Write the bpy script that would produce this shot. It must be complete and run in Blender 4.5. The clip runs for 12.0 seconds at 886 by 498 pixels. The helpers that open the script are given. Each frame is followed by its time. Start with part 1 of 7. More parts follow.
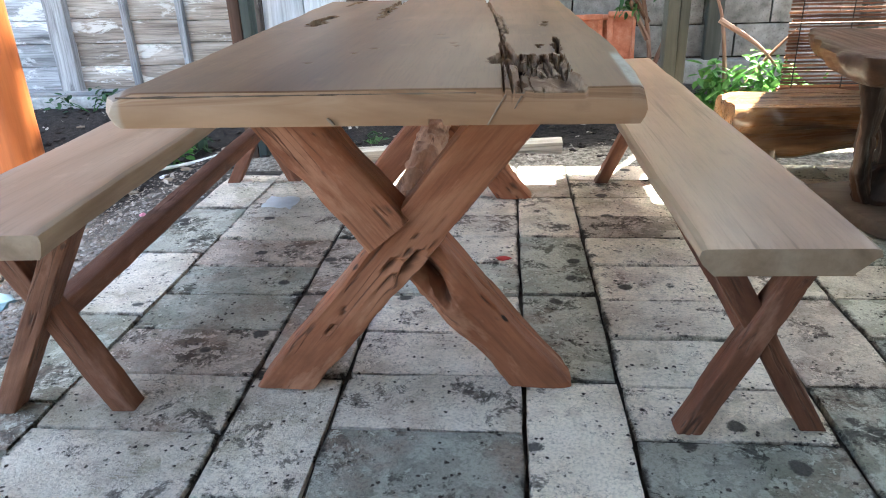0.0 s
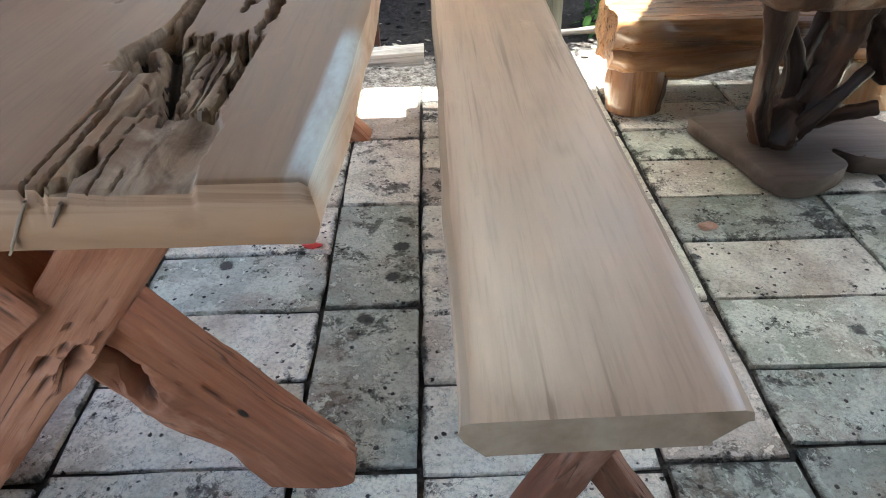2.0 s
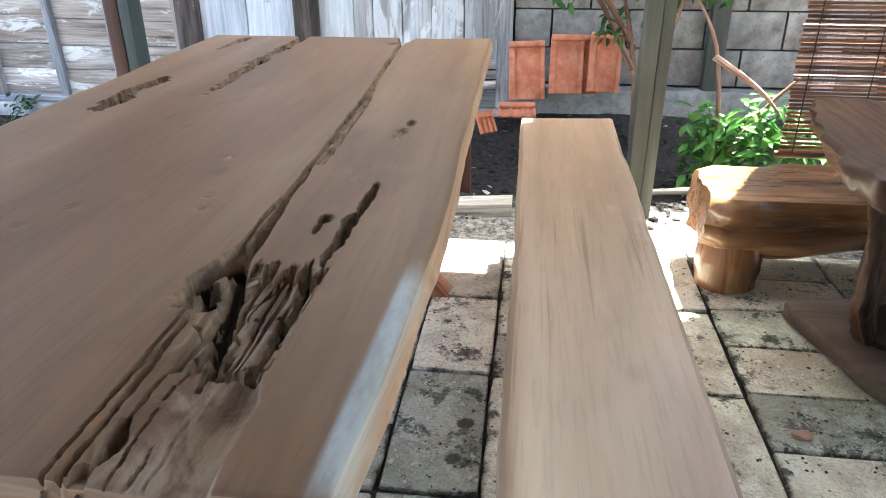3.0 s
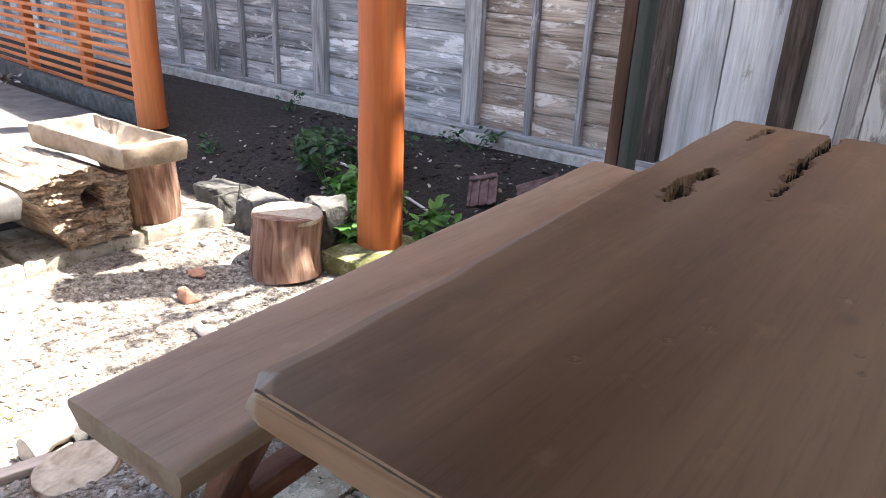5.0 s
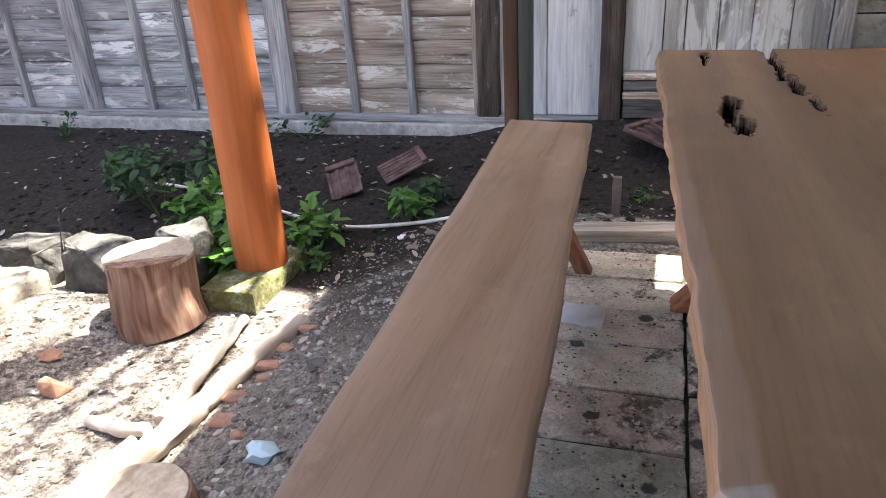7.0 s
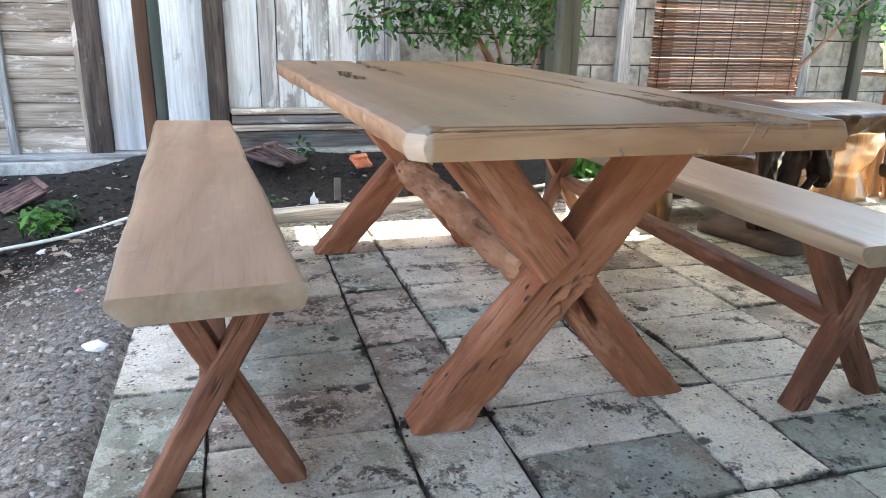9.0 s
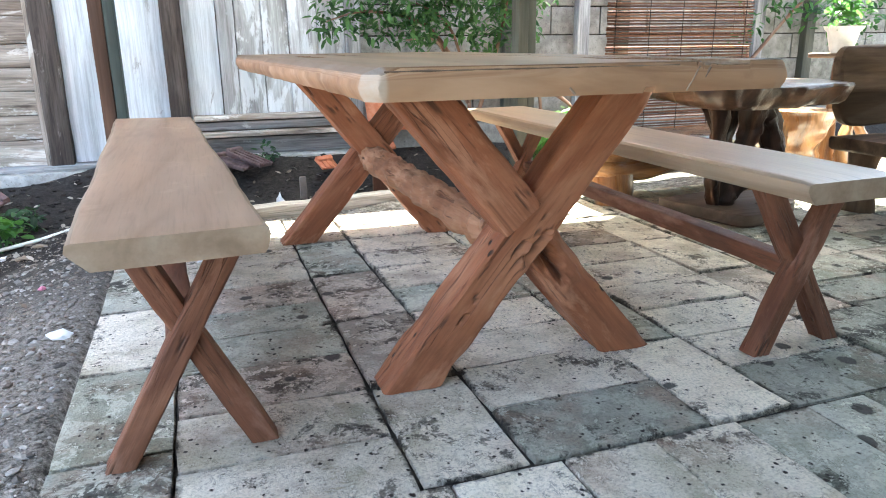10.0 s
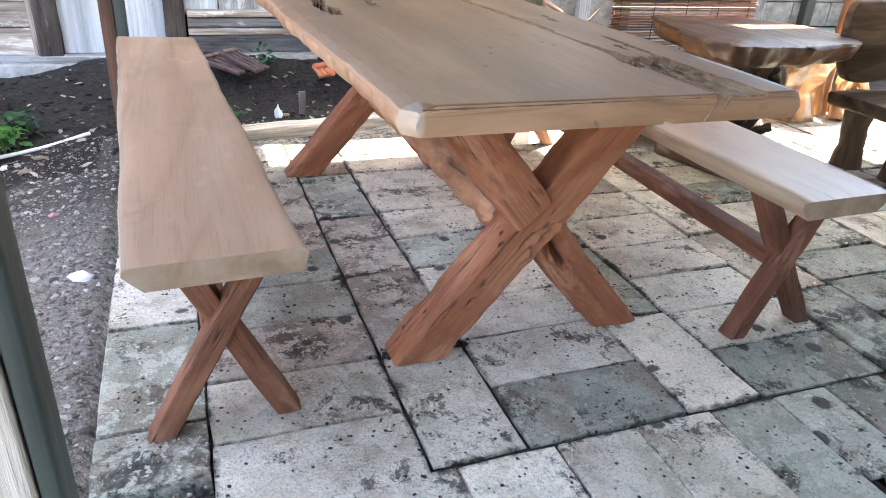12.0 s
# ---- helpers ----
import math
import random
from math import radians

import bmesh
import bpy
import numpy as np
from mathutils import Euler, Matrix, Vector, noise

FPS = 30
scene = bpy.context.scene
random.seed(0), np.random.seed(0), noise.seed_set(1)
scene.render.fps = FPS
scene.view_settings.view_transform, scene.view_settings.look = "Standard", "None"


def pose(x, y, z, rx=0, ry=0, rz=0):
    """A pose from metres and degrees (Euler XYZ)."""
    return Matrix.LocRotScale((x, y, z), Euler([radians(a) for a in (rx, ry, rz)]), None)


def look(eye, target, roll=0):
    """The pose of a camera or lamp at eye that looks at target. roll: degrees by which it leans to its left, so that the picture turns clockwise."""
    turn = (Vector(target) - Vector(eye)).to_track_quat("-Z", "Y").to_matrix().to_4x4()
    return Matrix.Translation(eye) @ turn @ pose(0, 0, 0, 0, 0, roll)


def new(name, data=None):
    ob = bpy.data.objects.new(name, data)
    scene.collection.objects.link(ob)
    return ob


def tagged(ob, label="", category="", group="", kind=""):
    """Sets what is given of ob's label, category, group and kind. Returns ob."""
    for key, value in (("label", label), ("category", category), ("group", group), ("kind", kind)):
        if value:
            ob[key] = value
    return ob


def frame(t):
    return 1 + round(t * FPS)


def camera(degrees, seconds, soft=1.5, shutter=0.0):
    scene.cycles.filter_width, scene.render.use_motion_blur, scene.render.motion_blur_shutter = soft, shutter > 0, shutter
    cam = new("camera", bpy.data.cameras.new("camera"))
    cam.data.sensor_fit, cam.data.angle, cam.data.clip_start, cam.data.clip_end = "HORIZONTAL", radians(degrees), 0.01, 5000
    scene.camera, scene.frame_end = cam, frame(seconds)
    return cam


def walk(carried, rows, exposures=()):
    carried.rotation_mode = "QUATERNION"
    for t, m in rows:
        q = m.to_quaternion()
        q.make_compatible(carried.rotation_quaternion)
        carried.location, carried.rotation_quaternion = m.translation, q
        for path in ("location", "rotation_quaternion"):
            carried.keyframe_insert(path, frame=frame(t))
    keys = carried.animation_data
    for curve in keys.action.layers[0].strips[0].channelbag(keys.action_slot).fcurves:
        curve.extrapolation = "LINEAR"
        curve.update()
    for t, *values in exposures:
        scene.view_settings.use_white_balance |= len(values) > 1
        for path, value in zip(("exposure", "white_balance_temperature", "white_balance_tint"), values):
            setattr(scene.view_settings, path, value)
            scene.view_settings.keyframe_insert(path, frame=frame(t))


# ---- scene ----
cam = camera(64.4, 12.0, soft=1.0)
# seconds, eye, target, roll
PATH = [
    (0, (0.239, -1.114, 0.966), (0.059, 0.715, 0.176), -1.9),
    (0.5, (0.397, -0.982, 0.96), (0.089, 0.81, 0.128), -2.6),
    (1, (0.527, -0.833, 0.977), (0.148, 0.888, 0.031), -3.5),
    (1.5, (0.561, -0.596, 0.98), (0.385, 1.1, -0.065), -2.4),
    (2, (0.544, -0.47, 1.016), (0.567, 1.179, -0.116), -1.1),
    (2.5, (0.548, -0.4, 1.047), (0.54, 1.298, -0.01), -0.2),
    (3, (0.576, -0.355, 1.131), (0.351, 1.439, 0.276), -0.1),
    (3.5, (0.58, -0.386, 1.183), (0.003, 1.373, 0.427), 1.7),
    (3.6, (0.576, -0.401, 1.186), (-0.122, 1.325, 0.456), 1.7),
    (3.7, (0.569, -0.417, 1.193), (-0.2, 1.282, 0.472), 1.7),
    (5.3, (0.066, -0.411, 1.214), (-1.126, 1.003, 0.449), 2.3),
    (5.5, (0.002, -0.419, 1.195), (-1.226, 0.959, 0.421), 2.1),
    (6, (-0.188, -0.341, 1.190), (-1.402, 0.990, 0.318), 2.5),
    (6.5, (-0.354, -0.308, 1.154), (-1.35, 1.197, 0.291), 0.1),
    (7, (-0.501, -0.42, 1.144), (-1.067, 1.317, 0.329), -3.3),
    (7.3, (-0.557, -0.549, 1.072), (-0.929, 1.277, 0.344), -1.3),
    (7.5, (-0.593, -0.626, 1.032), (-0.802, 1.188, 0.215), -4.3),
    (7.7, (-0.644, -0.673, 1.061), (-0.668, 1.147, 0.232), -3.1),
    (9.3, (-0.716, -1.164, 0.878), (-0.117, 0.649, 0.284), -0.1),
    (9.5, (-0.708, -1.165, 0.849), (-0.09, 0.624, 0.203), -0.8),
    (10, (-0.714, -1.193, 0.798), (-0.089, 0.622, 0.237), -0.6),
    (10.5, (-0.743, -1.208, 0.811), (-0.041, 0.579, 0.253), -0.8),
    (11, (-0.799, -1.217, 0.868), (-0.015, 0.51, 0.231), -0.5),
    (11.5, (-0.814, -1.171, 0.98), (-0.049, 0.394, -0.003), 4.1),
    (12, (-0.797, -1.157, 1.09), (-0.153, 0.513, 0.198), 3.4),
]
# seconds, stops, kelvin, tint
EXPOSURES = [(0.0, 4.0, 6600, 1), (0.5, 4.15, 6600, 1), (1.5, 4.15, 6350, 1), (2.5, 4.2, 6300, 1), (3.2, 4.0, 6450, 2), (3.7, 3.8, 6850, 6), (5.3, 2.8, 7100, 13), (6.5, 2.22, 7200, 13), (7.0, 3.05, 7350, 12), (7.7, 3.3, 7350, 10), (9.3, 4.12, 6750, 0), (10.7, 4.16, 6750, 0), (11.5, 4.28, 6800, 4), (12.0, 4.22, 6850, 6)]
walk(cam, [(t, look(eye, target, roll)) for t, eye, target, roll in PATH], EXPOSURES)

# ---------------- world, sun ----------------
SUN = Vector((0.20, 0.40, 1.0)).normalized()
world = bpy.data.worlds.new("sky")
scene.world = world
world.use_nodes = True
_wt = world.node_tree
_sky = _wt.nodes.new("ShaderNodeTexSky")
_sky.sky_type = "NISHITA"
_sky.sun_disc = False
_sky.sun_elevation = math.asin(SUN.z)
_sky.sun_rotation = math.atan2(SUN.x, SUN.y)
_sky.air_density, _sky.dust_density, _sky.ozone_density = 1.0, 2.5, 1.0
_wt.links.new(_sky.outputs[0], _wt.nodes["Background"].inputs[0])
_wt.nodes["Background"].inputs[1].default_value = 0.095
_sd = bpy.data.lights.new("sun", "SUN")
_sd.energy, _sd.angle, _sd.color = 5.0, radians(0.6), (1.0, 0.96, 0.90)
sun = new("sun", _sd)
sun.matrix_world = look(SUN * 30, (0, 0, 0))

# ---------------- building helpers ----------------
RND = random.Random(7)


def nz(v, f=1.0, seed=0.0):
    return noise.noise(Vector(v) * f + Vector((seed * 17.3, seed * 5.1, seed * 9.7)))


def thing(name, label, category, at=(0, 0, 0), group="", kind=""):
    ob = new(name)
    ob.empty_display_size = 0.05
    ob.location = at
    return tagged(ob, label, category, group, kind)


def finish(me, mats, smooth=True, angle=45):
    for m in mats if isinstance(mats, (list, tuple)) else [mats]:
        me.materials.append(m)
    if smooth:
        me.shade_smooth()
        me.set_sharp_from_angle(angle=radians(angle))
    return me


def place(name, me, parent=None, label=""):
    """A mesh in world coordinates as an object, under a thing or part if one is given."""
    ob = new(name, me)
    if parent is not None:
        ob.parent = parent
        base = Vector(parent.location)
        if parent.parent is not None:
            base = base + Vector(parent.parent.location)
            base = Vector((0, 0, 0)) if parent.data is not None else base
        ob.matrix_parent_inverse = Matrix.Translation(-base)
    if label:
        ob["label"] = label
    return ob


def part(name, bm, mats, parent, label="", smooth=True, angle=45, grain="x"):
    lay = bm.verts.layers.float_vector.get("grain")
    if lay is None:
        lay = bm.verts.layers.float_vector.new("grain")
        for v in bm.verts:
            c = v.co
            v[lay] = {"x": (c.x, c.y, c.z), "y": (c.y, c.x, c.z), "z": (c.z, c.x, c.y)}[grain]
    bmesh.ops.recalc_face_normals(bm, faces=bm.faces)
    me = bpy.data.meshes.new(name)
    bm.to_mesh(me)
    bm.free()
    finish(me, mats, smooth, angle)
    return place(name, me, parent, label)


def raw(name, verts, faces, mats, parent=None, label="", smooth=False, grain=None, index=None, angle=45):
    """Many faces at once, from arrays."""
    me = bpy.data.meshes.new(name)
    me.from_pydata([tuple(v) for v in verts], [], [tuple(f) for f in faces])
    at = me.attributes.new("grain", "FLOAT_VECTOR", "POINT")
    g = np.asarray(verts if grain is None else grain, dtype=np.float32)
    at.data.foreach_set("vector", g.ravel())
    finish(me, mats, smooth, angle)
    if index is not None:
        me.polygons.foreach_set("material_index", np.asarray(index, dtype=np.int32))
    me.update()
    return place(name, me, parent, label)


def rounded(w, h, r, n=3):
    """The outline of a rounded rectangle, w by h, about its middle."""
    pts = []
    for cx, cy, a0 in ((1, 1, 0), (-1, 1, 90), (-1, -1, 180), (1, -1, 270)):
        for k in range(n + 1):
            a = radians(a0 + 90 * k / n)
            pts.append((cx * (w / 2 - r) + r * math.cos(a), cy * (h / 2 - r) + r * math.sin(a)))
    return pts


def rings(bm, loops, grains, caps=True, closed=False):
    lay = bm.verts.layers.float_vector.get("grain") or bm.verts.layers.float_vector.new("grain")
    made = []
    for loop, gs in zip(loops, grains):
        row = []
        for p, g in zip(loop, gs):
            v = bm.verts.new(p)
            v[lay] = g
            row.append(v)
        made.append(row)
    n = len(made[0])
    for a, b in zip(made, made[1:]):
        for k in range(n):
            bm.faces.new((a[k], a[(k + 1) % n], b[(k + 1) % n], b[k]))
    if caps:
        for row, flip in ((made[0], True), (made[-1], False)):
            mid = bm.verts.new(sum((v.co for v in row), Vector()) / n)
            mid[lay] = sum((Vector(v[lay]) for v in row), Vector()) / n
            for k in range(n):
                tri = (row[k], row[(k + 1) % n], mid)
                bm.faces.new(tri[::-1] if flip else tri)
    return made


def beam(bm, p0, p1, w, h, side=(0, 1, 0), cut0=None, cut1=None, segs=14, r=0.008, amp=0.004, freq=9, seed=0, bow=0.0):
    """A hewn beam. w lies across side, h along it. cut0, cut1: heights at which its ends are sawn level."""
    p0, p1 = Vector(p0), Vector(p1)
    ax = (p1 - p0).normalized()
    s = Vector(side)
    s = (s - ax * s.dot(ax)).normalized()
    t = s.cross(ax).normalized()
    sec = rounded(w, h, min(r, w / 2.2, h / 2.2))
    loops, grains = [], []
    length = (p1 - p0).length
    for i in range(segs + 1):
        f = i / segs
        loop, gs = [], []
        for a, b in sec:
            o = t * a + s * b
            q0, q1 = p0 + o, p1 + o
            if cut0 is not None:
                q0 = q0 + ax * ((cut0 - q0.z) / ax.z)
            if cut1 is not None:
                q1 = q1 + ax * ((cut1 - q1.z) / ax.z)
            q = q0.lerp(q1, f)
            d = o.normalized()
            k = nz(q, freq, seed) + 0.5 * nz(q, freq * 3, seed + 3)
            edge = (i in (0, segs)) and (cut0 is not None or cut1 is not None)
            q = q + d * amp * k * (0.4 if edge else 1) + t * bow * math.sin(math.pi * f)
            if edge:
                z = cut0 if i == 0 and cut0 is not None else cut1 if i == segs and cut1 is not None else None
                if z is not None:
                    q.z = z
            loop.append(q)
            gs.append((f * length + seed * 1.7, a + seed, b))
        loops.append(loop)
        grains.append(gs)
    rings(bm, loops, grains)
    return bm


def sweep(bm, pts, radii, sides=12, amp=0.1, freq=6, seed=0, flat=1.0, smooth_path=True, per=5, flute=0.0):
    """A round limb through points, with its radius at each; amp is the share by which it is uneven, flute that of twisted ridges along it."""
    P = [Vector(p) for p in pts]
    R = list(radii)
    if smooth_path and len(P) > 2:
        Q, S = [], []
        for i in range(len(P) - 1):
            a, b, c, d = P[max(i - 1, 0)], P[i], P[i + 1], P[min(i + 2, len(P) - 1)]
            for k in range(per):
                u = k / per
                Q.append(0.5 * ((2 * b) + (c - a) * u + (2 * a - 5 * b + 4 * c - d) * u * u + (3 * b - a - 3 * c + d) * u ** 3))
                S.append(R[i] * (1 - u) + R[i + 1] * u)
        P, R = Q + [P[-1]], S + [R[-1]]
    elif len(P) == 2:
        n = max(3, int((P[1] - P[0]).length / 0.04))
        n = min(n, 24)
        P, R = [P[0].lerp(P[1], k / n) for k in range(n + 1)], [R[0] + (R[1] - R[0]) * k / n for k in range(n + 1)]
    loops, grains, run = [], [], 0.0
    ref = Vector((0.31, 0.17, 0.93))
    for i, p in enumerate(P):
        ax = (P[min(i + 1, len(P) - 1)] - P[max(i - 1, 0)]).normalized()
        if i:
            run += (p - P[i - 1]).length
        if abs(ax.dot(ref)) > 0.97:
            ref = Vector((0.9, 0.2, 0.1))
        u = (ref - ax * ref.dot(ax)).normalized()
        v = ax.cross(u)
        ref = u
        loop, gs = [], []
        for k in range(sides):
            a = 2 * math.pi * k / sides
            d = u * math.cos(a) + v * math.sin(a)
            q = p + d * R[i]
            rr = R[i] * (1 + amp * nz(q, freq, seed) + amp * 0.5 * nz(q, freq * 3, seed + 2))
            if flute:
                rr *= 1 + flute * math.sin(3 * a + 9 * run + seed) + 0.6 * flute * math.sin(5 * a - 6 * run + 2 * seed)
            o = d * rr
            o.z *= flat
            loop.append(p + o)
            gs.append((run + seed * 2.3, math.cos(a) * R[i] + seed, math.sin(a) * R[i]))
        loops.append(loop)
        grains.append(gs)
    rings(bm, loops, grains)
    return bm


def slab(bm, outline, z0, z1, r=0.01, amp=0.004, freq=8, seed=0, axis="y", under=0.0, dz=0.0):
    """A flat piece with an outline, rounded at its rims. under: how far the lower rim draws in."""
    n = len(outline)
    pts = [Vector((x, y, 0)) for x, y in outline]
    c = sum(pts, Vector()) / n
    loops, grains = [], []
    for off, z in ((r + under, z0), (under, z0 + r), (under * 0.5, (z0 + z1) / 2), (0, z1 - r), (r * 0.4, z1 - r * 0.25), (r * 1.6, z1)):
        loop, gs = [], []
        for i, p in enumerate(pts):
            e = (pts[(i + 1) % n] - pts[i - 1]).normalized()
            nrm = Vector((e.y, -e.x, 0))
            if nrm.dot(p - c) < 0:
                nrm = -nrm
            q = Vector((p.x, p.y, z)) - nrm * off
            k = nz(q, freq, seed) + 0.5 * nz(q, freq * 2.7, seed + 5)
            q += nrm * amp * k
            q.z += dz * nz((q.x, q.y, seed), 3)
            loop.append(q)
            gs.append({"y": (q.y, q.x + seed, q.z), "x": (q.x + seed, q.y, q.z), "z": (q.z, q.x + seed, q.y)}[axis])
        loops.append(loop)
        grains.append(gs)
    rings(bm, loops, grains)
    return bm


def densify(poly, step=0.03, closed=True):
    out = []
    n = len(poly)
    for i in range(n if closed else n - 1):
        a, b = Vector(poly[i]), Vector(poly[(i + 1) % n])
        k = max(1, int((b - a).length / step))
        out += [tuple(a.lerp(b, j / k)) for j in range(k)]
    return out


def smooth_poly(poly, per=5):
    out, n = [], len(poly)
    P = [Vector(p) for p in poly]
    for i in range(n):
        a, b, c, d = P[i - 1], P[i], P[(i + 1) % n], P[(i + 2) % n]
        for k in range(per):
            u = k / per
            out.append(tuple(0.5 * ((2 * b) + (c - a) * u + (2 * a - 5 * b + 4 * c - d) * u * u + (3 * b - a - 3 * c + d) * u ** 3)))
    return out


def board(bm, x0, x1, y0, y1, z0, z1, r=0.004, amp=0.003, seed=0, along="x", segs=8):
    mid = ((x0 + x1) / 2, (y0 + y1) / 2, (z0 + z1) / 2)
    if along == "x":
        return beam(bm, (x0, mid[1], mid[2]), (x1, mid[1], mid[2]), z1 - z0, y1 - y0, (0, 1, 0), segs=segs, r=r, amp=amp, seed=seed)
    if along == "y":
        return beam(bm, (mid[0], y0, mid[2]), (mid[0], y1, mid[2]), z1 - z0, x1 - x0, (1, 0, 0), segs=segs, r=r, amp=amp, seed=seed)
    return beam(bm, (mid[0], mid[1], z0), (mid[0], mid[1], z1), x1 - x0, y1 - y0, (0, 1, 0), segs=segs, r=r, amp=amp, seed=seed)


def rock(bm, c, size, seed=0, sub=3, amp=0.3, freq=1.2, flat_top=None):
    lay = bm.verts.layers.float_vector.get("grain") or bm.verts.layers.float_vector.new("grain")
    made = bmesh.ops.create_icosphere(bm, subdivisions=sub, radius=1.0)["verts"]
    for v in made:
        d = v.co.normalized()
        k = 1 + amp * nz(d, freq, seed) + amp * 0.4 * nz(d, freq * 2.6, seed + 1)
        q = Vector((d.x * size[0] * k, d.y * size[1] * k, d.z * size[2] * k))
        if flat_top is not None and q.z > flat_top:
            q.z = flat_top + (q.z - flat_top) * 0.12
        v.co = q + Vector(c)
        v[lay] = tuple(v.co)
    return bm


LEAF_V = np.array([(0, 0, 0), (0.30, 0.22, 0.05), (0.30, -0.22, 0.05), (0.68, 0.2, 0.02), (0.68, -0.2, 0.02), (1.0, 0, -0.08), (0.34, 0, 0.0), (0.7, 0, -0.03)])
LEAF_F = [(0, 6, 1), (0, 2, 6), (6, 7, 3, 1), (6, 2, 4, 7), (7, 5, 3), (7, 4, 5)]


def leaves(n, clumps, size, rng, droop=0.3, narrow=1.0):
    """Vertices and faces of n leaves spread over clumps of (x, y, z, radius)."""
    V, F = [], []
    w = np.array([c[3] ** 2 for c in clumps])
    w = w / w.sum()
    for i in range(n):
        x, y, z, r = clumps[int(rng.choice(len(clumps), p=w))]
        d = rng.normal(size=3)
        d /= np.linalg.norm(d)
        p = np.array((x, y, z)) + d * r * rng.uniform(0.35, 1.0)
        a = rng.uniform(0, 2 * math.pi)
        s = size * rng.uniform(0.55, 1.25)
        e = Euler((rng.normal(0, 0.5), droop + rng.normal(0, 0.45), a)).to_matrix()
        L = LEAF_V * np.array((s, s * narrow, s))
        V.append(L @ np.array(e).T + p)
        o = 8 * i
        F += [tuple(o + k for k in f) for f in LEAF_F]
    return np.concatenate(V), F

# ---------------- materials ----------------
def mat(name, rough=0.75, metallic=0.0, specular=0.4):
    m = bpy.data.materials.new(name)
    m.use_nodes = True
    b = m.node_tree.nodes["Principled BSDF"]
    b.inputs["Roughness"].default_value = rough
    b.inputs["Metallic"].default_value = metallic
    b.inputs["Specular IOR Level"].default_value = specular
    return m, m.node_tree, b


def link(nt, a, b):
    nt.links.new(a, b)


def vec(nt, scale=(1, 1, 1), source="grain", jitter=True):
    """Texture coordinates in metres: along the grain, across and deep; shifted from object to object."""
    if source == "grain":
        n = nt.nodes.new("ShaderNodeAttribute")
        n.attribute_name = "grain"
        out = n.outputs["Vector"]
    elif source == "world":
        out = nt.nodes.new("ShaderNodeNewGeometry").outputs["Position"]
    else:
        out = nt.nodes.new("ShaderNodeTexCoord").outputs["Object"]
    if jitter:
        info = nt.nodes.new("ShaderNodeObjectInfo")
        mul = nt.nodes.new("ShaderNodeVectorMath")
        mul.operation = "SCALE"
        mul.inputs[0].default_value = (3.1, 5.7, 4.3)
        link(nt, info.outputs["Random"], mul.inputs["Scale"])
        add = nt.nodes.new("ShaderNodeVectorMath")
        link(nt, out, add.inputs[0])
        link(nt, mul.outputs[0], add.inputs[1])
        out = add.outputs[0]
    mp = nt.nodes.new("ShaderNodeMapping")
    mp.inputs["Scale"].default_value = scale
    link(nt, out, mp.inputs[0])
    return mp.outputs[0]


def tex(nt, v, scale, detail=5, rough=0.55, dist=0.0):
    n = nt.nodes.new("ShaderNodeTexNoise")
    n.inputs["Scale"].default_value, n.inputs["Detail"].default_value = scale, detail
    n.inputs["Roughness"].default_value, n.inputs["Distortion"].default_value = rough, dist
    link(nt, v, n.inputs["Vector"])
    return n.outputs["Fac"]


def cells(nt, v, scale, feature="F1", rand=1.0):
    n = nt.nodes.new("ShaderNodeTexVoronoi")
    n.feature = feature
    n.inputs["Scale"].default_value = scale
    n.inputs["Randomness"].default_value = rand
    link(nt, v, n.inputs["Vector"])
    return n


def ramp(nt, fac, *stops):
    n = nt.nodes.new("ShaderNodeValToRGB")
    e = n.color_ramp.elements
    while len(e) < len(stops):
        e.new(0.5)
    for el, (p, c) in zip(e, stops):
        el.position = p
        el.color = (*c, 1) if isinstance(c, tuple) else (c, c, c, 1)
    link(nt, fac, n.inputs[0])
    return n.outputs[0]


def mix(nt, fac, a, b, mode="MIX"):
    n = nt.nodes.new("ShaderNodeMix")
    n.data_type = "RGBA"
    n.blend_type = mode
    for sock, val in ((n.inputs[0], fac), (n.inputs[6], a), (n.inputs[7], b)):
        if isinstance(val, (int, float)):
            sock.default_value = val
        elif isinstance(val, tuple):
            sock.default_value = (*val, 1)
        else:
            link(nt, val, sock)
    return n.outputs[2]


def calc(nt, op, a, b=0.0):
    n = nt.nodes.new("ShaderNodeMath")
    n.operation = op
    for sock, val in ((n.inputs[0], a), (n.inputs[1], b)):
        if isinstance(val, (int, float)):
            sock.default_value = val
        else:
            link(nt, val, sock)
    return n.outputs[0]


def bump(nt, b, height, strength=0.3, distance=0.004):
    n = nt.nodes.new("ShaderNodeBump")
    n.inputs["Strength"].default_value, n.inputs["Distance"].default_value = strength, distance
    link(nt, height, n.inputs["Height"])
    link(nt, n.outputs[0], b.inputs["Normal"])


def tint(nt, col, low=0.8, high=1.15):
    """Makes a colour lighter or darker from object to object."""
    info = nt.nodes.new("ShaderNodeObjectInfo")
    n = nt.nodes.new("ShaderNodeMapRange")
    n.inputs["To Min"].default_value, n.inputs["To Max"].default_value = low, high
    link(nt, info.outputs["Random"], n.inputs["Value"])
    c = nt.nodes.new("ShaderNodeCombineColor")
    for k in range(3):
        link(nt, n.outputs[0], c.inputs[k])
    return mix(nt, 1.0, col, c.outputs[0], "MULTIPLY")


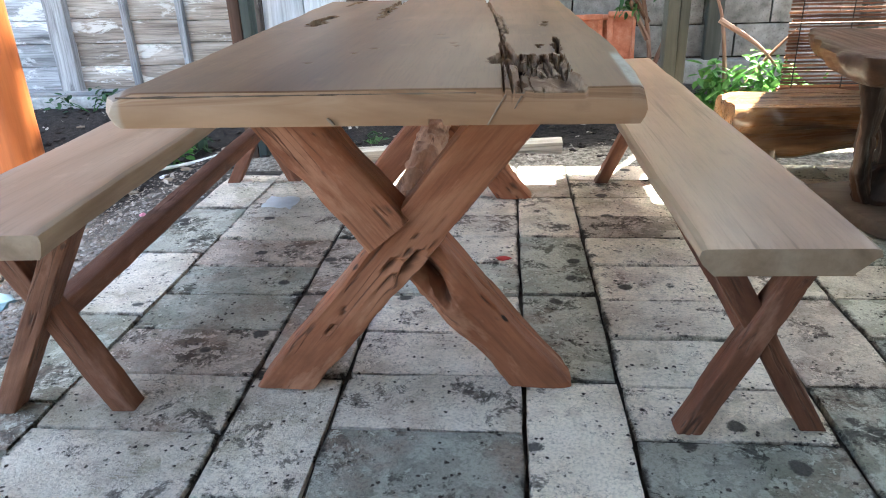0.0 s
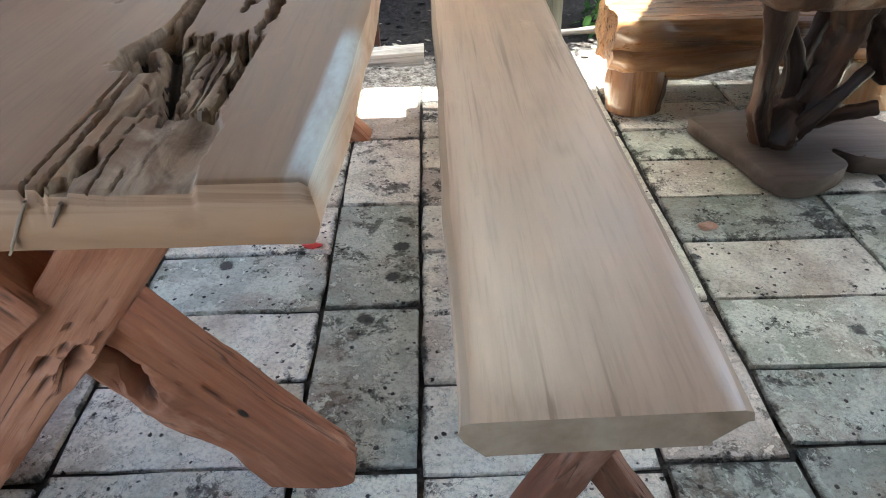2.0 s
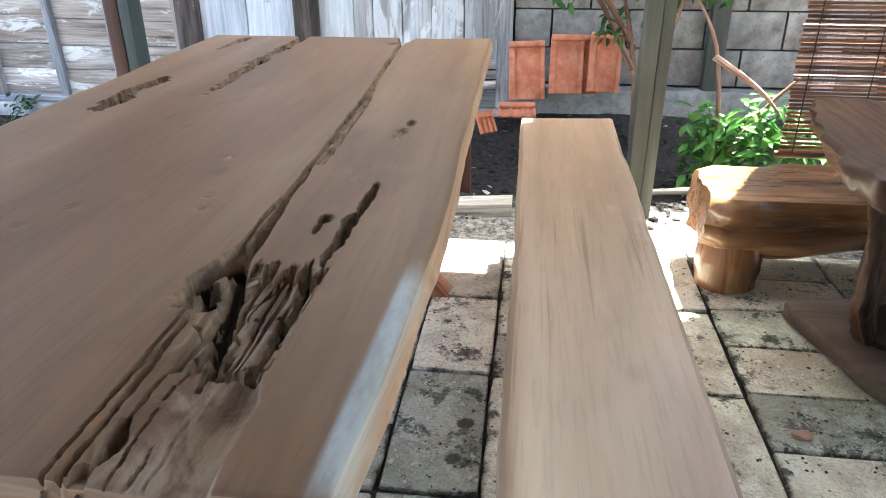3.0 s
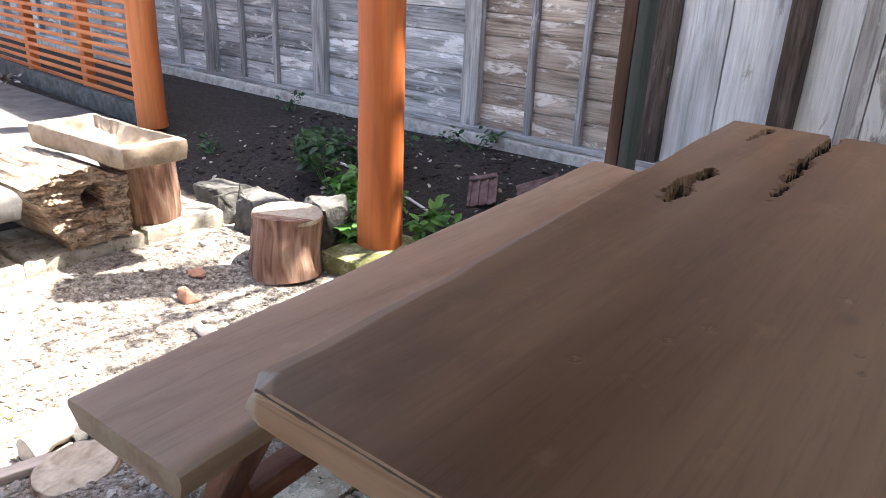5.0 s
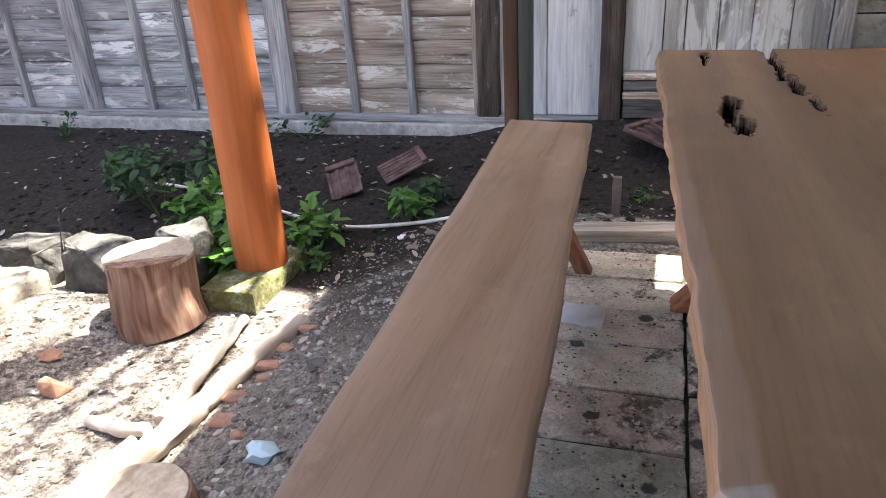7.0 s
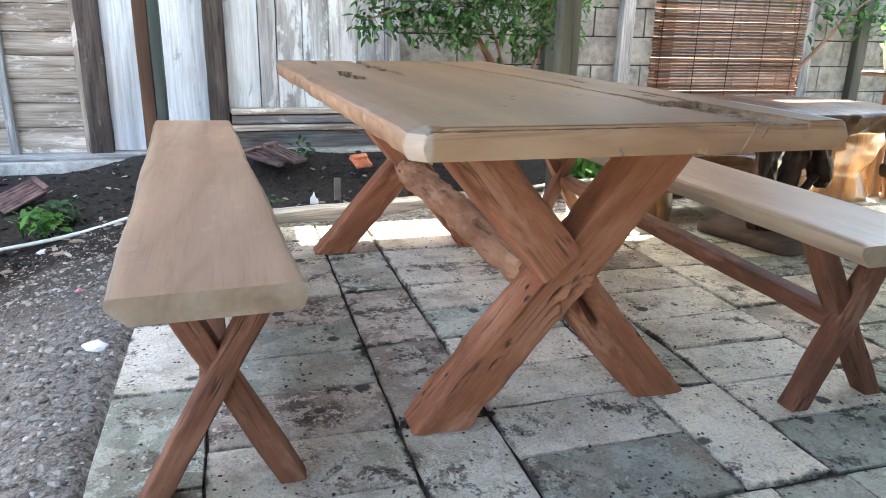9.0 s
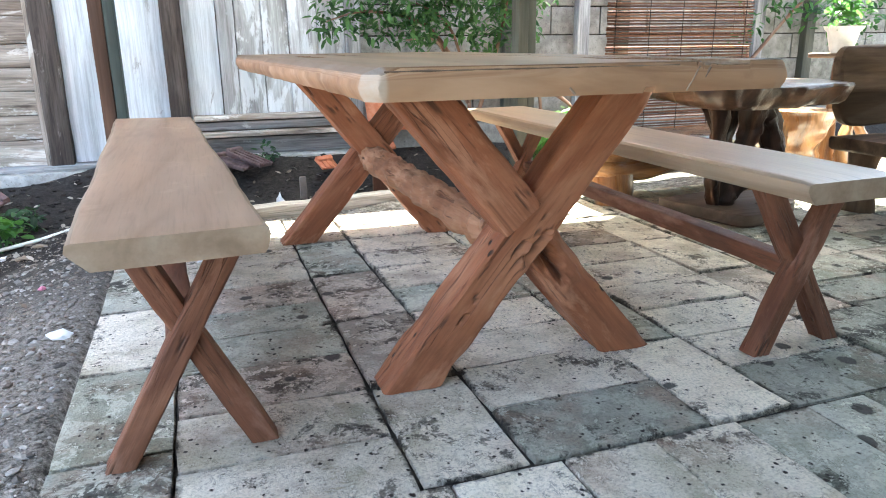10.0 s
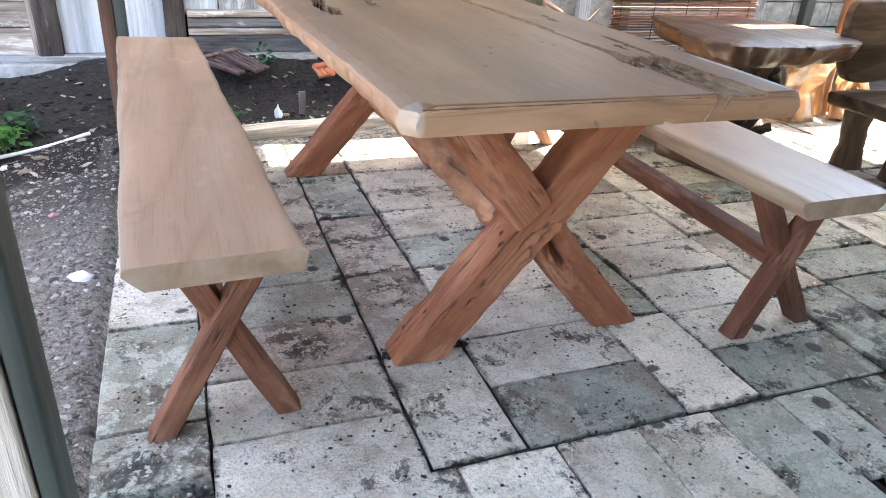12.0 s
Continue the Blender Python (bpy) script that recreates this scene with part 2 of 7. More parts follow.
def wood(name, dark, mid, light, rough=0.7, specular=0.35, figure=5.0, fine=70.0, bumps=0.25, stain=None, low=0.9, high=1.08, coat=0.0, grain=0.55, rim_pale=False):
    m, nt, b = mat(name, rough, 0, specular)
    wide = vec(nt, (0.16, 1, 1))
    broad = tex(nt, wide, figure, 4, 0.5, 1.2)
    col = ramp(nt, broad, (0.28, dark), (0.5, mid), (0.72, light))
    thin = tex(nt, vec(nt, (0.045, 1, 1)), fine, 6, 0.65)
    col = mix(nt, grain, col, ramp(nt, thin, (0.3, 0.55), (0.6, 1.0)), "MULTIPLY")
    blot = tex(nt, vec(nt, (0.6, 1, 1)), 2.6, 3, 0.5)
    col = mix(nt, 0.5, col, ramp(nt, blot, (0.3, 0.72), (0.7, 1.12)), "MULTIPLY")
    if stain:
        st = tex(nt, vec(nt, (0.5, 1, 1)), 9, 6, 0.65)
        col = mix(nt, ramp(nt, st, (0.56, 0.0), (0.70, 0.8)), col, stain)
    if rim_pale:
        pale = nt.nodes.new("ShaderNodeAttribute")
        pale.attribute_name = "rim_pale"
        patchy = tex(nt, vec(nt, (0.4, 1, 1)), 40, 5, 0.7)
        col = mix(nt, calc(nt, "MULTIPLY", pale.outputs["Fac"], ramp(nt, patchy, (0.25, 0.5), (0.6, 1.0))), col, (0.48, 0.47, 0.43))
    link(nt, tint(nt, col, low, high), b.inputs["Base Color"])
    link(nt, ramp(nt, thin, (0.3, min(1, rough + 0.12)), (0.7, max(0, rough - 0.1))), b.inputs["Roughness"])
    bump(nt, b, thin, bumps, 0.003)
    if coat:
        b.inputs["Coat Weight"].default_value = coat
        b.inputs["Coat Roughness"].default_value = 0.18
    return m


def sanded(name, dark, mid, light, rough=0.5, specular=0.45, arches=0.9, dashes=0.42, stains=0.5):
    """Sanded plank wood with long soft figure; masks on the mesh tell worn, decayed and pale places."""
    m, nt, b = mat(name, rough, 0, specular)
    flow = tex(nt, vec(nt, (0.10, 1, 1)), 3.2, 3, 0.5, 0.8)
    col = ramp(nt, flow, (0.30, dark), (0.5, mid), (0.70, light))
    # growth rings cut lengthwise: long pointed arches
    arch = calc(nt, "ABSOLUTE", calc(nt, "SINE", calc(nt, "MULTIPLY", tex(nt, vec(nt, (0.09, 1, 1)), 2.4, 2, 0.4, 0.3), 38.0)))
    show = tex(nt, vec(nt, (0.4, 1, 1)), 2.1, 2, 0.5)
    col = mix(nt, ramp(nt, show, (0.40, 0.15 * arches), (0.60, arches)), col, mix(nt, 1.0, col, ramp(nt, arch, (0.0, (0.70, 0.64, 0.58)), (0.45, (1.0, 1.0, 1.0))), "MULTIPLY"))
    lines = tex(nt, vec(nt, (0.06, 1, 1)), 22, 5, 0.6, 0.6)
    col = mix(nt, 0.3, col, ramp(nt, lines, (0.34, 0.72), (0.56, 1.05)), "MULTIPLY")
    pores = tex(nt, vec(nt, (0.05, 1, 1)), 150, 3, 0.6)
    col = mix(nt, 0.3, col, ramp(nt, pores, (0.36, 0.62), (0.48, 1.0)), "MULTIPLY")
    dash = tex(nt, vec(nt, (0.022, 1, 1)), 62, 3, 0.55)
    col = mix(nt, calc(nt, "MULTIPLY", ramp(nt, dash, (0.59, 0.0), (0.68, dashes)), ramp(nt, show, (0.44, 0.1), (0.56, 1.0))), col, (0.17, 0.105, 0.065))
    blot = tex(nt, vec(nt, (0.5, 1, 1)), 1.9, 4, 0.55)
    col = mix(nt, 0.6, col, ramp(nt, blot, (0.32, (0.70, 0.66, 0.62)), (0.68, (1.12, 1.12, 1.12))), "MULTIPLY")
    smut = tex(nt, vec(nt, (0.4, 1, 1)), 5.5, 5, 0.6)
    col = mix(nt, ramp(nt, smut, (0.56, 0.0), (0.74, stains)), col, tuple(c * k for c, k in zip(dark, (0.62, 0.66, 0.72))))
    # small dark knots and scuffs, far apart
    spot = cells(nt, vec(nt, (0.55, 1, 1)), 4.2).outputs["Distance"]
    ragged = calc(nt, "ADD", spot, calc(nt, "MULTIPLY", calc(nt, "SUBTRACT", lines, 0.5), 0.22))
    col = mix(nt, ramp(nt, ragged, (0.035, 0.55 * stains), (0.085, 0.0)), col, tuple(c * 0.4 for c in dark))
    # pale rubbed scuffs across the sanded face
    scuff = tex(nt, vec(nt, (0.8, 1, 1)), 7.5, 6, 0.7)
    col = mix(nt, ramp(nt, scuff, (0.60, 0.0), (0.72, 0.3)), col, tuple(min(1.0, c * 1.25) for c in light))
    # bluish pale grey band along the rims, broken up by noise
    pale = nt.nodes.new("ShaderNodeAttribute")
    pale.attribute_name = "rim_pale"
    mottle = tex(nt, vec(nt, (0.3, 1, 1)), 40, 5, 0.7)
    col = mix(nt, calc(nt, "MULTIPLY", pale.outputs["Fac"], ramp(nt, mottle, (0.25, 0.35), (0.6, 1.0))), col, (0.38, 0.405, 0.415))
    # weathered and decayed wood in the knots; the deepest parts carry painted shade
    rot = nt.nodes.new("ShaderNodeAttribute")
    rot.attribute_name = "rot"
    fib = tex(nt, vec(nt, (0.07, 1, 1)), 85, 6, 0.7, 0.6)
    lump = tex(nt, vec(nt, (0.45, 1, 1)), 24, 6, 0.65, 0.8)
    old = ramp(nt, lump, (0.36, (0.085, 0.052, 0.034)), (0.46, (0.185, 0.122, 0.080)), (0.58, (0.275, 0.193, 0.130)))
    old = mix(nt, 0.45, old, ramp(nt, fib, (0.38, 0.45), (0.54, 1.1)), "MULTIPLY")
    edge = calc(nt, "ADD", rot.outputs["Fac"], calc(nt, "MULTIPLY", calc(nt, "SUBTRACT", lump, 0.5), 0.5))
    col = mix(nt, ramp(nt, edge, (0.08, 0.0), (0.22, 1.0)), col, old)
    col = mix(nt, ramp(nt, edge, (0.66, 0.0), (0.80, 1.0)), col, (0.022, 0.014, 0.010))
    link(nt, tint(nt, col, 0.97, 1.04), b.inputs["Base Color"])
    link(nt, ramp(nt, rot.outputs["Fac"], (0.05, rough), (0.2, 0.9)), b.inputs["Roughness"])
    relief = calc(nt, "ADD", calc(nt, "MULTIPLY", pores, 0.15), calc(nt, "MULTIPLY", calc(nt, "ADD", fib, lump), calc(nt, "MULTIPLY", rot.outputs["Fac"], 2.5)))
    bump(nt, b, relief, 0.5, 0.004)
    return m


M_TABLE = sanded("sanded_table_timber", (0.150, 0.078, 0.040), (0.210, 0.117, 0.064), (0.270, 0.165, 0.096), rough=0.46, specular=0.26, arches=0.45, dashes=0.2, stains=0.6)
M_SEAT_W = sanded("sanded_pink_timber", (0.230, 0.126, 0.076), (0.340, 0.206, 0.133), (0.42, 0.283, 0.197), rough=0.46, specular=0.3, arches=0.9, dashes=0.15, stains=0.4)
M_SEAT_E = sanded("sanded_pale_timber", (0.31, 0.196, 0.128), (0.39, 0.260, 0.178), (0.46, 0.328, 0.238), rough=0.38, specular=0.65, arches=0.4, dashes=0.75, stains=0.35)
M_EDGE = wood("sawn_timber_edge", (0.22, 0.150, 0.102), (0.31, 0.226, 0.164), (0.39, 0.303, 0.232), rough=0.7, figure=7.0, fine=55, bumps=0.2, grain=0.3, rim_pale=True)
M_EDGE_T = wood("orange_sawn_timber_edge", (0.26, 0.142, 0.080), (0.37, 0.222, 0.134), (0.46, 0.305, 0.202), rough=0.6, figure=7.0, fine=34, bumps=0.25, grain=0.2, rim_pale=True, stain=(0.23, 0.125, 0.075))
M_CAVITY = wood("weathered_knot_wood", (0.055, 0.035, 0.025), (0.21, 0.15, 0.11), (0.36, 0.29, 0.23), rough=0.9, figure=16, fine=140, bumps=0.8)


def hewn(name, dark, mid, light, splits=1.0):
    """Rough-hewn hardwood with adze marks and dark drying splits along the grain."""
    m, nt, b = mat(name, 0.66, 0, 0.3)
    broad = tex(nt, vec(nt, (0.4, 1, 1)), 7, 5, 0.6, 0.9)
    col = ramp(nt, broad, (0.28, dark), (0.5, mid), (0.72, light))
    fib = tex(nt, vec(nt, (0.05, 1, 1)), 90, 6, 0.7)
    col = mix(nt, 0.32, col, ramp(nt, fib, (0.36, 0.45), (0.56, 1.12)), "MULTIPLY")
    bare = tex(nt, vec(nt, (0.35, 1, 1)), 11, 6, 0.65)
    col = mix(nt, ramp(nt, bare, (0.54, 0.0), (0.66, 0.6)), col, tuple(min(1.0, c * 1.3 + 0.05) for c in light))
    gate = tex(nt, vec(nt, (0.5, 1, 1)), 6.5, 3, 0.5)
    line = tex(nt, vec(nt, (0.055, 1, 1)), 34, 3, 0.5, 0.5)
    thin = calc(nt, "ABSOLUTE", calc(nt, "SUBTRACT", line, 0.5))
    crack = calc(nt, "MULTIPLY", ramp(nt, thin, (0.006, 1.0), (0.018, 0.0)), ramp(nt, gate, (0.53, 0.0), (0.57, splits)))
    col = mix(nt, calc(nt, "MULTIPLY", crack, 0.6), col, (0.05, 0.022, 0.014))
    hole = cells(nt, vec(nt, (0.6, 1, 1)), 17).outputs["Distance"]
    pits = calc(nt, "MULTIPLY", ramp(nt, calc(nt, "ADD", hole, calc(nt, "MULTIPLY", calc(nt, "SUBTRACT", fib, 0.5), 0.2)), (0.06, 1.0), (0.11, 0.0)), ramp(nt, gate, (0.5, 0.0), (0.56, splits)))
    col = mix(nt, pits, col, (0.03, 0.016, 0.011))
    rot = nt.nodes.new("ShaderNodeAttribute")
    rot.attribute_name = "rot"
    worn = calc(nt, "ADD", rot.outputs["Fac"], calc(nt, "MULTIPLY", calc(nt, "SUBTRACT", fib, 0.5), 0.5))
    col = mix(nt, ramp(nt, worn, (0.25, 0.0), (0.85, 0.9)), col, (0.035, 0.018, 0.012))
    link(nt, tint(nt, col, 0.9, 1.1), b.inputs["Base Color"])
    h = calc(nt, "SUBTRACT", calc(nt, "ADD", calc(nt, "MULTIPLY", fib, 0.8), broad), calc(nt, "MULTIPLY", calc(nt, "ADD", crack, pits), 2.0))
    bump(nt, b, h, 0.6, 0.005)
    return m


M_LEG = hewn("red_brown_hardwood", (0.17, 0.060, 0.030), (0.275, 0.102, 0.052), (0.35, 0.152, 0.084))
M_LEG_B = hewn("brown_bench_hardwood", (0.075, 0.028, 0.017), (0.140, 0.054, 0.031), (0.20, 0.088, 0.052), 0.7)
M_LOG = hewn("rough_log_wood", (0.16, 0.07, 0.038), (0.31, 0.155, 0.09), (0.42, 0.25, 0.155))
M_VARNISH = wood("varnished_log_wood", (0.055, 0.022, 0.010), (0.235, 0.108, 0.045), (0.48, 0.27, 0.13), rough=0.30, figure=9, fine=60, bumps=0.8, coat=0.5)
M_DARKVARNISH = wood("dark_varnished_wood", (0.036, 0.015, 0.008), (0.092, 0.040, 0.020), (0.19, 0.09, 0.047), rough=0.40, specular=0.4, figure=8, fine=60, bumps=0.6)


def boards(name, dark, mid, light, flake, at=0.545, streak=0.85, rainy=0.8, low=0.72, high=1.25):
    """Old boards: streaky grey wood, flaking paint, dark streaks in the grain."""
    m, nt, b = mat(name, 0.9, 0, 0.2)
    broad = tex(nt, vec(nt, (0.14, 1, 1)), 6, 5, 0.6, 0.8)
    col = ramp(nt, broad, (0.28, dark), (0.48, mid), (0.70, light))
    fib = tex(nt, vec(nt, (0.035, 1, 1)), 75, 6, 0.7)
    col = mix(nt, streak, col, ramp(nt, fib, (0.34, 0.42), (0.58, 1.1)), "MULTIPLY")
    patch = tex(nt, vec(nt, (0.30, 1, 1)), 8, 8, 0.72, 0.5)
    col = mix(nt, ramp(nt, patch, (at, 0.0), (at + 0.05, 0.7)), col, flake)
    rain = tex(nt, vec(nt, (0.12, 1, 1)), 15, 5, 0.6)
    col = mix(nt, ramp(nt, rain, (0.60, 0.0), (0.70, rainy)), col, tuple(c * 0.45 for c in dark))
    link(nt, tint(nt, col, low, high), b.inputs["Base Color"])
    bump(nt, b, calc(nt, "ADD", fib, calc(nt, "MULTIPLY", patch, 0.6)), 0.8, 0.004)
    return m


M_ROOT = wood("dark_root_wood", (0.009, 0.004, 0.0025), (0.026, 0.011, 0.006), (0.10, 0.046, 0.026), rough=0.6, specular=0.25, figure=12, fine=90, bumps=0.9, coat=0.06)
M_BASE = wood("dull_brown_plank_wood", (0.070, 0.046, 0.034), (0.12, 0.083, 0.063), (0.175, 0.128, 0.102), rough=0.65, specular=0.25, figure=5, fine=50, bumps=0.2, grain=0.35)
M_SETTEE = wood("dark_smoky_slab_wood", (0.034, 0.019, 0.011), (0.085, 0.050, 0.029), (0.15, 0.095, 0.06), rough=0.75, specular=0.2, figure=9, fine=60, bumps=0.4, grain=0.5)
M_ORANGE = wood("orange_stained_log", (0.34, 0.085, 0.022), (0.49, 0.138, 0.040), (0.57, 0.195, 0.068), rough=0.5, figure=3, fine=40, bumps=0.25, low=0.95, high=1.05)
M_GREYBOARD = boards("weathered_grey_board", (0.12, 0.122, 0.126), (0.35, 0.352, 0.36), (0.58, 0.585, 0.59), (0.80, 0.80, 0.80))
M_BROWNBOARD = boards("weathered_brown_board", (0.12, 0.092, 0.075), (0.38, 0.315, 0.262), (0.60, 0.53, 0.46), (0.80, 0.77, 0.72))
M_BATTEN = boards("grey_batten", (0.13, 0.128, 0.13), (0.28, 0.275, 0.28), (0.46, 0.455, 0.45), (0.58, 0.575, 0.57), 0.60)
M_OLDPOST = boards("weathered_dark_post", (0.030, 0.024, 0.021), (0.085, 0.068, 0.060), (0.17, 0.145, 0.13), (0.30, 0.28, 0.26), 0.60)
M_WHITEWASH = boards("whitewashed_plank", (0.36, 0.385, 0.41), (0.60, 0.64, 0.685), (0.74, 0.775, 0.81), (0.24, 0.235, 0.235), 0.61, 0.45, 0.4, 0.95, 1.08)
M_GREYWASH = boards("grey_whitewash_remains", (0.16, 0.15, 0.14), (0.40, 0.395, 0.39), (0.62, 0.635, 0.64), (0.74, 0.76, 0.78), 0.50, 0.6, 0.5, 0.75, 1.12)
M_DARKPOST = wood("dark_brown_post", (0.025, 0.014, 0.010), (0.06, 0.032, 0.022), (0.12, 0.065, 0.045), rough=0.75, figure=6, fine=60, bumps=0.4)
M_TEAL = wood("dark_teal_painted_wood", (0.018, 0.026, 0.026), (0.035, 0.05, 0.05), (0.055, 0.075, 0.072), rough=0.6, figure=4, fine=50, bumps=0.3)
M_GREYPOST = wood("grey_green_painted_post", (0.042, 0.045, 0.038), (0.075, 0.078, 0.065), (0.115, 0.115, 0.096), rough=0.7, figure=4, fine=50, bumps=0.3)
M_RAWPOST = boards("pale_weathered_post", (0.30, 0.275, 0.25), (0.50, 0.465, 0.43), (0.62, 0.59, 0.55), (0.24, 0.21, 0.185), 0.60)


def cracked(name, dark, mid, light):
    """Sun-bleached old wood, split into thin uneven layers with dark gaps."""
    m, nt, b = mat(name, 0.9, 0, 0.2)
    broad = tex(nt, vec(nt, (1, 1, 1), "world", False), 9, 5, 0.6, 0.6)
    col = ramp(nt, broad, (0.32, tuple(c * 0.7 for c in mid)), (0.5, mid), (0.66, light))
    lay = tex(nt, vec(nt, (1.3, 6.0, 30.0), "world", False), 1.0, 6, 0.62, 0.9)
    gap = ramp(nt, calc(nt, "ABSOLUTE", calc(nt, "SUBTRACT", lay, 0.45)), (0.006, 1.0), (0.03, 0.0))
    run = tex(nt, vec(nt, (1.6, 34.0, 9.0), "world", False), 1.0, 6, 0.62, 0.6)
    rift = ramp(nt, calc(nt, "ABSOLUTE", calc(nt, "SUBTRACT", run, 0.5)), (0.003, 0.6), (0.014, 0.0))
    cross = tex(nt, vec(nt, (16.0, 3.0, 3.0), "world", False), 1.0, 5, 0.6, 0.5)
    cut = ramp(nt, calc(nt, "ABSOLUTE", calc(nt, "SUBTRACT", cross, 0.5)), (0.004, 0.5), (0.018, 0.0))
    deep = calc(nt, "MAXIMUM", calc(nt, "MAXIMUM", gap, rift), cut)
    col = mix(nt, calc(nt, "MULTIPLY", deep, 0.62), col, dark)
    fine = tex(nt, vec(nt, (8, 60, 140), "world", False), 1.0, 5, 0.65)
    col = mix(nt, 0.4, col, ramp(nt, fine, (0.34, 0.6), (0.6, 1.1)), "MULTIPLY")
    link(nt, col, b.inputs["Base Color"])
    bump(nt, b, calc(nt, "SUBTRACT", calc(nt, "MULTIPLY", fine, 0.4), deep), 0.9, 0.012)
    return m


M_DRIFT = cracked("bleached_driftwood", (0.07, 0.042, 0.03), (0.43, 0.33, 0.25), (0.58, 0.50, 0.42))
M_BARK = wood("stump_bark", (0.10, 0.050, 0.034), (0.27, 0.155, 0.11), (0.42, 0.30, 0.235), rough=0.9, figure=20, fine=60, bumps=1.0, grain=0.8)
M_CUT = wood("cut_wood_face", (0.32, 0.25, 0.18), (0.48, 0.40, 0.31), (0.58, 0.50, 0.41), rough=0.85, figure=14, fine=60, bumps=0.3)
M_STICK = wood("bleached_stick", (0.42, 0.35, 0.30), (0.56, 0.50, 0.44), (0.66, 0.61, 0.56), rough=0.85, figure=8, fine=70, bumps=0.5)
M_SLAT = wood("bamboo_slat", (0.055, 0.019, 0.010), (0.125, 0.048, 0.024), (0.27, 0.12, 0.06), rough=0.55, figure=4, fine=50, bumps=0.2, low=0.55, high=1.5)
M_CURB = boards("pale_curb_board", (0.30, 0.27, 0.23), (0.46, 0.42, 0.37), (0.60, 0.56, 0.51), (0.16, 0.14, 0.12), 0.60)


def paving(name, pale, grey, dirt, low=0.82, high=1.08, much=0.0):
    m, nt, b = mat(name, 0.88, 0, 0.3)
    w = vec(nt, source="world", jitter=False)
    wj = vec(nt, source="world", jitter=True)
    big = tex(nt, wj, 3.2, 6, 0.62, 0.5)
    col = mix(nt, ramp(nt, big, (0.47, 0.0), (0.66, 1.0)), pale, grey)
    # damp greenish zones that run on over the joints
    zone = tex(nt, w, 1.9, 8, 0.66, 0.6)
    col = mix(nt, ramp(nt, zone, (0.49, 0.0), (0.62, 0.65)), col, mix(nt, 1.0, col, (0.50, 0.50, 0.40), "MULTIPLY"))
    # worn, whitened skin with ragged rims
    skin = tex(nt, wj, 9, 9, 0.7, 0.3)
    col = mix(nt, ramp(nt, skin, (0.51, 0.0), (0.535, 0.75)), col, tuple(c * min(1.3, 0.82 / max(pale)) for c in pale))
    # dark algae in ragged patches
    mid = tex(nt, w, 11, 12, 0.8, 0.3)
    where = tex(nt, wj, 4.3, 3, 0.5)
    alga = calc(nt, "ADD", mid, calc(nt, "MULTIPLY", calc(nt, "SUBTRACT", where, 0.5), 0.55))
    col = mix(nt, ramp(nt, alga, (0.575 - much, 0.0), (0.60 - much, 0.7), (0.68 - much, 0.97)), col, dirt)
    # brown earth rubbed in
    rust = tex(nt, wj, 5, 6, 0.65)
    col = mix(nt, ramp(nt, rust, (0.50, 0.0), (0.68, 0.6)), col, (0.33, 0.225, 0.17))
    # pits and specks
    spots = cells(nt, w, 48).outputs["Distance"]
    gate = tex(nt, w, 11, 4)
    dots = calc(nt, "MULTIPLY", ramp(nt, calc(nt, "ADD", spots, calc(nt, "MULTIPLY", calc(nt, "SUBTRACT", tex(nt, w, 60, 4, 0.7), 0.5), 0.9)), (0.15, 1.0), (0.21, 0.0)), ramp(nt, gate, (0.46, 0.0), (0.53, 1.0)))
    col = mix(nt, dots, col, (0.045, 0.036, 0.03))
    # crusty flecks with dark rims, thicker in some places than in others
    crust = calc(nt, "ADD", tex(nt, w, 34, 10, 0.74, 0.4), calc(nt, "MULTIPLY", calc(nt, "SUBTRACT", where, 0.5), 0.25))
    col = mix(nt, ramp(nt, crust, (0.555, 0.0), (0.572, 0.75), (0.588, 0.0)), col, (0.06, 0.05, 0.042))
    col = mix(nt, ramp(nt, crust, (0.585, 0.0), (0.60, 0.8)), col, tuple(c * min(1.5, 0.85 / max(pale)) for c in pale))
    # round lichen blots
    blot = cells(nt, wj, 6.0).outputs["Distance"]
    bl = calc(nt, "ADD", blot, calc(nt, "MULTIPLY", calc(nt, "SUBTRACT", mid, 0.5), 0.4))
    col = mix(nt, ramp(nt, bl, (0.12, 0.9), (0.15, 0.0)), col, (0.05, 0.046, 0.042))
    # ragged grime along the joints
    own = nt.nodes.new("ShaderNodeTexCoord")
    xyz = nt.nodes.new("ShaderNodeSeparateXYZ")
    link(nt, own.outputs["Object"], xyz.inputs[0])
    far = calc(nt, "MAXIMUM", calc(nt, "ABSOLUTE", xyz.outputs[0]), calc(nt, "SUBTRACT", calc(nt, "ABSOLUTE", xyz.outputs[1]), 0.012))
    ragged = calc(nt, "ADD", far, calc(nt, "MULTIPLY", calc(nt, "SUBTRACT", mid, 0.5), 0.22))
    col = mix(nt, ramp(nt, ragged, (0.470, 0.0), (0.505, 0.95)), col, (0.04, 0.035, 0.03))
    fine = tex(nt, w, 130, 5, 0.7)
    col = mix(nt, 0.6, col, ramp(nt, fine, (0.36, 0.65), (0.54, 1.18)), "MULTIPLY")
    link(nt, tint(nt, col, low, high), b.inputs["Base Color"])
    h = calc(nt, "SUBTRACT", calc(nt, "ADD", calc(nt, "MULTIPLY", fine, 0.35), calc(nt, "MULTIPLY", skin, 0.7)), calc(nt, "ADD", calc(nt, "MULTIPLY", mid, 0.6), calc(nt, "MULTIPLY", dots, 0.7)))
    bump(nt, b, calc(nt, "ADD", h, calc(nt, "MULTIPLY", crust, 1.4)), 0.9, 0.009)
    return m


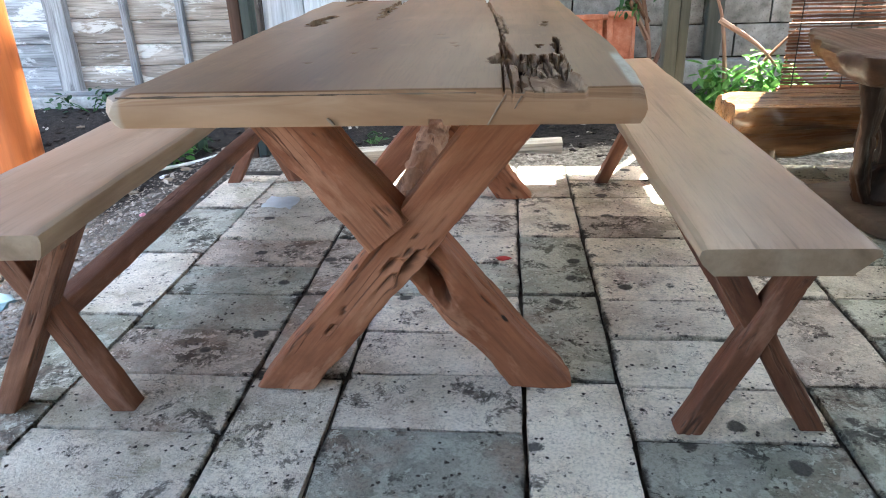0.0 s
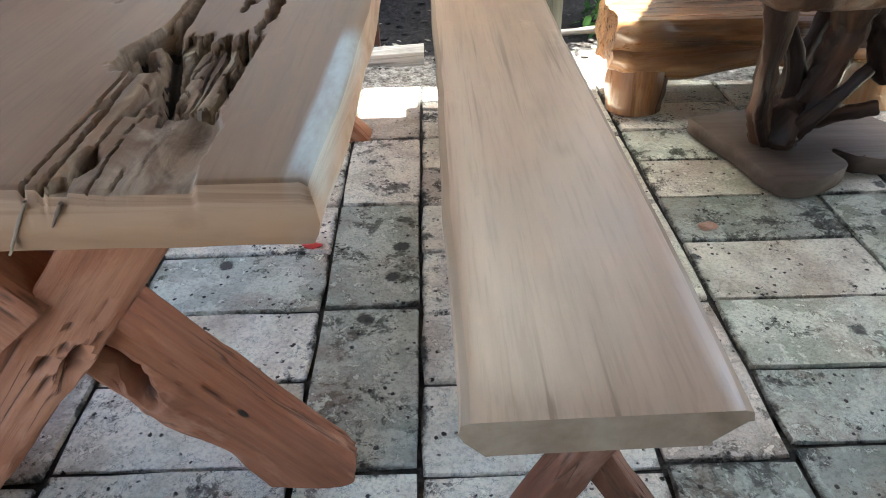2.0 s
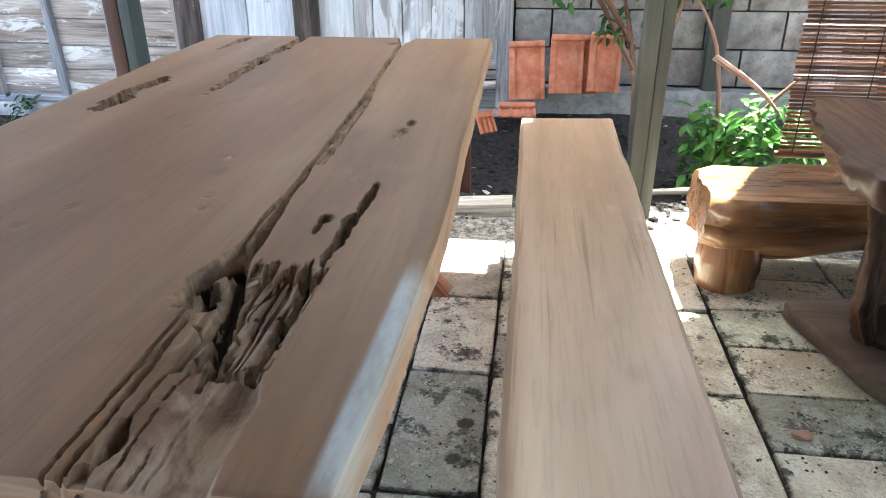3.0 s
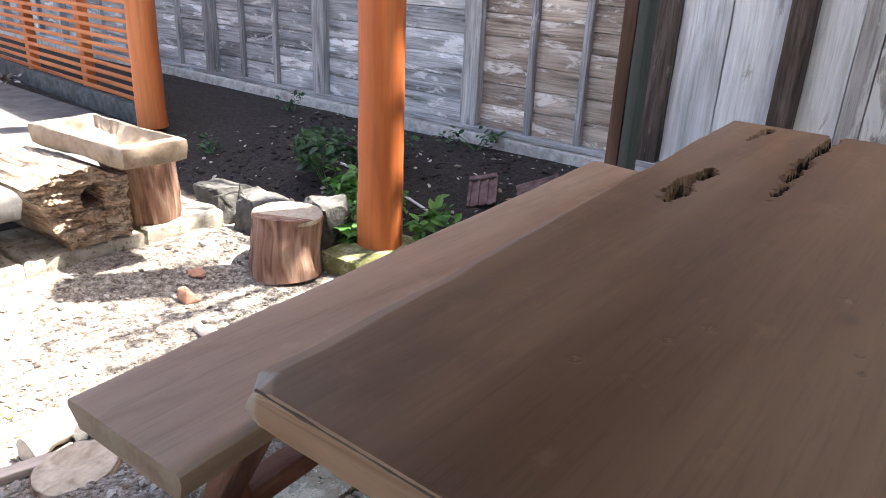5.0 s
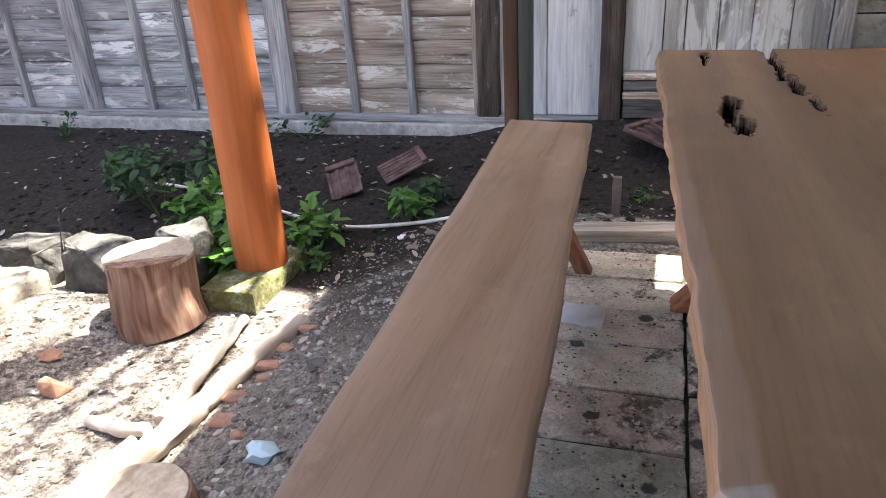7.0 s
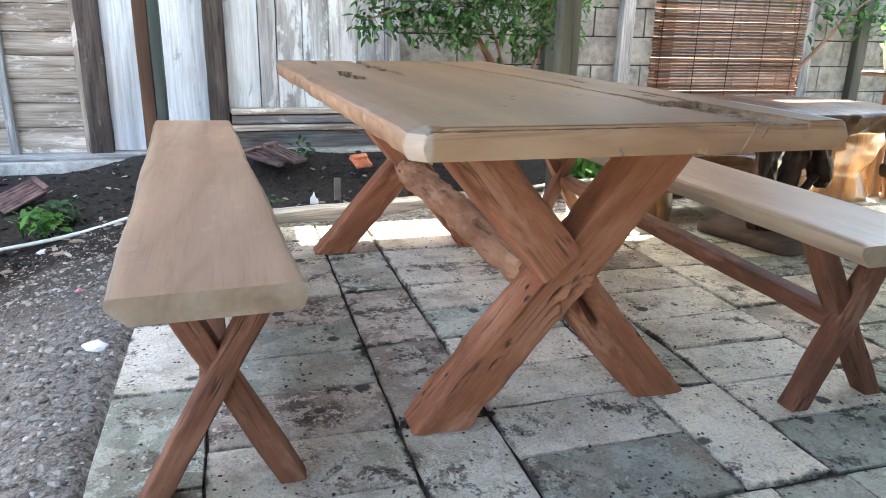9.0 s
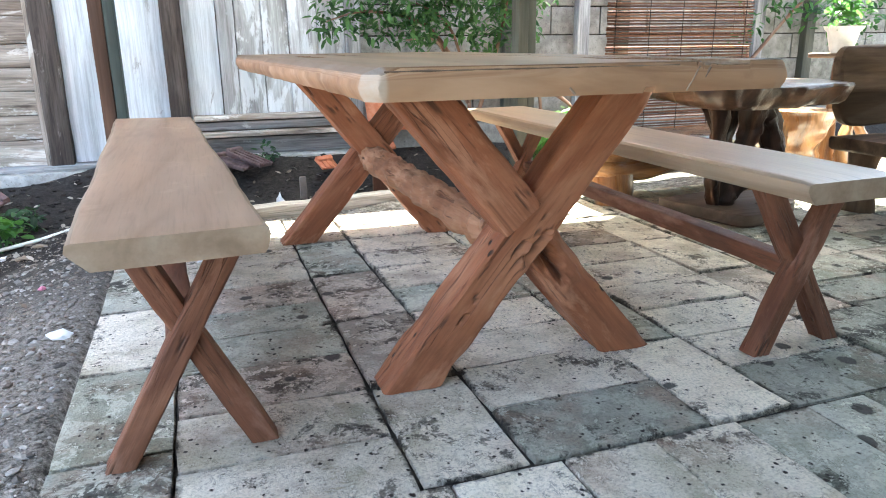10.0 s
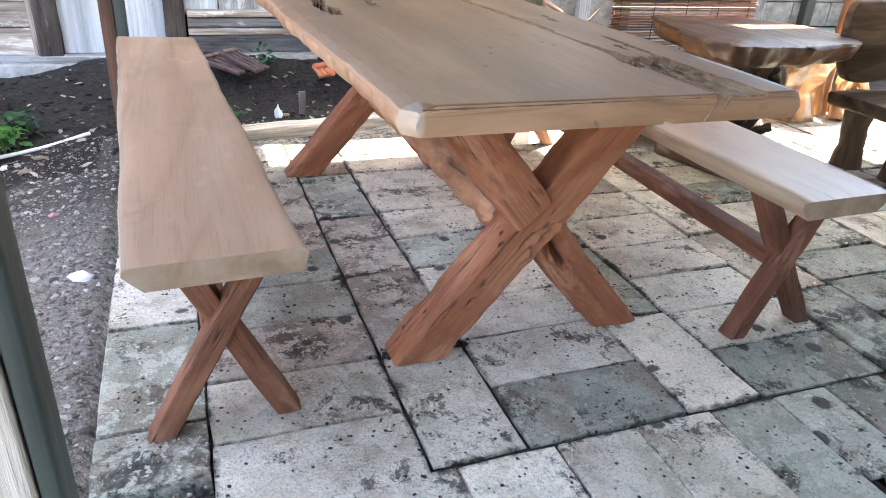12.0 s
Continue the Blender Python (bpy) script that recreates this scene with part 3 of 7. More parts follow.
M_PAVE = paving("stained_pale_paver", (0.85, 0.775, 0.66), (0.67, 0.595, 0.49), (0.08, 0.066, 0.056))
M_PAVE_G = paving("greenish_grey_paver", (0.50, 0.495, 0.42), (0.33, 0.33, 0.265), (0.06, 0.06, 0.044), much=0.02)
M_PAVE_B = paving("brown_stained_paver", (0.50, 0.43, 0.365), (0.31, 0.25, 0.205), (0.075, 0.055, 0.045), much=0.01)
M_PAVE_D = paving("dark_grey_paver", (0.34, 0.337, 0.29), (0.215, 0.214, 0.18), (0.045, 0.044, 0.038), 0.85, 1.1, 0.03)


def earthy(name, dark, mid, light, scale=22, rough=0.95, spec=0.2, bumps=0.9, dist=0.02, grit=120, gritcol=None, gritat=(0.60, 0.66)):
    m, nt, b = mat(name, rough, 0, spec)
    w = vec(nt, source="world", jitter=False)
    a = tex(nt, w, scale, 8, 0.7)
    c = tex(nt, w, 2.2, 4, 0.5)
    col = ramp(nt, a, (0.32, dark), (0.5, mid), (0.68, light))
    col = mix(nt, 0.6, col, ramp(nt, c, (0.3, 0.6), (0.7, 1.2)), "MULTIPLY")
    g = tex(nt, w, grit, 4, 0.6)
    if gritcol:
        col = mix(nt, ramp(nt, g, (gritat[0], 0.0), (gritat[1], 1.0)), col, gritcol)
    link(nt, col, b.inputs["Base Color"])
    bump(nt, b, calc(nt, "ADD", a, calc(nt, "MULTIPLY", g, 0.5)), bumps, dist)
    return m


M_SOIL = earthy("dark_garden_soil", (0.013, 0.010, 0.009), (0.032, 0.026, 0.024), (0.065, 0.054, 0.048), gritcol=(0.16, 0.14, 0.12), gritat=(0.66, 0.70))
M_JOINT = earthy("dark_joint_dirt", (0.018, 0.016, 0.014), (0.048, 0.042, 0.036), (0.12, 0.105, 0.09))
M_CONCRETE = earthy("rough_pale_concrete", (0.22, 0.215, 0.20), (0.38, 0.37, 0.35), (0.52, 0.51, 0.48), scale=14, bumps=0.5, dist=0.01, grit=70, gritcol=(0.17, 0.165, 0.155), gritat=(0.62, 0.7))
M_KERB = earthy("mossy_pale_kerb_stone", (0.13, 0.125, 0.095), (0.29, 0.278, 0.245), (0.42, 0.41, 0.38), scale=9, bumps=0.9, dist=0.012, grit=38, gritcol=(0.13, 0.14, 0.07), gritat=(0.58, 0.66))
M_TERRACE = earthy("smooth_grey_concrete", (0.062, 0.062, 0.063), (0.105, 0.104, 0.103), (0.145, 0.143, 0.14), scale=5, bumps=0.15, dist=0.004, grit=60)
M_BLOCK = earthy("grey_concrete_block", (0.15, 0.143, 0.13), (0.28, 0.268, 0.247), (0.40, 0.385, 0.36), scale=9, bumps=0.5, dist=0.006, grit=80, gritcol=(0.12, 0.115, 0.105), gritat=(0.60, 0.68))
M_MOSS = earthy("mossy_concrete", (0.05, 0.056, 0.022), (0.17, 0.17, 0.085), (0.40, 0.385, 0.31), scale=11, bumps=1.0, dist=0.012, grit=60, gritcol=(0.10, 0.12, 0.03), gritat=(0.52, 0.6))
M_STONE = earthy("carved_pale_stone", (0.17, 0.132, 0.095), (0.275, 0.222, 0.168), (0.36, 0.305, 0.245), scale=10, bumps=0.4, dist=0.006, grit=60, gritcol=(0.24, 0.21, 0.18), gritat=(0.6, 0.7))
M_STONE_G = earthy("carved_grey_stone", (0.09, 0.09, 0.091), (0.15, 0.15, 0.151), (0.21, 0.21, 0.211), scale=10, bumps=0.4, dist=0.006, grit=60, gritcol=(0.22, 0.22, 0.22), gritat=(0.6, 0.7))
M_ROCK = earthy("grey_boulder", (0.04, 0.042, 0.042), (0.085, 0.087, 0.085), (0.14, 0.14, 0.138), scale=14, bumps=0.7, dist=0.015, grit=60)
M_TERRA = earthy("terracotta", (0.45, 0.135, 0.07), (0.60, 0.215, 0.12), (0.69, 0.32, 0.21), scale=12, rough=0.85, bumps=0.2, dist=0.003, grit=80)
M_OLDTILE = earthy("aged_purple_brown_tile", (0.075, 0.045, 0.045), (0.14, 0.088, 0.085), (0.20, 0.14, 0.135), scale=14, rough=0.9, bumps=0.4, dist=0.004, grit=80)
M_CHIP = earthy("broken_brick", (0.30, 0.155, 0.105), (0.40, 0.235, 0.17), (0.48, 0.32, 0.25), scale=25, bumps=0.4, dist=0.004)


def stones(name, *cols):
    """Loose chips, each with a tone of its own."""
    m, nt, b = mat(name, 0.9, 0, 0.25)
    n = nt.nodes.new("ShaderNodeNewGeometry").outputs["Random Per Island"]
    col = ramp(nt, n, *[(k / (len(cols) - 1), c) for k, c in enumerate(cols)])
    g = tex(nt, vec(nt, source="world", jitter=False), 160, 4, 0.6)
    col = mix(nt, 0.6, col, ramp(nt, g, (0.35, 0.6), (0.62, 1.15)), "MULTIPLY")
    link(nt, col, b.inputs["Base Color"])
    bump(nt, b, g, 0.5, 0.002)
    return m


M_PEBBLE = stones("pebble_mix", (0.075, 0.066, 0.06), (0.22, 0.202, 0.185), (0.36, 0.338, 0.312), (0.15, 0.125, 0.11), (0.54, 0.52, 0.49))
M_MOSSCLUMP = stones("moss_clumps", (0.085, 0.088, 0.040), (0.16, 0.162, 0.085), (0.33, 0.315, 0.25), (0.24, 0.225, 0.18))
M_BANKSTONE = stones("bank_rubble", (0.085, 0.070, 0.058), (0.21, 0.180, 0.155), (0.33, 0.292, 0.258), (0.15, 0.115, 0.09), (0.46, 0.425, 0.385))


def plain(name, col, rough=0.6, spec=0.4, vary=0.12):
    m, nt, b = mat(name, rough, 0, spec)
    n = tex(nt, vec(nt, source="world", jitter=False), 18, 5, 0.6)
    lo, hi = tuple(c * (1 - vary) for c in col), tuple(min(1, c * (1 + vary)) for c in col)
    link(nt, ramp(nt, n, (0.3, lo), (0.7, hi)), b.inputs["Base Color"])
    bump(nt, b, n, 0.15, 0.003)
    return m


M_PAPER = plain("crumpled_white_paper", (0.82, 0.84, 0.86), 0.7)
M_BLUE = plain("pale_blue_plastic", (0.42, 0.60, 0.70), 0.35, 0.5)
M_RED = plain("red_plastic", (0.55, 0.05, 0.045), 0.45)
M_PINK = plain("pink_plastic", (0.62, 0.22, 0.32), 0.45)
M_PIPE = plain("white_plastic_pipe", (0.66, 0.66, 0.62), 0.5)
M_POT = plain("white_plastic_pot", (0.78, 0.77, 0.74), 0.45)
M_METAL = plain("rusty_grey_steel", (0.16, 0.13, 0.12), 0.6, 0.5, 0.3)
M_CORD = plain("dark_cord", (0.03, 0.02, 0.015), 0.8)
M_ROOF = plain("dull_roof_sheet", (0.11, 0.105, 0.10), 0.7)


def leafy(name, dark, light, trans=0.35):
    m, nt, b = mat(name, 0.5, 0, 0.4)
    n = nt.nodes.new("ShaderNodeNewGeometry").outputs["Random Per Island"]
    col = ramp(nt, n, (0.0, dark), (1.0, light))
    link(nt, col, b.inputs["Base Color"])
    t = nt.nodes.new("ShaderNodeBsdfTranslucent")
    link(nt, col, t.inputs["Color"])
    ms = nt.nodes.new("ShaderNodeMixShader")
    ms.inputs[0].default_value = trans
    link(nt, b.outputs[0], ms.inputs[1])
    link(nt, t.outputs[0], ms.inputs[2])
    link(nt, ms.outputs[0], nt.nodes["Material Output"].inputs["Surface"])
    return m


M_DIFFUSER = leafy("milky_diffuser_sheet", (0.78, 0.77, 0.74), (0.78, 0.77, 0.74), 0.75)
M_LEAF = leafy("green_leaves", (0.030, 0.090, 0.03), (0.10, 0.23, 0.065))
M_LEAF_D = leafy("dark_leaves", (0.014, 0.042, 0.02), (0.05, 0.115, 0.042))
M_LEAF_L = leafy("fresh_leaves", (0.045, 0.150, 0.03), (0.13, 0.30, 0.06))
M_DRYLEAF = leafy("dry_leaf_litter", (0.12, 0.085, 0.06), (0.45, 0.40, 0.35), 0.1)

# ---------------- ground ----------------
def ease(a, b, x):
    t = min(1.0, max(0.0, (x - a) / (b - a)))
    return t * t * (3 - 2 * t)


def soil_share(x, y):
    """1 on dark soil, 0 on gravel."""
    north = ease(1.85, 2.15, y + 0.12 * nz((x, y, 0), 3)) if x < -1.2 else ease(2.45, 2.6, y)
    bank = ease(-1.98, -1.72, x) * ease(-0.2, 0.5, y) * (0.36 + 0.2 * ease(1.2, 1.9, y)) if x < -1.05 else 0.0
    south = 0.22 * ease(-0.1, -0.6, y) * ease(-2.2, -1.3, x)
    return max(north, bank, south)


def ground_z(x, y):
    yard = -0.27
    z = yard + (-0.022 - yard) * ease(-1.98, -1.12, x)
    if y > 1.9:
        back = -0.27 + 0.25 * ease(1.95, 3.9, y) - 0.045 * ease(3.55, 3.85, y)
        low = -0.02 - 0.10 * ease(2.6, 2.9, y) + 0.17 * ease(3.1, 3.9, y)
        k = ease(-2.0, -1.15, x)
        z = back * (1 - k) + low * k
        if x > -1.15:
            z = low
    paved = (-1.08 < x < 4.2 and 0.0 < y < 2.1) or (-0.84 < x < 4.2 and -0.5 < y <= 0.0)
    if paved:
        z = -0.07
    elif x > -1.08 and y <= 0.0:
        z = -0.022
    if x < -3.0 and y < 1.75:
        z = -0.27
    if x < -2.4 and y < 1.9:
        z += 0.075 * ease(-2.45, -2.95, x) * ease(1.9, 1.6, y)
    d = math.hypot(x, y)
    z += 0.018 * nz((x, y, 0), 2.1) + 0.006 * nz((x, y, 3), 7) + (0.004 * nz((x, y, 5), 19) if d < 6 else 0)
    if paved:
        z = min(z, -0.05)
    return z


def grid_lines(lo, hi, step, far):
    a = list(np.arange(lo, hi + step / 2, step))
    out, s, p = [], step, hi
    while p < far:
        s *= 1.6
        p += s
        out.append(p)
    left, s, p = [], step, lo
    while p > -far:
        s *= 1.6
        p -= s
        left.append(p)
    return left[::-1] + a + out


M_GROUND, _nt, _b = mat("gravel_and_soil", 0.95, 0, 0.2)
_w = vec(_nt, source="world", jitter=False)
_n1 = tex(_nt, _w, 34, 8, 0.75)
_n2 = tex(_nt, _w, 2.4, 4, 0.55)
_n3 = tex(_nt, _w, 130, 6, 0.7)
_gravel = ramp(_nt, _n1, (0.38, (0.085, 0.074, 0.063)), (0.5, (0.270, 0.244, 0.214)), (0.62, (0.50, 0.466, 0.422)))
_gravel = mix(_nt, 0.85, _gravel, ramp(_nt, _n3, (0.36, 0.35), (0.6, 1.2)), "MULTIPLY")
_gravel = mix(_nt, 0.7, _gravel, ramp(_nt, _n2, (0.3, 0.7), (0.7, 1.15)), "MULTIPLY")
_soil = ramp(_nt, _n1, (0.34, (0.012, 0.010, 0.009)), (0.52, (0.030, 0.025, 0.023)), (0.7, (0.07, 0.058, 0.05)))
_soil = mix(_nt, ramp(_nt, _n3, (0.63, 0.0), (0.69, 0.8)), _soil, (0.17, 0.145, 0.125))
_at = _nt.nodes.new("ShaderNodeAttribute")
_at.attribute_name = "soil"
_mask = calc(_nt, "ADD", _at.outputs["Fac"], calc(_nt, "MULTIPLY", calc(_nt, "SUBTRACT", _n1, 0.5), 1.1))
link(_nt, mix(_nt, ramp(_nt, _mask, (0.35, 0.0), (0.65, 1.0)), _gravel, _soil), _b.inputs["Base Color"])
bump(_nt, _b, calc(_nt, "ADD", calc(_nt, "MULTIPLY", _n1, 0.5), _n3), 0.9, 0.010)

GX, GY = grid_lines(-4.6, 4.6, 0.045, 260), grid_lines(-1.6, 4.1, 0.045, 260)
gv = [(x, y, ground_z(x, y)) for y in GY for x in GX]
nxg = len(GX)
gf = [(j * nxg + i, j * nxg + i + 1, (j + 1) * nxg + i + 1, (j + 1) * nxg + i) for j in range(len(GY) - 1) for i in range(nxg - 1)]
ground = raw("ground", gv, gf, M_GROUND, smooth=True, angle=180)
_sa = ground.data.attributes.new("soil", "FLOAT", "POINT")
_sa.data.foreach_set("value", np.array([soil_share(x, y) for x, y, _ in gv], dtype=np.float32))
tagged(ground, "pale gravel yard turning to dark garden soil", "ground", kind="structure")

# ---------------- terrace, pads and kerbs of the yard ----------------
bm = bmesh.new()
slab(bm, densify([(-14, -6), (-3.58, -6), (-3.58, 0.2), (-3.57, 1.72), (-4.4, 1.80), (-4.9, 2.5), (-14, 2.6)], 0.5), -0.4, -0.13, r=0.02, amp=0.004)
tagged(part("terrace", bm, M_TERRACE, None, angle=30), "smooth grey concrete terrace floor", "terrace", kind="structure")
for k, (x0, x1, y0, y1) in enumerate(((-3.56, -3.06, 1.30, 1.77), (-3.56, -3.07, 0.715, 1.285), (-3.56, -3.06, 0.12, 0.70), (-3.56, -3.08, -0.55, 0.10))):
    bm = bmesh.new()
    slab(bm, densify([(x0, y0), (x1, y0), (x1, y1), (x0, y1)], 0.05), -0.36, -0.125, r=0.02, amp=0.022, freq=11, seed=k, dz=0.008)
    tagged(part("kerb_slab", bm, M_KERB, None), "rough pale concrete kerb slab edging the terrace", "kerb", kind="structure")
bm = bmesh.new()
board(bm, -0.9, 0.52, 2.24, 2.34, -0.05, 0.035, amp=0.006, seed=2, segs=30)
for v in bm.verts:
    v.co.y += 0.16 * (v.co.x + 0.6)
tagged(part("curb_board", bm, M_CURB, None), "pale weathered board edging the paving", "board", kind="structure")
bm = bmesh.new()
sweep(bm, [(0.9, 2.66, 0.0), (1.3, 2.73, 0.012), (1.75, 2.76, 0.01)], [0.014, 0.016, 0.012], amp=0.15)
tagged(part("bamboo_edging", bm, M_CURB, None), "thin pale bamboo pole lying on the soil", "pole", kind="structure")

# ---------------- north wall ----------------
wall = thing("wall_north", "tall timber wall of weathered grey boards and whitewashed planks", "wall", (-2, 4.1, 0), kind="structure")
WT = 2.6
bm = bmesh.new()
board(bm, -14, 8.5, 4.09, 4.2, -0.2, WT, amp=0.0, segs=4)
part("wall_backing", bm, M_DARKPOST, wall)
bm = bmesh.new()
slab(bm, densify([(-14, 3.87), (-0.55, 3.87), (-0.55, 4.1), (-14, 4.1)], 0.07), -0.35, 0.02, r=0.02, amp=0.016, freq=6)
part("footing", bm, M_CONCRETE, wall, "rough pale concrete footing")
bm = bmesh.new()
board(bm, -14, -0.72, 3.93, 4.07, 0.016, 0.055, amp=0.003, segs=60)
part("bottom_rail", bm, M_BATTEN, wall)
STRIPS = [(-13.05, 1), (-12.0, 0), (-11.35, 1), (-10.9, 0), (-10.3, 0), (-9.65, 1), (-9.2, 0), (-8.6, 0), (-7.95, 1), (-7.5, 0), (-6.95, 0), (-6.35, 1), (-5.85, 0), (-5.33, 0), (-4.70, 1), (-4.17, 0), (-3.80, 0), (-3.02, 1), (-2.51, 0), (-2.09, 0), (-1.64, 0)]
for k, (x, thick) in enumerate(STRIPS):
    w = 0.075 if thick else 0.026
    bm = bmesh.new()
    board(bm, x - w, x + w, 3.945 if thick else 3.975, 4.05, 0.045, WT, amp=0.005, seed=k, along="z", segs=24)
    for v in bm.verts:
        v.co.x += 0.012 * nz((k, v.co.z, 0), 1.2)
    part("batten", bm, M_BATTEN if x < -2.2 or k % 2 else M_BROWNBOARD, wall)
for k, ((xa, _), (xb, _)) in enumerate(zip(STRIPS, STRIPS[1:])):
    if xb < -8.2:
        bm = bmesh.new()
        board(bm, xa, xb, 4.03, 4.09, 0.05, WT, amp=0.003, seed=k)
        part("panel", bm, M_GREYBOARD, wall)
        continue
    z, row = 0.05, 0
    while z < WT - 0.02:
        h = RND.uniform(0.145, 0.185) if row else 0.17
        bm = bmesh.new()
        d = RND.uniform(0, 0.010)
        board(bm, xa + 0.004, xb - 0.004, 4.012 + d, 4.088, z + 0.003, min(z + h, WT), r=0.006, amp=0.004, seed=k * 31 + row, segs=6)
        part("plank", bm, M_GREYBOARD if xb < -2.95 else M_BROWNBOARD, wall)
        z += h
        row += 1
# whitewashed plank stretch
for x0, x1, m, y0 in ((-1.635, -1.502, M_OLDPOST, 3.955), (-0.872, -0.745, M_OLDPOST, 3.94), (0.36, 0.45, M_BATTEN, 3.95)):
    bm = bmesh.new()
    board(bm, x0, x1, y0, 4.085, 0.05, WT, amp=0.004, seed=x0, along="z", segs=20)
    part("post", bm, m, wall)
for k, (x0, x1) in enumerate(((-1.50, -1.205), (-1.20, -0.875), (-0.742, -0.525), (-0.520, -0.405), (-0.40, -0.225), (-0.22, -0.045), (-0.040, 0.155), (0.16, 0.355))):
    bm = bmesh.new()
    low = 0.06 if x1 < -0.8 else 0.30
    board(bm, x0, x1, 4.03 + 0.008 * (k % 3), 4.085, low, WT, amp=0.004, seed=40 + k, along="z", segs=20)
    part("plank", bm, (M_WHITEWASH if k < 3 else M_GREYWASH), wall)
for k, (z0, z1, y0) in enumerate(((0.30, 0.335, 3.93), (0.235, 0.29, 3.95), (0.19, 0.225, 3.90), (0.06, 0.175, 3.97))):
    bm = bmesh.new()
    board(bm, -0.73, 0.36, y0, 4.07, z0, z1, amp=0.006, seed=60 + k, segs=18)
    part("sill_board", bm, M_BATTEN if k % 2 else M_BROWNBOARD, wall)
bm = bmesh.new()
slab(bm, densify([(-0.56, 3.8), (0.42, 3.8), (0.42, 4.1), (-0.56, 4.1)], 0.06), -0.3, 0.06, r=0.02, amp=0.02, freq=6)
part("footing", bm, M_CONCRETE, wall)

# block wall that carries on to the east
east = thing("wall_east", "grey concrete block wall with slim posts behind the plants", "wall", (4, 4.1, 0), kind="structure")
bm = bmesh.new()
board(bm, 0.45, 11.5, 4.045, 4.13, -0.25, WT, amp=0.0, segs=4)
part("mortar", bm, M_JOINT, east)
bm = bmesh.new()
slab(bm, densify([(0.45, 3.9), (11.5, 3.9), (11.5, 4.1), (0.45, 4.1)], 0.1), -0.3, 0.20, r=0.015, amp=0.01, freq=5)
part("footing", bm, M_BLOCK, east)
for row in range(11):
    z = 0.21 + row * 0.215
    x = 0.46 - (0.22 if row % 2 else 0)
    while x < 8.6:
        a, b = max(x, 0.46), x + 0.435
        if b - a > 0.06:
            bm = bmesh.new()
            board(bm, a + 0.004, b - 0.004, 4.01 + RND.uniform(0, 0.008), 4.06, z + 0.004, z + 0.211, r=0.006, amp=0.003, seed=row + x, segs=4)
            part("block", bm, M_BLOCK, east)
        x += 0.44
for k, x in enumerate((1.62, 2.25, 2.62, 3.98, 4.55, 5.1, 6.0, 6.9)):
    bm = bmesh.new()
    board(bm, x - 0.05, x + 0.05, 3.94, 4.03, 0.1, WT, amp=0.004, seed=k, along="z", segs=12)
    part("wall_post", bm, M_BATTEN if k % 2 else M_GREYPOST, east)

# wall added above the boards, out of view, to keep sun off the soil
bm = bmesh.new()
board(bm, -14, 1.7, 4.03, 4.2, WT, 4.75, amp=0.0, segs=4)
tagged(part("upper_wall", bm, M_BATTEN, None), "added plain grey wall above the boards, unseen, shading the soil", "wall", kind="structure")

# ---------------- shelter over the table ----------------
# roof out of view, assumed from the posts; sheet edges placed for the shade below
shelter = thing("shelter_roof", "open shelter roof of dull sheets on timber beams", "roof", (1, 0, 2.3), kind="structure")
bm = bmesh.new()
board(bm, -1.24, 1.25, -5.6, 1.75, 2.36, 2.40, amp=0.0, segs=4)
part("roof_sheet", bm, M_ROOF, shelter)
bm = bmesh.new()
board(bm, -1.24, -0.2, 1.755, 2.78, 2.36, 2.40, amp=0.0, segs=4)
part("roof_sheet", bm, M_ROOF, shelter)
# milky sheets along the open edge, added unseen to brighten the bench end
for x0, x1, y1, zs in ((-0.26, 0.985, 2.78, 2.342), (0.955, 1.30, 2.93, 2.350)):
    bm = bmesh.new()
    board(bm, x0, x1, 1.70, y1, zs, zs + 0.004, r=0.001, amp=0.0, segs=4)
    part("plastic_sheet", bm, M_DIFFUSER, shelter, "added milky sheet, unseen, passing soft light to the bench end")
bm = bmesh.new()
board(bm, 1.25, 2.1, -5.6, 2.52, 2.36, 2.40, amp=0.0, segs=4)
part("roof_sheet", bm, M_ROOF, shelter)
bm = bmesh.new()
board(bm, 2.1, 2.95, -5.6, 2.3, 2.36, 2.40, amp=0.0, segs=4)
part("roof_sheet", bm, M_ROOF, shelter)
bm = bmesh.new()
board(bm, -1.24, 0.0, 2.78, 3.3, 2.36, 2.40, amp=0.0, segs=4)
part("roof_sheet", bm, M_ROOF, shelter)
# unseen sheet added to block skylight from the east
bm = bmesh.new()
board(bm, 2.95, 11.5, -5.6, 1.2, 2.36, 2.40, amp=0.0, segs=4)
part("roof_sheet", bm, M_ROOF, shelter)
# added board out of view; it sets the shade line in the yard
bm = bmesh.new()
board(bm, -1.30, -1.242, -5.6, 3.3, 2.20, 2.42, amp=0.0, along="y", segs=4)
part("fascia", bm, M_DARKPOST, shelter)
# two walls added out of view to darken the space under the roof
bm = bmesh.new()
board(bm, -1.56, -1.44, -5.6, -3.1, -0.1, 2.6, amp=0.0, along="y", segs=4)
tagged(part("wall_west", bm, M_BROWNBOARD, None), "added brown wall beside the shelter, unseen, blocking light", "wall", kind="structure")
bm = bmesh.new()
board(bm, -1.5, 6.6, -5.75, -5.6, -0.1, 2.5, amp=0.0, segs=4)
tagged(part("wall_south", bm, M_BROWNBOARD, None), "added brown wall behind the shelter, unseen, blocking light", "wall", kind="structure")
for y in (-0.6, 2.46):
    bm = bmesh.new()
    board(bm, -1.24, 2.6, y - 0.04, y + 0.04, 2.24, 2.355, amp=0.002, segs=10)
    part("beam", bm, M_DARKPOST, shelter)


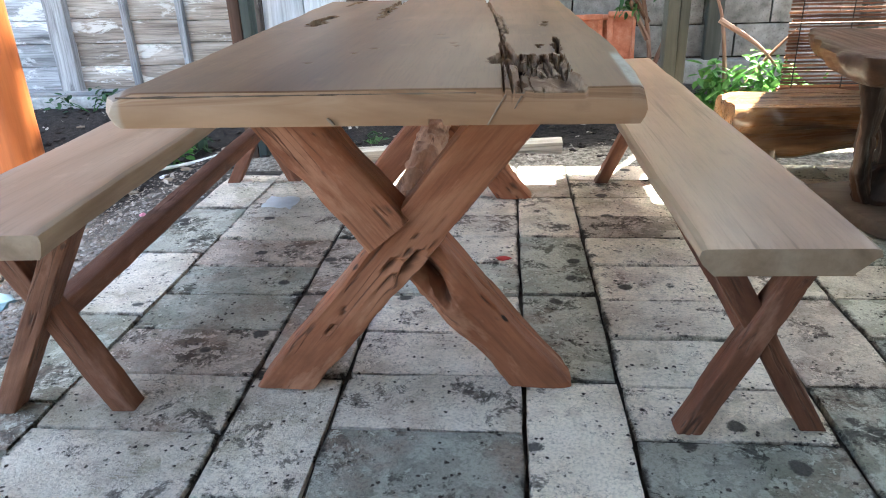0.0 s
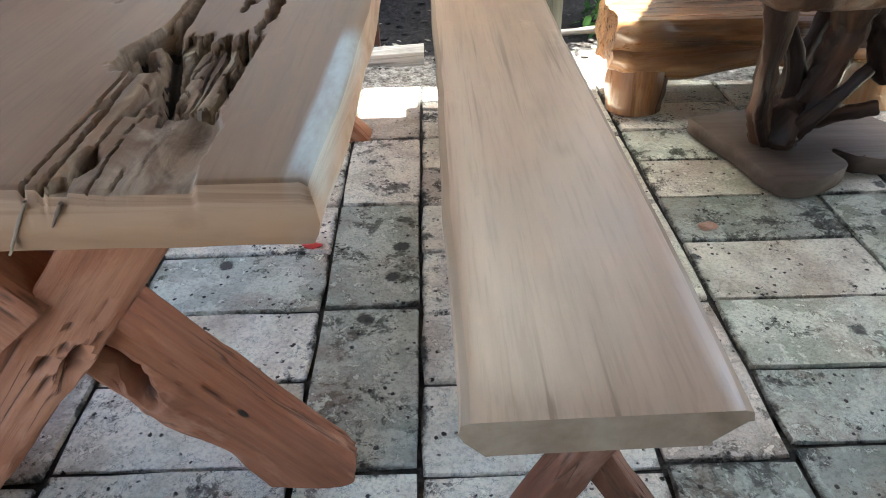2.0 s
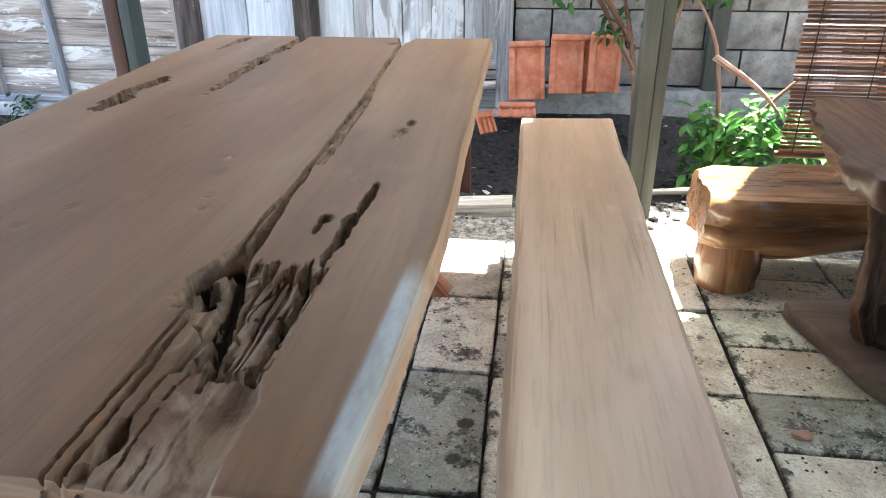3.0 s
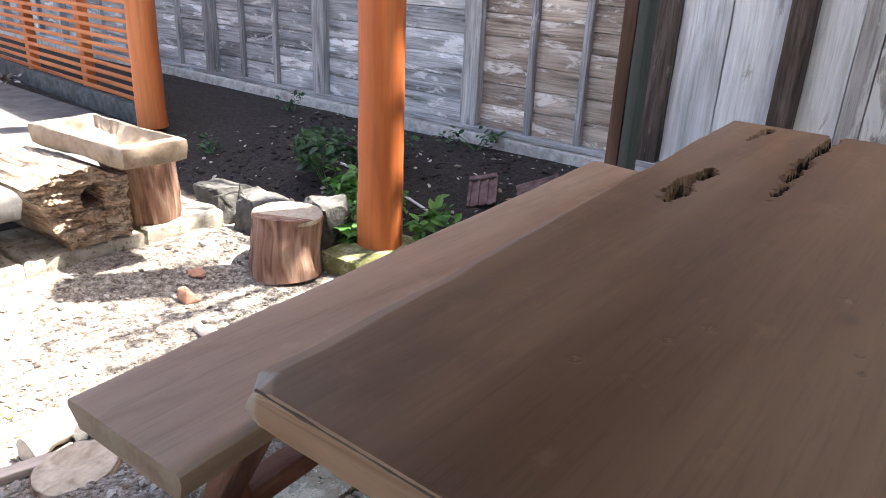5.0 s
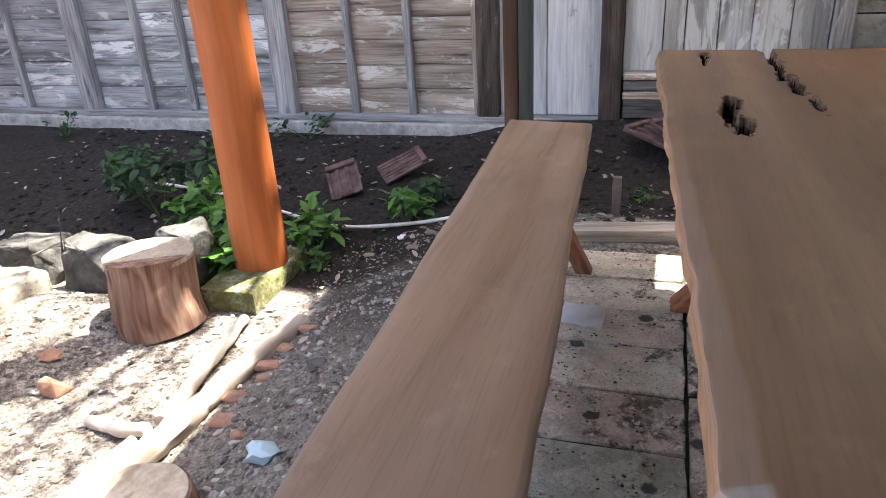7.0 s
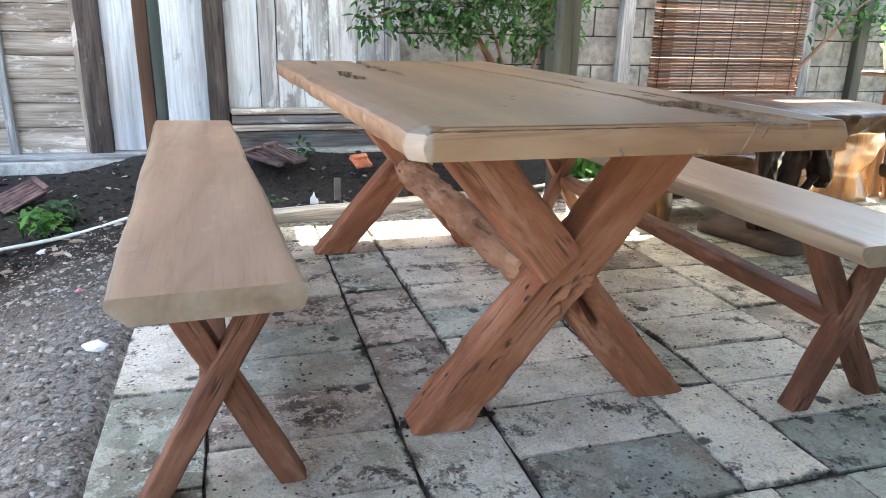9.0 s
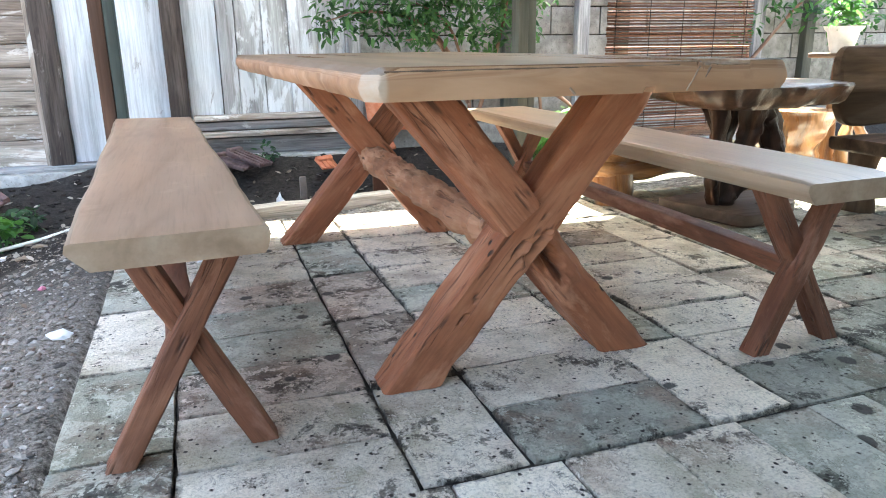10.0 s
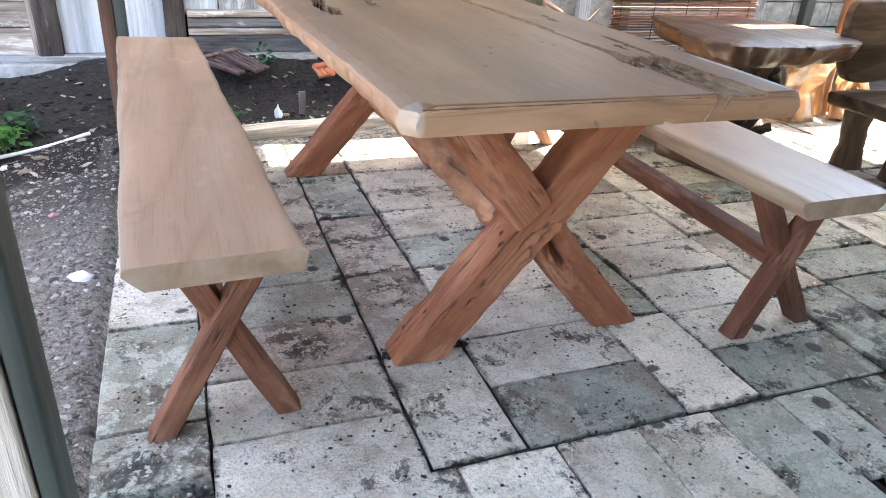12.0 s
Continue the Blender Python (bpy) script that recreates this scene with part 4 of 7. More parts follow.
def pillar(x0, x1, y0, y1, z0, left, right, label, seed, share=0.55):
    """A square post of two boards with different faces."""
    p = thing("roof_post", label, "post", ((x0 + x1) / 2, (y0 + y1) / 2, z0), kind="structure")
    xm = x0 + (x1 - x0) * share
    bm = bmesh.new()
    board(bm, x0, xm, y0, y1, z0, 2.24, amp=0.003, seed=seed, along="z", segs=16)
    part("post_board", bm, left, p)
    bm = bmesh.new()
    board(bm, xm + 0.002, x1, y0 + 0.004, y1, z0, 2.24, amp=0.002, seed=seed + 1, along="z", segs=16)
    part("post_board", bm, right, p)
    return p


pillar(-1.115, -1.01, 2.37, 2.47, -0.1, M_DARKPOST, M_TEAL, "dark brown and teal painted timber roof post", 1)
pillar(-1.035, -0.935, -0.625, -0.570, -0.05, M_RAWPOST, M_TEAL, "pale and dark teal roof post at the paving edge", 3, 0.8)
pillar(0.99, 1.095, 2.45, 2.55, -0.05, M_GREYPOST, M_GREYPOST, "grey green painted timber roof post", 5)
pillar(0.862, 0.965, -0.375, -0.272, -0.03, M_TEAL, M_TEAL, "dark teal painted timber roof post", 7)

# ---------------- the dining table ----------------
def lerp_table(pts, t):
    for (a, u), (b, v) in zip(pts, pts[1:]):
        if t <= b:
            return u + (v - u) * max(0.0, (t - a)) / (b - a)
    return pts[-1][1]


W_EDGE = [(0.0, -0.438), (0.15, -0.437), (0.3, -0.446), (0.6, -0.460), (0.95, -0.477), (1.35, -0.493), (1.6, -0.506), (1.85, -0.521), (2.1, -0.526)]
E_EDGE = [(0.0, 0.449), (0.15, 0.459), (0.45, 0.468), (0.8, 0.461), (1.2, 0.451), (1.6, 0.443), (2.1, 0.434)]
BEVEL = [(0.0, 0.034), (0.5, 0.026), (1.2, 0.014), (2.1, 0.008)]
KNOT_L = [(-0.02, 0.232), (0.06, 0.229), (0.12, 0.229), (0.21, 0.229), (0.25, 0.222), (0.30, 0.216), (0.36, 0.224), (0.44, 0.230), (0.70, 0.232)]
KNOT_R = [(-0.02, 0.366), (0.05, 0.360), (0.11, 0.361), (0.145, 0.351), (0.245, 0.351), (0.345, 0.353), (0.46, 0.349), (0.56, 0.350), (0.65, 0.350)]
RIFT = [(0.12, 0.300), (0.19, 0.288), (0.28, 0.263), (0.38, 0.242), (0.60, 0.232), (0.72, 0.226)]
CRACK = [(0.40, 0.226), (0.70, 0.222), (0.90, 0.213), (1.20, 0.200), (1.43, 0.187), (1.70, 0.168), (1.96, 0.152), (2.10, 0.155)]


def dent(x, y, cx, cy, rx, ry, depth, rough=0.35, hard=4.0, turn=0.0):
    c, s = math.cos(turn), math.sin(turn)
    dx, dy = (x - cx), (y - cy)
    u, v = (dx * c + dy * s) / rx, (-dx * s + dy * c) / ry
    r = math.sqrt(u * u + v * v) + rough * (nz((x, y * 0.6, cx), 55) + 0.5 * nz((x, y * 0.6, cx), 130))
    return depth * ease(1.0, 1.0 - 1.0 / hard, r)


def top_depth(x, y):
    """How far the table's upper face is eaten away at a place, in metres."""
    d = 0.0
    grain = nz((x * 60, y * 5, 0), 1.0) + 0.6 * nz((x * 140, y * 9, 4), 1.0)
    if y < 0.72 and 0.17 < x < 0.40:
        wob = 0.003 * nz((x * 20, y * 20, 1), 1.0) + 0.002 * nz((x * 70, y * 50, 2), 1.0)
        l, r = lerp_table(KNOT_L, y) + wob, lerp_table(KNOT_R, y) + wob
        # the sanded tongue comes down between the cavities and ends in ragged teeth
        tooth = 0.345 + 0.045 * nz((x * 75, 0, 31), 1.0) + 0.03 * nz((x * 190, 0, 33), 1.0)
        worn = 1.0 - ease(tooth, tooth + 0.012, y)
        u, v = x - l, r - x
        if u > 0 and v > 0 and worn > 0:
            lobe = nz((x * 15, y * 9, 7), 1.0)
            slope = ease(0.0, 0.075, u) * ease(0.0, 0.005 + 0.004 * ease(0.1, 0.2, y), v)
            d = worn * slope * (0.008 + 0.005 * lobe + 0.0025 * grain * ease(0.05, 0.16, y))
            # smooth scooped hollow against the east wall
            h = math.hypot((x - 0.343) / 0.036, (y - 0.085) / 0.085)
            d += 0.012 * worn * ease(1.0, 0.2, h) * ease(0.0, 0.004, v)
            # blocks split along and across the grain
            z = ease(0.13, 0.19, y) * ease(0.0, 0.015, x - 0.246) * worn
            if z > 0:
                along = abs(nz((x * 88, y * 7, 21), 1.0))
                cross = abs(nz((x * 30, y * 24, 23), 1.0))
                d += z * (0.004 + 0.024 * max(ease(0.12, 0.03, along), 0.6 * ease(0.05, 0.012, cross)))
                d += z * 0.004 * nz((x * 60, y * 9, 25), 1.0)
            # thin slits along the west flank
            if y < 0.28 and u < 0.085:
                slit = abs(nz((u * 62, y * 2.0, 11), 1.0))
                d += 0.018 * ease(0.0, 0.006, u) * ease(0.085, 0.02, slit) * ease(0.085, 0.06, u) * ease(0.28, 0.22, y)
        if 0.0 <= y < 0.30:
            for k, (x0, x1, wd) in enumerate(((0.233, 0.229, 0.0030), (0.247, 0.240, 0.0034), (0.262, 0.259, 0.0022))):
                c = x0 + (x1 - x0) * y / 0.22 + 0.0022 * nz((k, y * 17, 5), 1.0)
                w = wd * (0.75 + 0.9 * nz((k * 3, y * 12, 8), 1.0))
                if w > 0.0004:
                    d = max(d, (0.024 if k < 2 else 0.014) * ease(w, w * 0.3, abs(x - c)))
        d = max(d, dent(x, y, 0.222, 0.335, 0.018, 0.088, 0.044, 0.4, 3.0, turn=-0.16))
        d = max(d, dent(x, y, 0.240, 0.275, 0.014, 0.035, 0.030, 0.4, 2.5))
        c = lerp_table(RIFT, y) + 0.004 * nz((7, y * 13, 0), 1.0)
        if 0.12 < y:
            w = 0.010 * ease(0.70, 0.36, y) * ease(0.12, 0.22, y) + 0.0025
            d = max(d, (0.030 * ease(0.60, 0.34, y) + 0.010) * ease(w, w * 0.3, abs(x - c)))
        d = max(d, dent(x, y, 0.349, 0.575, 0.008, 0.075, 0.040, 0.3, turn=0.0))
        d = max(d, dent(x, y, 0.343, 0.46, 0.010, 0.09, 0.030, 0.5))
        d = max(d, dent(x, y, 0.309, 0.500, 0.010, 0.018, 0.024, 0.3))
        d = max(d, dent(x, y, 0.306, 0.468, 0.006, 0.03, 0.008, 0.4, 1.5))
        d = max(d, dent(x, y, 0.262, 0.045, 0.011, 0.035, 0.024, 0.4, 1.8), dent(x, y, 0.258, 0.002, 0.012, 0.022, 0.022, 0.4, 1.8))
        d = max(d, dent(x, y, 0.322, 0.150, 0.030, 0.012, 0.030, 0.6, 2.5))
    if y > 0.38 and 0.10 < x < 0.27:
        c = lerp_table(CRACK, y) + 0.004 * nz((0, y * 9, 0), 1.0)
        w = 0.0045 + 0.003 * nz((3, y * 14, 0), 1.0) + 0.004 * ease(1.2, 1.45, y) - 0.002 * ease(0.55, 0.8, y) * ease(1.1, 0.9, y)
        if y > 1.97:
            w = 0.018 + 0.012 * ease(1.97, 2.06, y)
        d = max(d, (0.014 if y < 1.97 else 0.07) * ease(w, w * 0.35, abs(x - c)))
        if 0.72 < y < 1.45:
            c2 = c + (0.020 - 0.016 * ease(1.1, 1.42, y))
            d = max(d, 0.008 * ease(0.004, 0.001, abs(x - c2 + 0.003 * nz((5, y * 30, 0), 1.0))))
            if c < x < c2:
                d = max(d, 0.004 + 0.010 * max(0, nz((x * 150, y * 60, 3), 1.0) - 0.1))
        d = max(d, dent(x, y, c - 0.02, 1.94, 0.03, 0.012, 0.015, 0.4))
    if -0.42 < x < -0.14 and y > 0.98:
        d = max(d, dent(x, y, -0.338, 1.09, 0.022, 0.075, 0.047, 0.45, 7), dent(x, y, -0.362, 1.19, 0.019, 0.10, 0.047, 0.5, 7), dent(x, y, -0.350, 1.29, 0.020, 0.075, 0.047, 0.45, 7))
        d = max(d, dent(x, y, -0.385, 1.945, 0.018, 0.07, 0.040, 0.3), dent(x, y, -0.39, 1.84, 0.008, 0.06, 0.02, 0.4))
        d = max(d, dent(x, y, -0.188, 1.46, 0.018, 0.08, 0.042, 0.4), dent(x, y, -0.195, 1.60, 0.026, 0.07, 0.038, 0.4), dent(x, y, -0.20, 1.72, 0.012, 0.07, 0.03, 0.4), dent(x, y, -0.198, 1.83, 0.020, 0.08, 0.04, 0.5), dent(x, y, -0.198, 1.96, 0.018, 0.08, 0.045, 0.4), dent(x, y, -0.203, 2.05, 0.022, 0.05, 0.05, 0.4))
        d = max(d, dent(x, y, -0.172, 1.32, 0.012, 0.11, 0.022, 0.5, 2.0))
    if 0.31 < x < 0.37 and 0.84 < y < 1.06:
        d = max(d, dent(x, y, 0.343, 0.995, 0.010, 0.022, 0.02, 0.3), dent(x, y, 0.336, 0.925, 0.016, 0.05, 0.0035, 0.3, 1.5))
    for cx, cy in ((-0.06, 0.50), (-0.09, 0.43), (-0.16, 0.30), (0.07, 0.74), (0.114, 0.567), (0.125, 0.517)):
        if abs(x - cx) < 0.04 and abs(y - cy) < 0.05:
            d = max(d, dent(x, y, cx, cy, 0.014, 0.016, 0.0015, 0.3, 1.3))
    return d


def table_top(parent):
    ys = list(np.arange(0.0, 0.72, 0.0034)) + list(np.arange(0.72, 2.065, 0.0055))
    us = list(np.linspace(-1, 0.38, 170)) + list(np.linspace(0.38, 0.90, 130))[1:] + list(np.linspace(0.90, 1.0, 14))[1:]
    T, B = 0.760, 0.701
    V, G, top = [], [], {}
    deep = []
    for j, y0 in enumerate(ys):
        for i, u in enumerate(us):
            yn = (2.055 + 0.02 * nz((u, 0, 8), 2.5) + 0.02 * u) if j == len(ys) - 1 else y0
            y = yn
            l, r = lerp_table(W_EDGE, y), lerp_table(E_EDGE, y)
            l += 0.006 * nz((0, y, 0), 4) + 0.003 * nz((0, y, 0), 14)
            r += 0.004 * nz((9, y, 0), 4)
            if y < 0.030:
                l = max(l, -0.438 + (0.030 - y) * 0.9)
            x = l + (r - l) * (u + 1) / 2
            z = T
            rimw, rime = x - l, r - x
            z -= 0.012 * max(0.0, 1.0 - rimw / lerp_table(BEVEL, y)) + 0.004 * ease(0.006, 0.0, rime)
            if j == 0:
                z -= 0.002
            d = top_depth(x, y)
            if y < 0.03:
                d = min(d, 0.007 + 0.4 * y)
            z -= min(d, 0.052)
            z += 0.0008 * nz((x, y, 0), 5)
            top[j, i] = len(V)
            V.append((x, y, z))
            G.append((y, x, z))
            deep.append(d)
    n, m = len(us), len(ys)
    F, idx = [], []
    for j in range(m - 1):
        for i in range(n - 1):
            F.append((top[j, i], top[j, i + 1], top[j + 1, i + 1], top[j + 1, i]))
            idx.append(0)
    rim = [(j, 0) for j in range(m)][::-1] + [(0, i) for i in range(1, n)] + [(j, n - 1) for j in range(1, m)] + [(m - 1, i) for i in range(n - 2, 0, -1)]
    prev = [top[k] for k in rim]
    for step in range(1, 5):
        f = step / 4
        row = []
        for (j, i), k in zip(rim, [top[k] for k in rim]):
            x, y, z = V[k]
            out = Vector((-1 if i == 0 else 1 if i == n - 1 else 0, -1 if j == 0 else 1 if j == m - 1 else 0, 0))
            west = i == 0
            p = Vector((x, y, T - 0.01 + (B - T + 0.01) * f)) if f < 1 else Vector((x, y, B))
            p.z = min(p.z, z)
            bulge = (0.007 if west else 0.006) * math.sin(math.pi * f) - (0.006 if west else 0.002) * ease(0.5, 1.0, f)
            p += out * (bulge + 0.005 * nz(p, 16) * (1 if west else 0.35))
            if j == 0 and 0.48 < (i / n) < 0.50 and f == 1:
                p.z += 0.012
            row.append(len(V))
            V.append(tuple(p))
            G.append((p.y * 0.3 + p.x, p.x * 0.2 + p.y, p.z))
        for a in range(len(rim)):
            b = (a + 1) % len(rim)
            F.append((prev[a], prev[b], row[b], row[a])[::-1])
            idx.append(1)
        prev = row
    mid = len(V)
    V.append((0, 1.0, B))
    G.append((1.0, 0, B))
    for a in range(len(prev)):
        F.append((prev[a], prev[(a + 1) % len(prev)], mid)[::-1])
        idx.append(1)
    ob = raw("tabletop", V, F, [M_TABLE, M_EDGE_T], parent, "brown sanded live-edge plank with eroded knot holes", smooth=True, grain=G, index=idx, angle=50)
    rot, rim_pale = np.zeros(len(V), np.float32), np.zeros(len(V), np.float32)
    # mask grows with depth: decayed wood first, then recess shade as near-black colour
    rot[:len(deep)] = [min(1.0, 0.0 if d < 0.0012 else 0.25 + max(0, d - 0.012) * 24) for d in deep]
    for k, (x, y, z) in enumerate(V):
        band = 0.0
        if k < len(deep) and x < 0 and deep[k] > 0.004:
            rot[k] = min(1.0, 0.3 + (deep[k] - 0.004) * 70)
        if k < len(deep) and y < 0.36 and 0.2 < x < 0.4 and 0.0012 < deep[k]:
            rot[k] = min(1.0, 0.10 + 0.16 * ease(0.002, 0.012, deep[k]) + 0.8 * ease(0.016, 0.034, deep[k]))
        # pale bands: front of the east rim, west bevel, south-west corner
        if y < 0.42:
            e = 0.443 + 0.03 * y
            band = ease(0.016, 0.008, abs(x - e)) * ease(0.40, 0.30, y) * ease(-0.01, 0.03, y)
        if x < -0.3:
            w = lerp_table(W_EDGE, y)
            if k < len(deep):
                bev = lerp_table(BEVEL, y)
                band = max(band, 0.12 * ease(bev, bev * 0.8, x - w) * ease(1.1, 0.5, y))
            if y < 0.036 and x < -0.39:
                band = max(band, 0.45 * ease(0.036, 0.029, y) * ease(-0.398, -0.406, x))
        rim_pale[k] = band
    for nm, val in (("rot", rot), ("rim_pale", rim_pale)):
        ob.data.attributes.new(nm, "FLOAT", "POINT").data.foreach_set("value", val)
    return ob


table = thing("dining_table", "large live-edge wooden table on crossed red-brown legs", "table", (0, 1.0, 0))
table_top(table)


def hewn_beam(p0, p1, w, h, seed, amp, cut0=None, cut1=None, segs=96, hollows=(), cleft=0.0):
    """A squared timber with adze-hewn, uneven faces, waney corners, drying clefts and a level foot or head.
    hollows: places, radii and depths of rotted knots. cleft: depth of the splits along the grain."""
    p0, p1 = Vector(p0), Vector(p1)
    ax = (p1 - p0).normalized()
    s = Vector((0, 1, 0))
    s = (s - ax * s.dot(ax)).normalized()
    t = s.cross(ax).normalized()
    sec = densify(rounded(w, h, min(w, h) * 0.09, 2), w / 15)
    length = (p1 - p0).length
    loops, grains, decay = [], [], []
    for i in range(segs + 1):
        f = i / segs
        loop, gs = [], []
        for a, b in sec:
            o = t * a + s * b
            q0, q1 = p0 + o, p1 + o
            if cut0 is not None:
                q0 = q0 + ax * ((cut0 - q0.z) / ax.z)
            if cut1 is not None:
                q1 = q1 + ax * ((cut1 - q1.z) / ax.z)
            q = q0.lerp(q1, f)
            corner = min(1.0, (abs(a) / (w / 2)) * (abs(b) / (h / 2)))
            g = (f * length * 4, a * 26, b * 26)
            k = 1.0 * nz(q, 7, seed) + 0.55 * nz(g, 1.0, seed + 2) + 0.30 * nz((f * length * 9, a * 75, b * 75), 1.0, seed + 3)
            chip = max(0.0, nz(q, 11, seed + 6) - 0.12) * ease(0.55, 1.0, corner)
            push, rot = amp * (k - 3.2 * chip), 0.0
            if cleft:
                line = abs(nz((f * length * 2.4, a * 52, b * 52), 1.0, seed + 9))
                gate = max(ease(0.05, 0.30, nz(q, 6.5, seed + 12)), ease(0.17, 0.06, (q - Vector((0.02, 0.29, 0.33))).length))
                cut = ease(0.07, 0.015, line) * gate
                push -= cleft * cut
                rot = 0.75 * cut
            for c, rad, deep in hollows:
                c = Vector(c)
                far = q - c
                lengthwise = far.dot(ax)
                away = (far - ax * lengthwise * 0.62).length / rad + 0.5 * nz((lengthwise * 14, a * 48, b * 48), 1.0, seed + 15) + 0.3 * nz((lengthwise * 40, a * 120, b * 120), 1.0, seed + 16)
                push += 0.22 * deep * ease(1.7, 1.15, away) * ease(0.75, 1.1, away)
                push -= deep * ease(1.0, 0.45, away)
                rot = max(rot, 0.7 * ease(0.8, 0.3, away))
            q = q + o.normalized() * push
            if i == 0 and cut0 is not None:
                q.z = cut0
            if i == segs and cut1 is not None:
                q.z = cut1
            loop.append(q)
            decay.append(rot)
            gs.append((f * length + seed * 1.7, a + seed, b))
        loops.append(loop)
        grains.append(gs)
    bm = bmesh.new()
    bm.verts.layers.float.new("rot")
    bm.verts.layers.float_vector.new("grain")
    made = rings(bm, loops, grains)
    lay = bm.verts.layers.float["rot"]
    for v, rot in zip((v for row in made for v in row), decay):
        v[lay] = rot
    return bm


def leg(parent, foot, head, y, w, h, z1, m, seed, amp=0.006, z0=0.0):
    return part("leg", hewn_beam((foot, y, z0), (head, y, z1), w, h, seed, amp, z0, z1, 72, (), amp), m, parent, angle=32)


part("leg", hewn_beam((-0.290, 0.325, 0.0), (0.285, 0.325, 0.70), 0.112, 0.115, 1, 0.006, 0.0, 0.70, 130,
     (((0.030, 0.268, 0.322), 0.020, 0.018), ((-0.010, 0.268, 0.330), 0.012, 0.012), ((-0.165, 0.268, 0.165), 0.008, 0.010)), 0.007), M_LEG, table, angle=32)
# the second near leg butts against the first in two lengths
part("leg", hewn_beam((-0.012, 0.303, 0.398), (-0.262, 0.318, 0.70), 0.118, 0.112, 2, 0.004, None, 0.70, 70, (), 0.003), M_LEG, table, angle=32)
part("leg", hewn_beam((0.318, 0.352, 0.0), (0.0, 0.352, 0.385), 0.116, 0.106, 6, 0.008, 0.0, None, 96,
     (((0.072, 0.300, 0.290), 0.032, 0.036), ((0.100, 0.300, 0.245), 0.016, 0.012)), 0.006), M_LEG, table, angle=32)
leg(table, -0.355, 0.235, 1.725, 0.11, 0.11, 0.70, M_LEG, 3, 0.007)
leg(table, 0.268, -0.285, 1.70, 0.115, 0.11, 0.70, M_LEG, 4, 0.007)
bm = bmesh.new()
sweep(bm, [(-0.012, 0.385, 0.330), (-0.02, 0.7, 0.328), (-0.024, 1.1, 0.333), (-0.03, 1.45, 0.338), (-0.04, 1.68, 0.345)], [0.054, 0.052, 0.05, 0.052, 0.05], sides=30, amp=0.30, freq=24, seed=4, per=14)
part("stretcher", bm, M_LOG, table, "rough knotty log stretcher", angle=30)
# thin dark strip just below the upper rim of the plank end
for x0, x1 in ((-0.405, 0.19),):
    bm = bmesh.new()
    beam(bm, (x0, -0.0005, 0.7525), (x1, -0.0005, 0.7535), 0.0022, 0.003, segs=60, r=0.0008, amp=0.0016, freq=26, seed=x0)
    part("seam", bm, M_CAVITY, table, "thin dark strip along the plank end")
for a, b, wd in (((0.236, -0.0045, 0.750), (0.208, -0.0055, 0.703), 0.0024), ((0.262, -0.0045, 0.748), (0.250, -0.006, 0.728), 0.0018), ((-0.052, -0.0055, 0.716), (-0.040, -0.0045, 0.704), 0.004)):
    bm = bmesh.new()
    beam(bm, a, b, wd, 0.004, segs=24, r=0.0008, amp=0.0016, freq=60, seed=wd)
    part("crack", bm, M_CAVITY, table, "dark drying crack in the plank end")


# ---------------- benches ----------------
def plank_seat(parent, corners, z1, thick, seed, chamfer_e, chamfer_w, face):
    """A seat plank between four corners (south-west, south-east, north-east, north-west)."""
    sw, se, ne, nw = (Vector(c) for c in corners)
    V, G, F, idx = [], [], [], []
    n = 60
    prof = []
    t = thick
    cw, ce = chamfer_w, chamfer_e
    prof = [(0, cw, -t), (0, 0.006, -t + cw * 0.8), (0, 0.0, -t * 0.35), (0, 0.003, -0.006), (0, 0.012, 0.0)]
    prof += [(k / 8, 0, 0.0) for k in range(1, 8)]
    prof += [(1, -0.012, 0.0), (1, -0.003, -0.006), (1, 0.0, -t * 0.35), (1, -0.006, -t + ce * 0.8), (1, -ce, -t)]
    prof += [(k / 8, 0, -t) for k in range(7, 0, -1)]
    m = len(prof)
    for j in range(n + 1):
        f = j / n
        a, b = sw.lerp(nw, f), se.lerp(ne, f)
        ends = 0.006 if j in (0, n) else 0.0
        for u, off, dz in prof:
            p = a.lerp(b, u)
            q = Vector((p.x + off, p.y, z1 + dz))
            e = 0.008 * nz((u * 9, q.y, seed), 2.2) + 0.003 * nz((u * 9, q.y, seed), 9)
            if u in (0, 1):
                q.x += e
            q.z += 0.0025 * nz((q.x * 2, q.y, seed), 1.3) - ends * (0.5 if dz == 0.0 else 0)
            V.append(tuple(q))
            G.append((q.y, q.x + seed, q.z))
    for j in range(n):
        for k in range(m):
            a, b = j * m + k, j * m + (k + 1) % m
            F.append((a, b, b + m, a + m))
            idx.append(0 if 4 <= k <= 11 else 1)
    for base, flip in ((0, False), (n * m, True)):
        mid = len(V)
        V.append(tuple(sum((Vector(V[base + k]) for k in range(m)), Vector()) / m))
        G.append(tuple(sum((Vector(G[base + k]) for k in range(m)), Vector()) / m))
        for k in range(m):
            tri = (base + k, base + (k + 1) % m, mid)
            F.append(tri[::-1] if not flip else tri)
            idx.append(1)
    return raw("seat", V, F, [face, M_EDGE], parent, "pale sanded seat plank", smooth=True, grain=G, index=idx, angle=40)


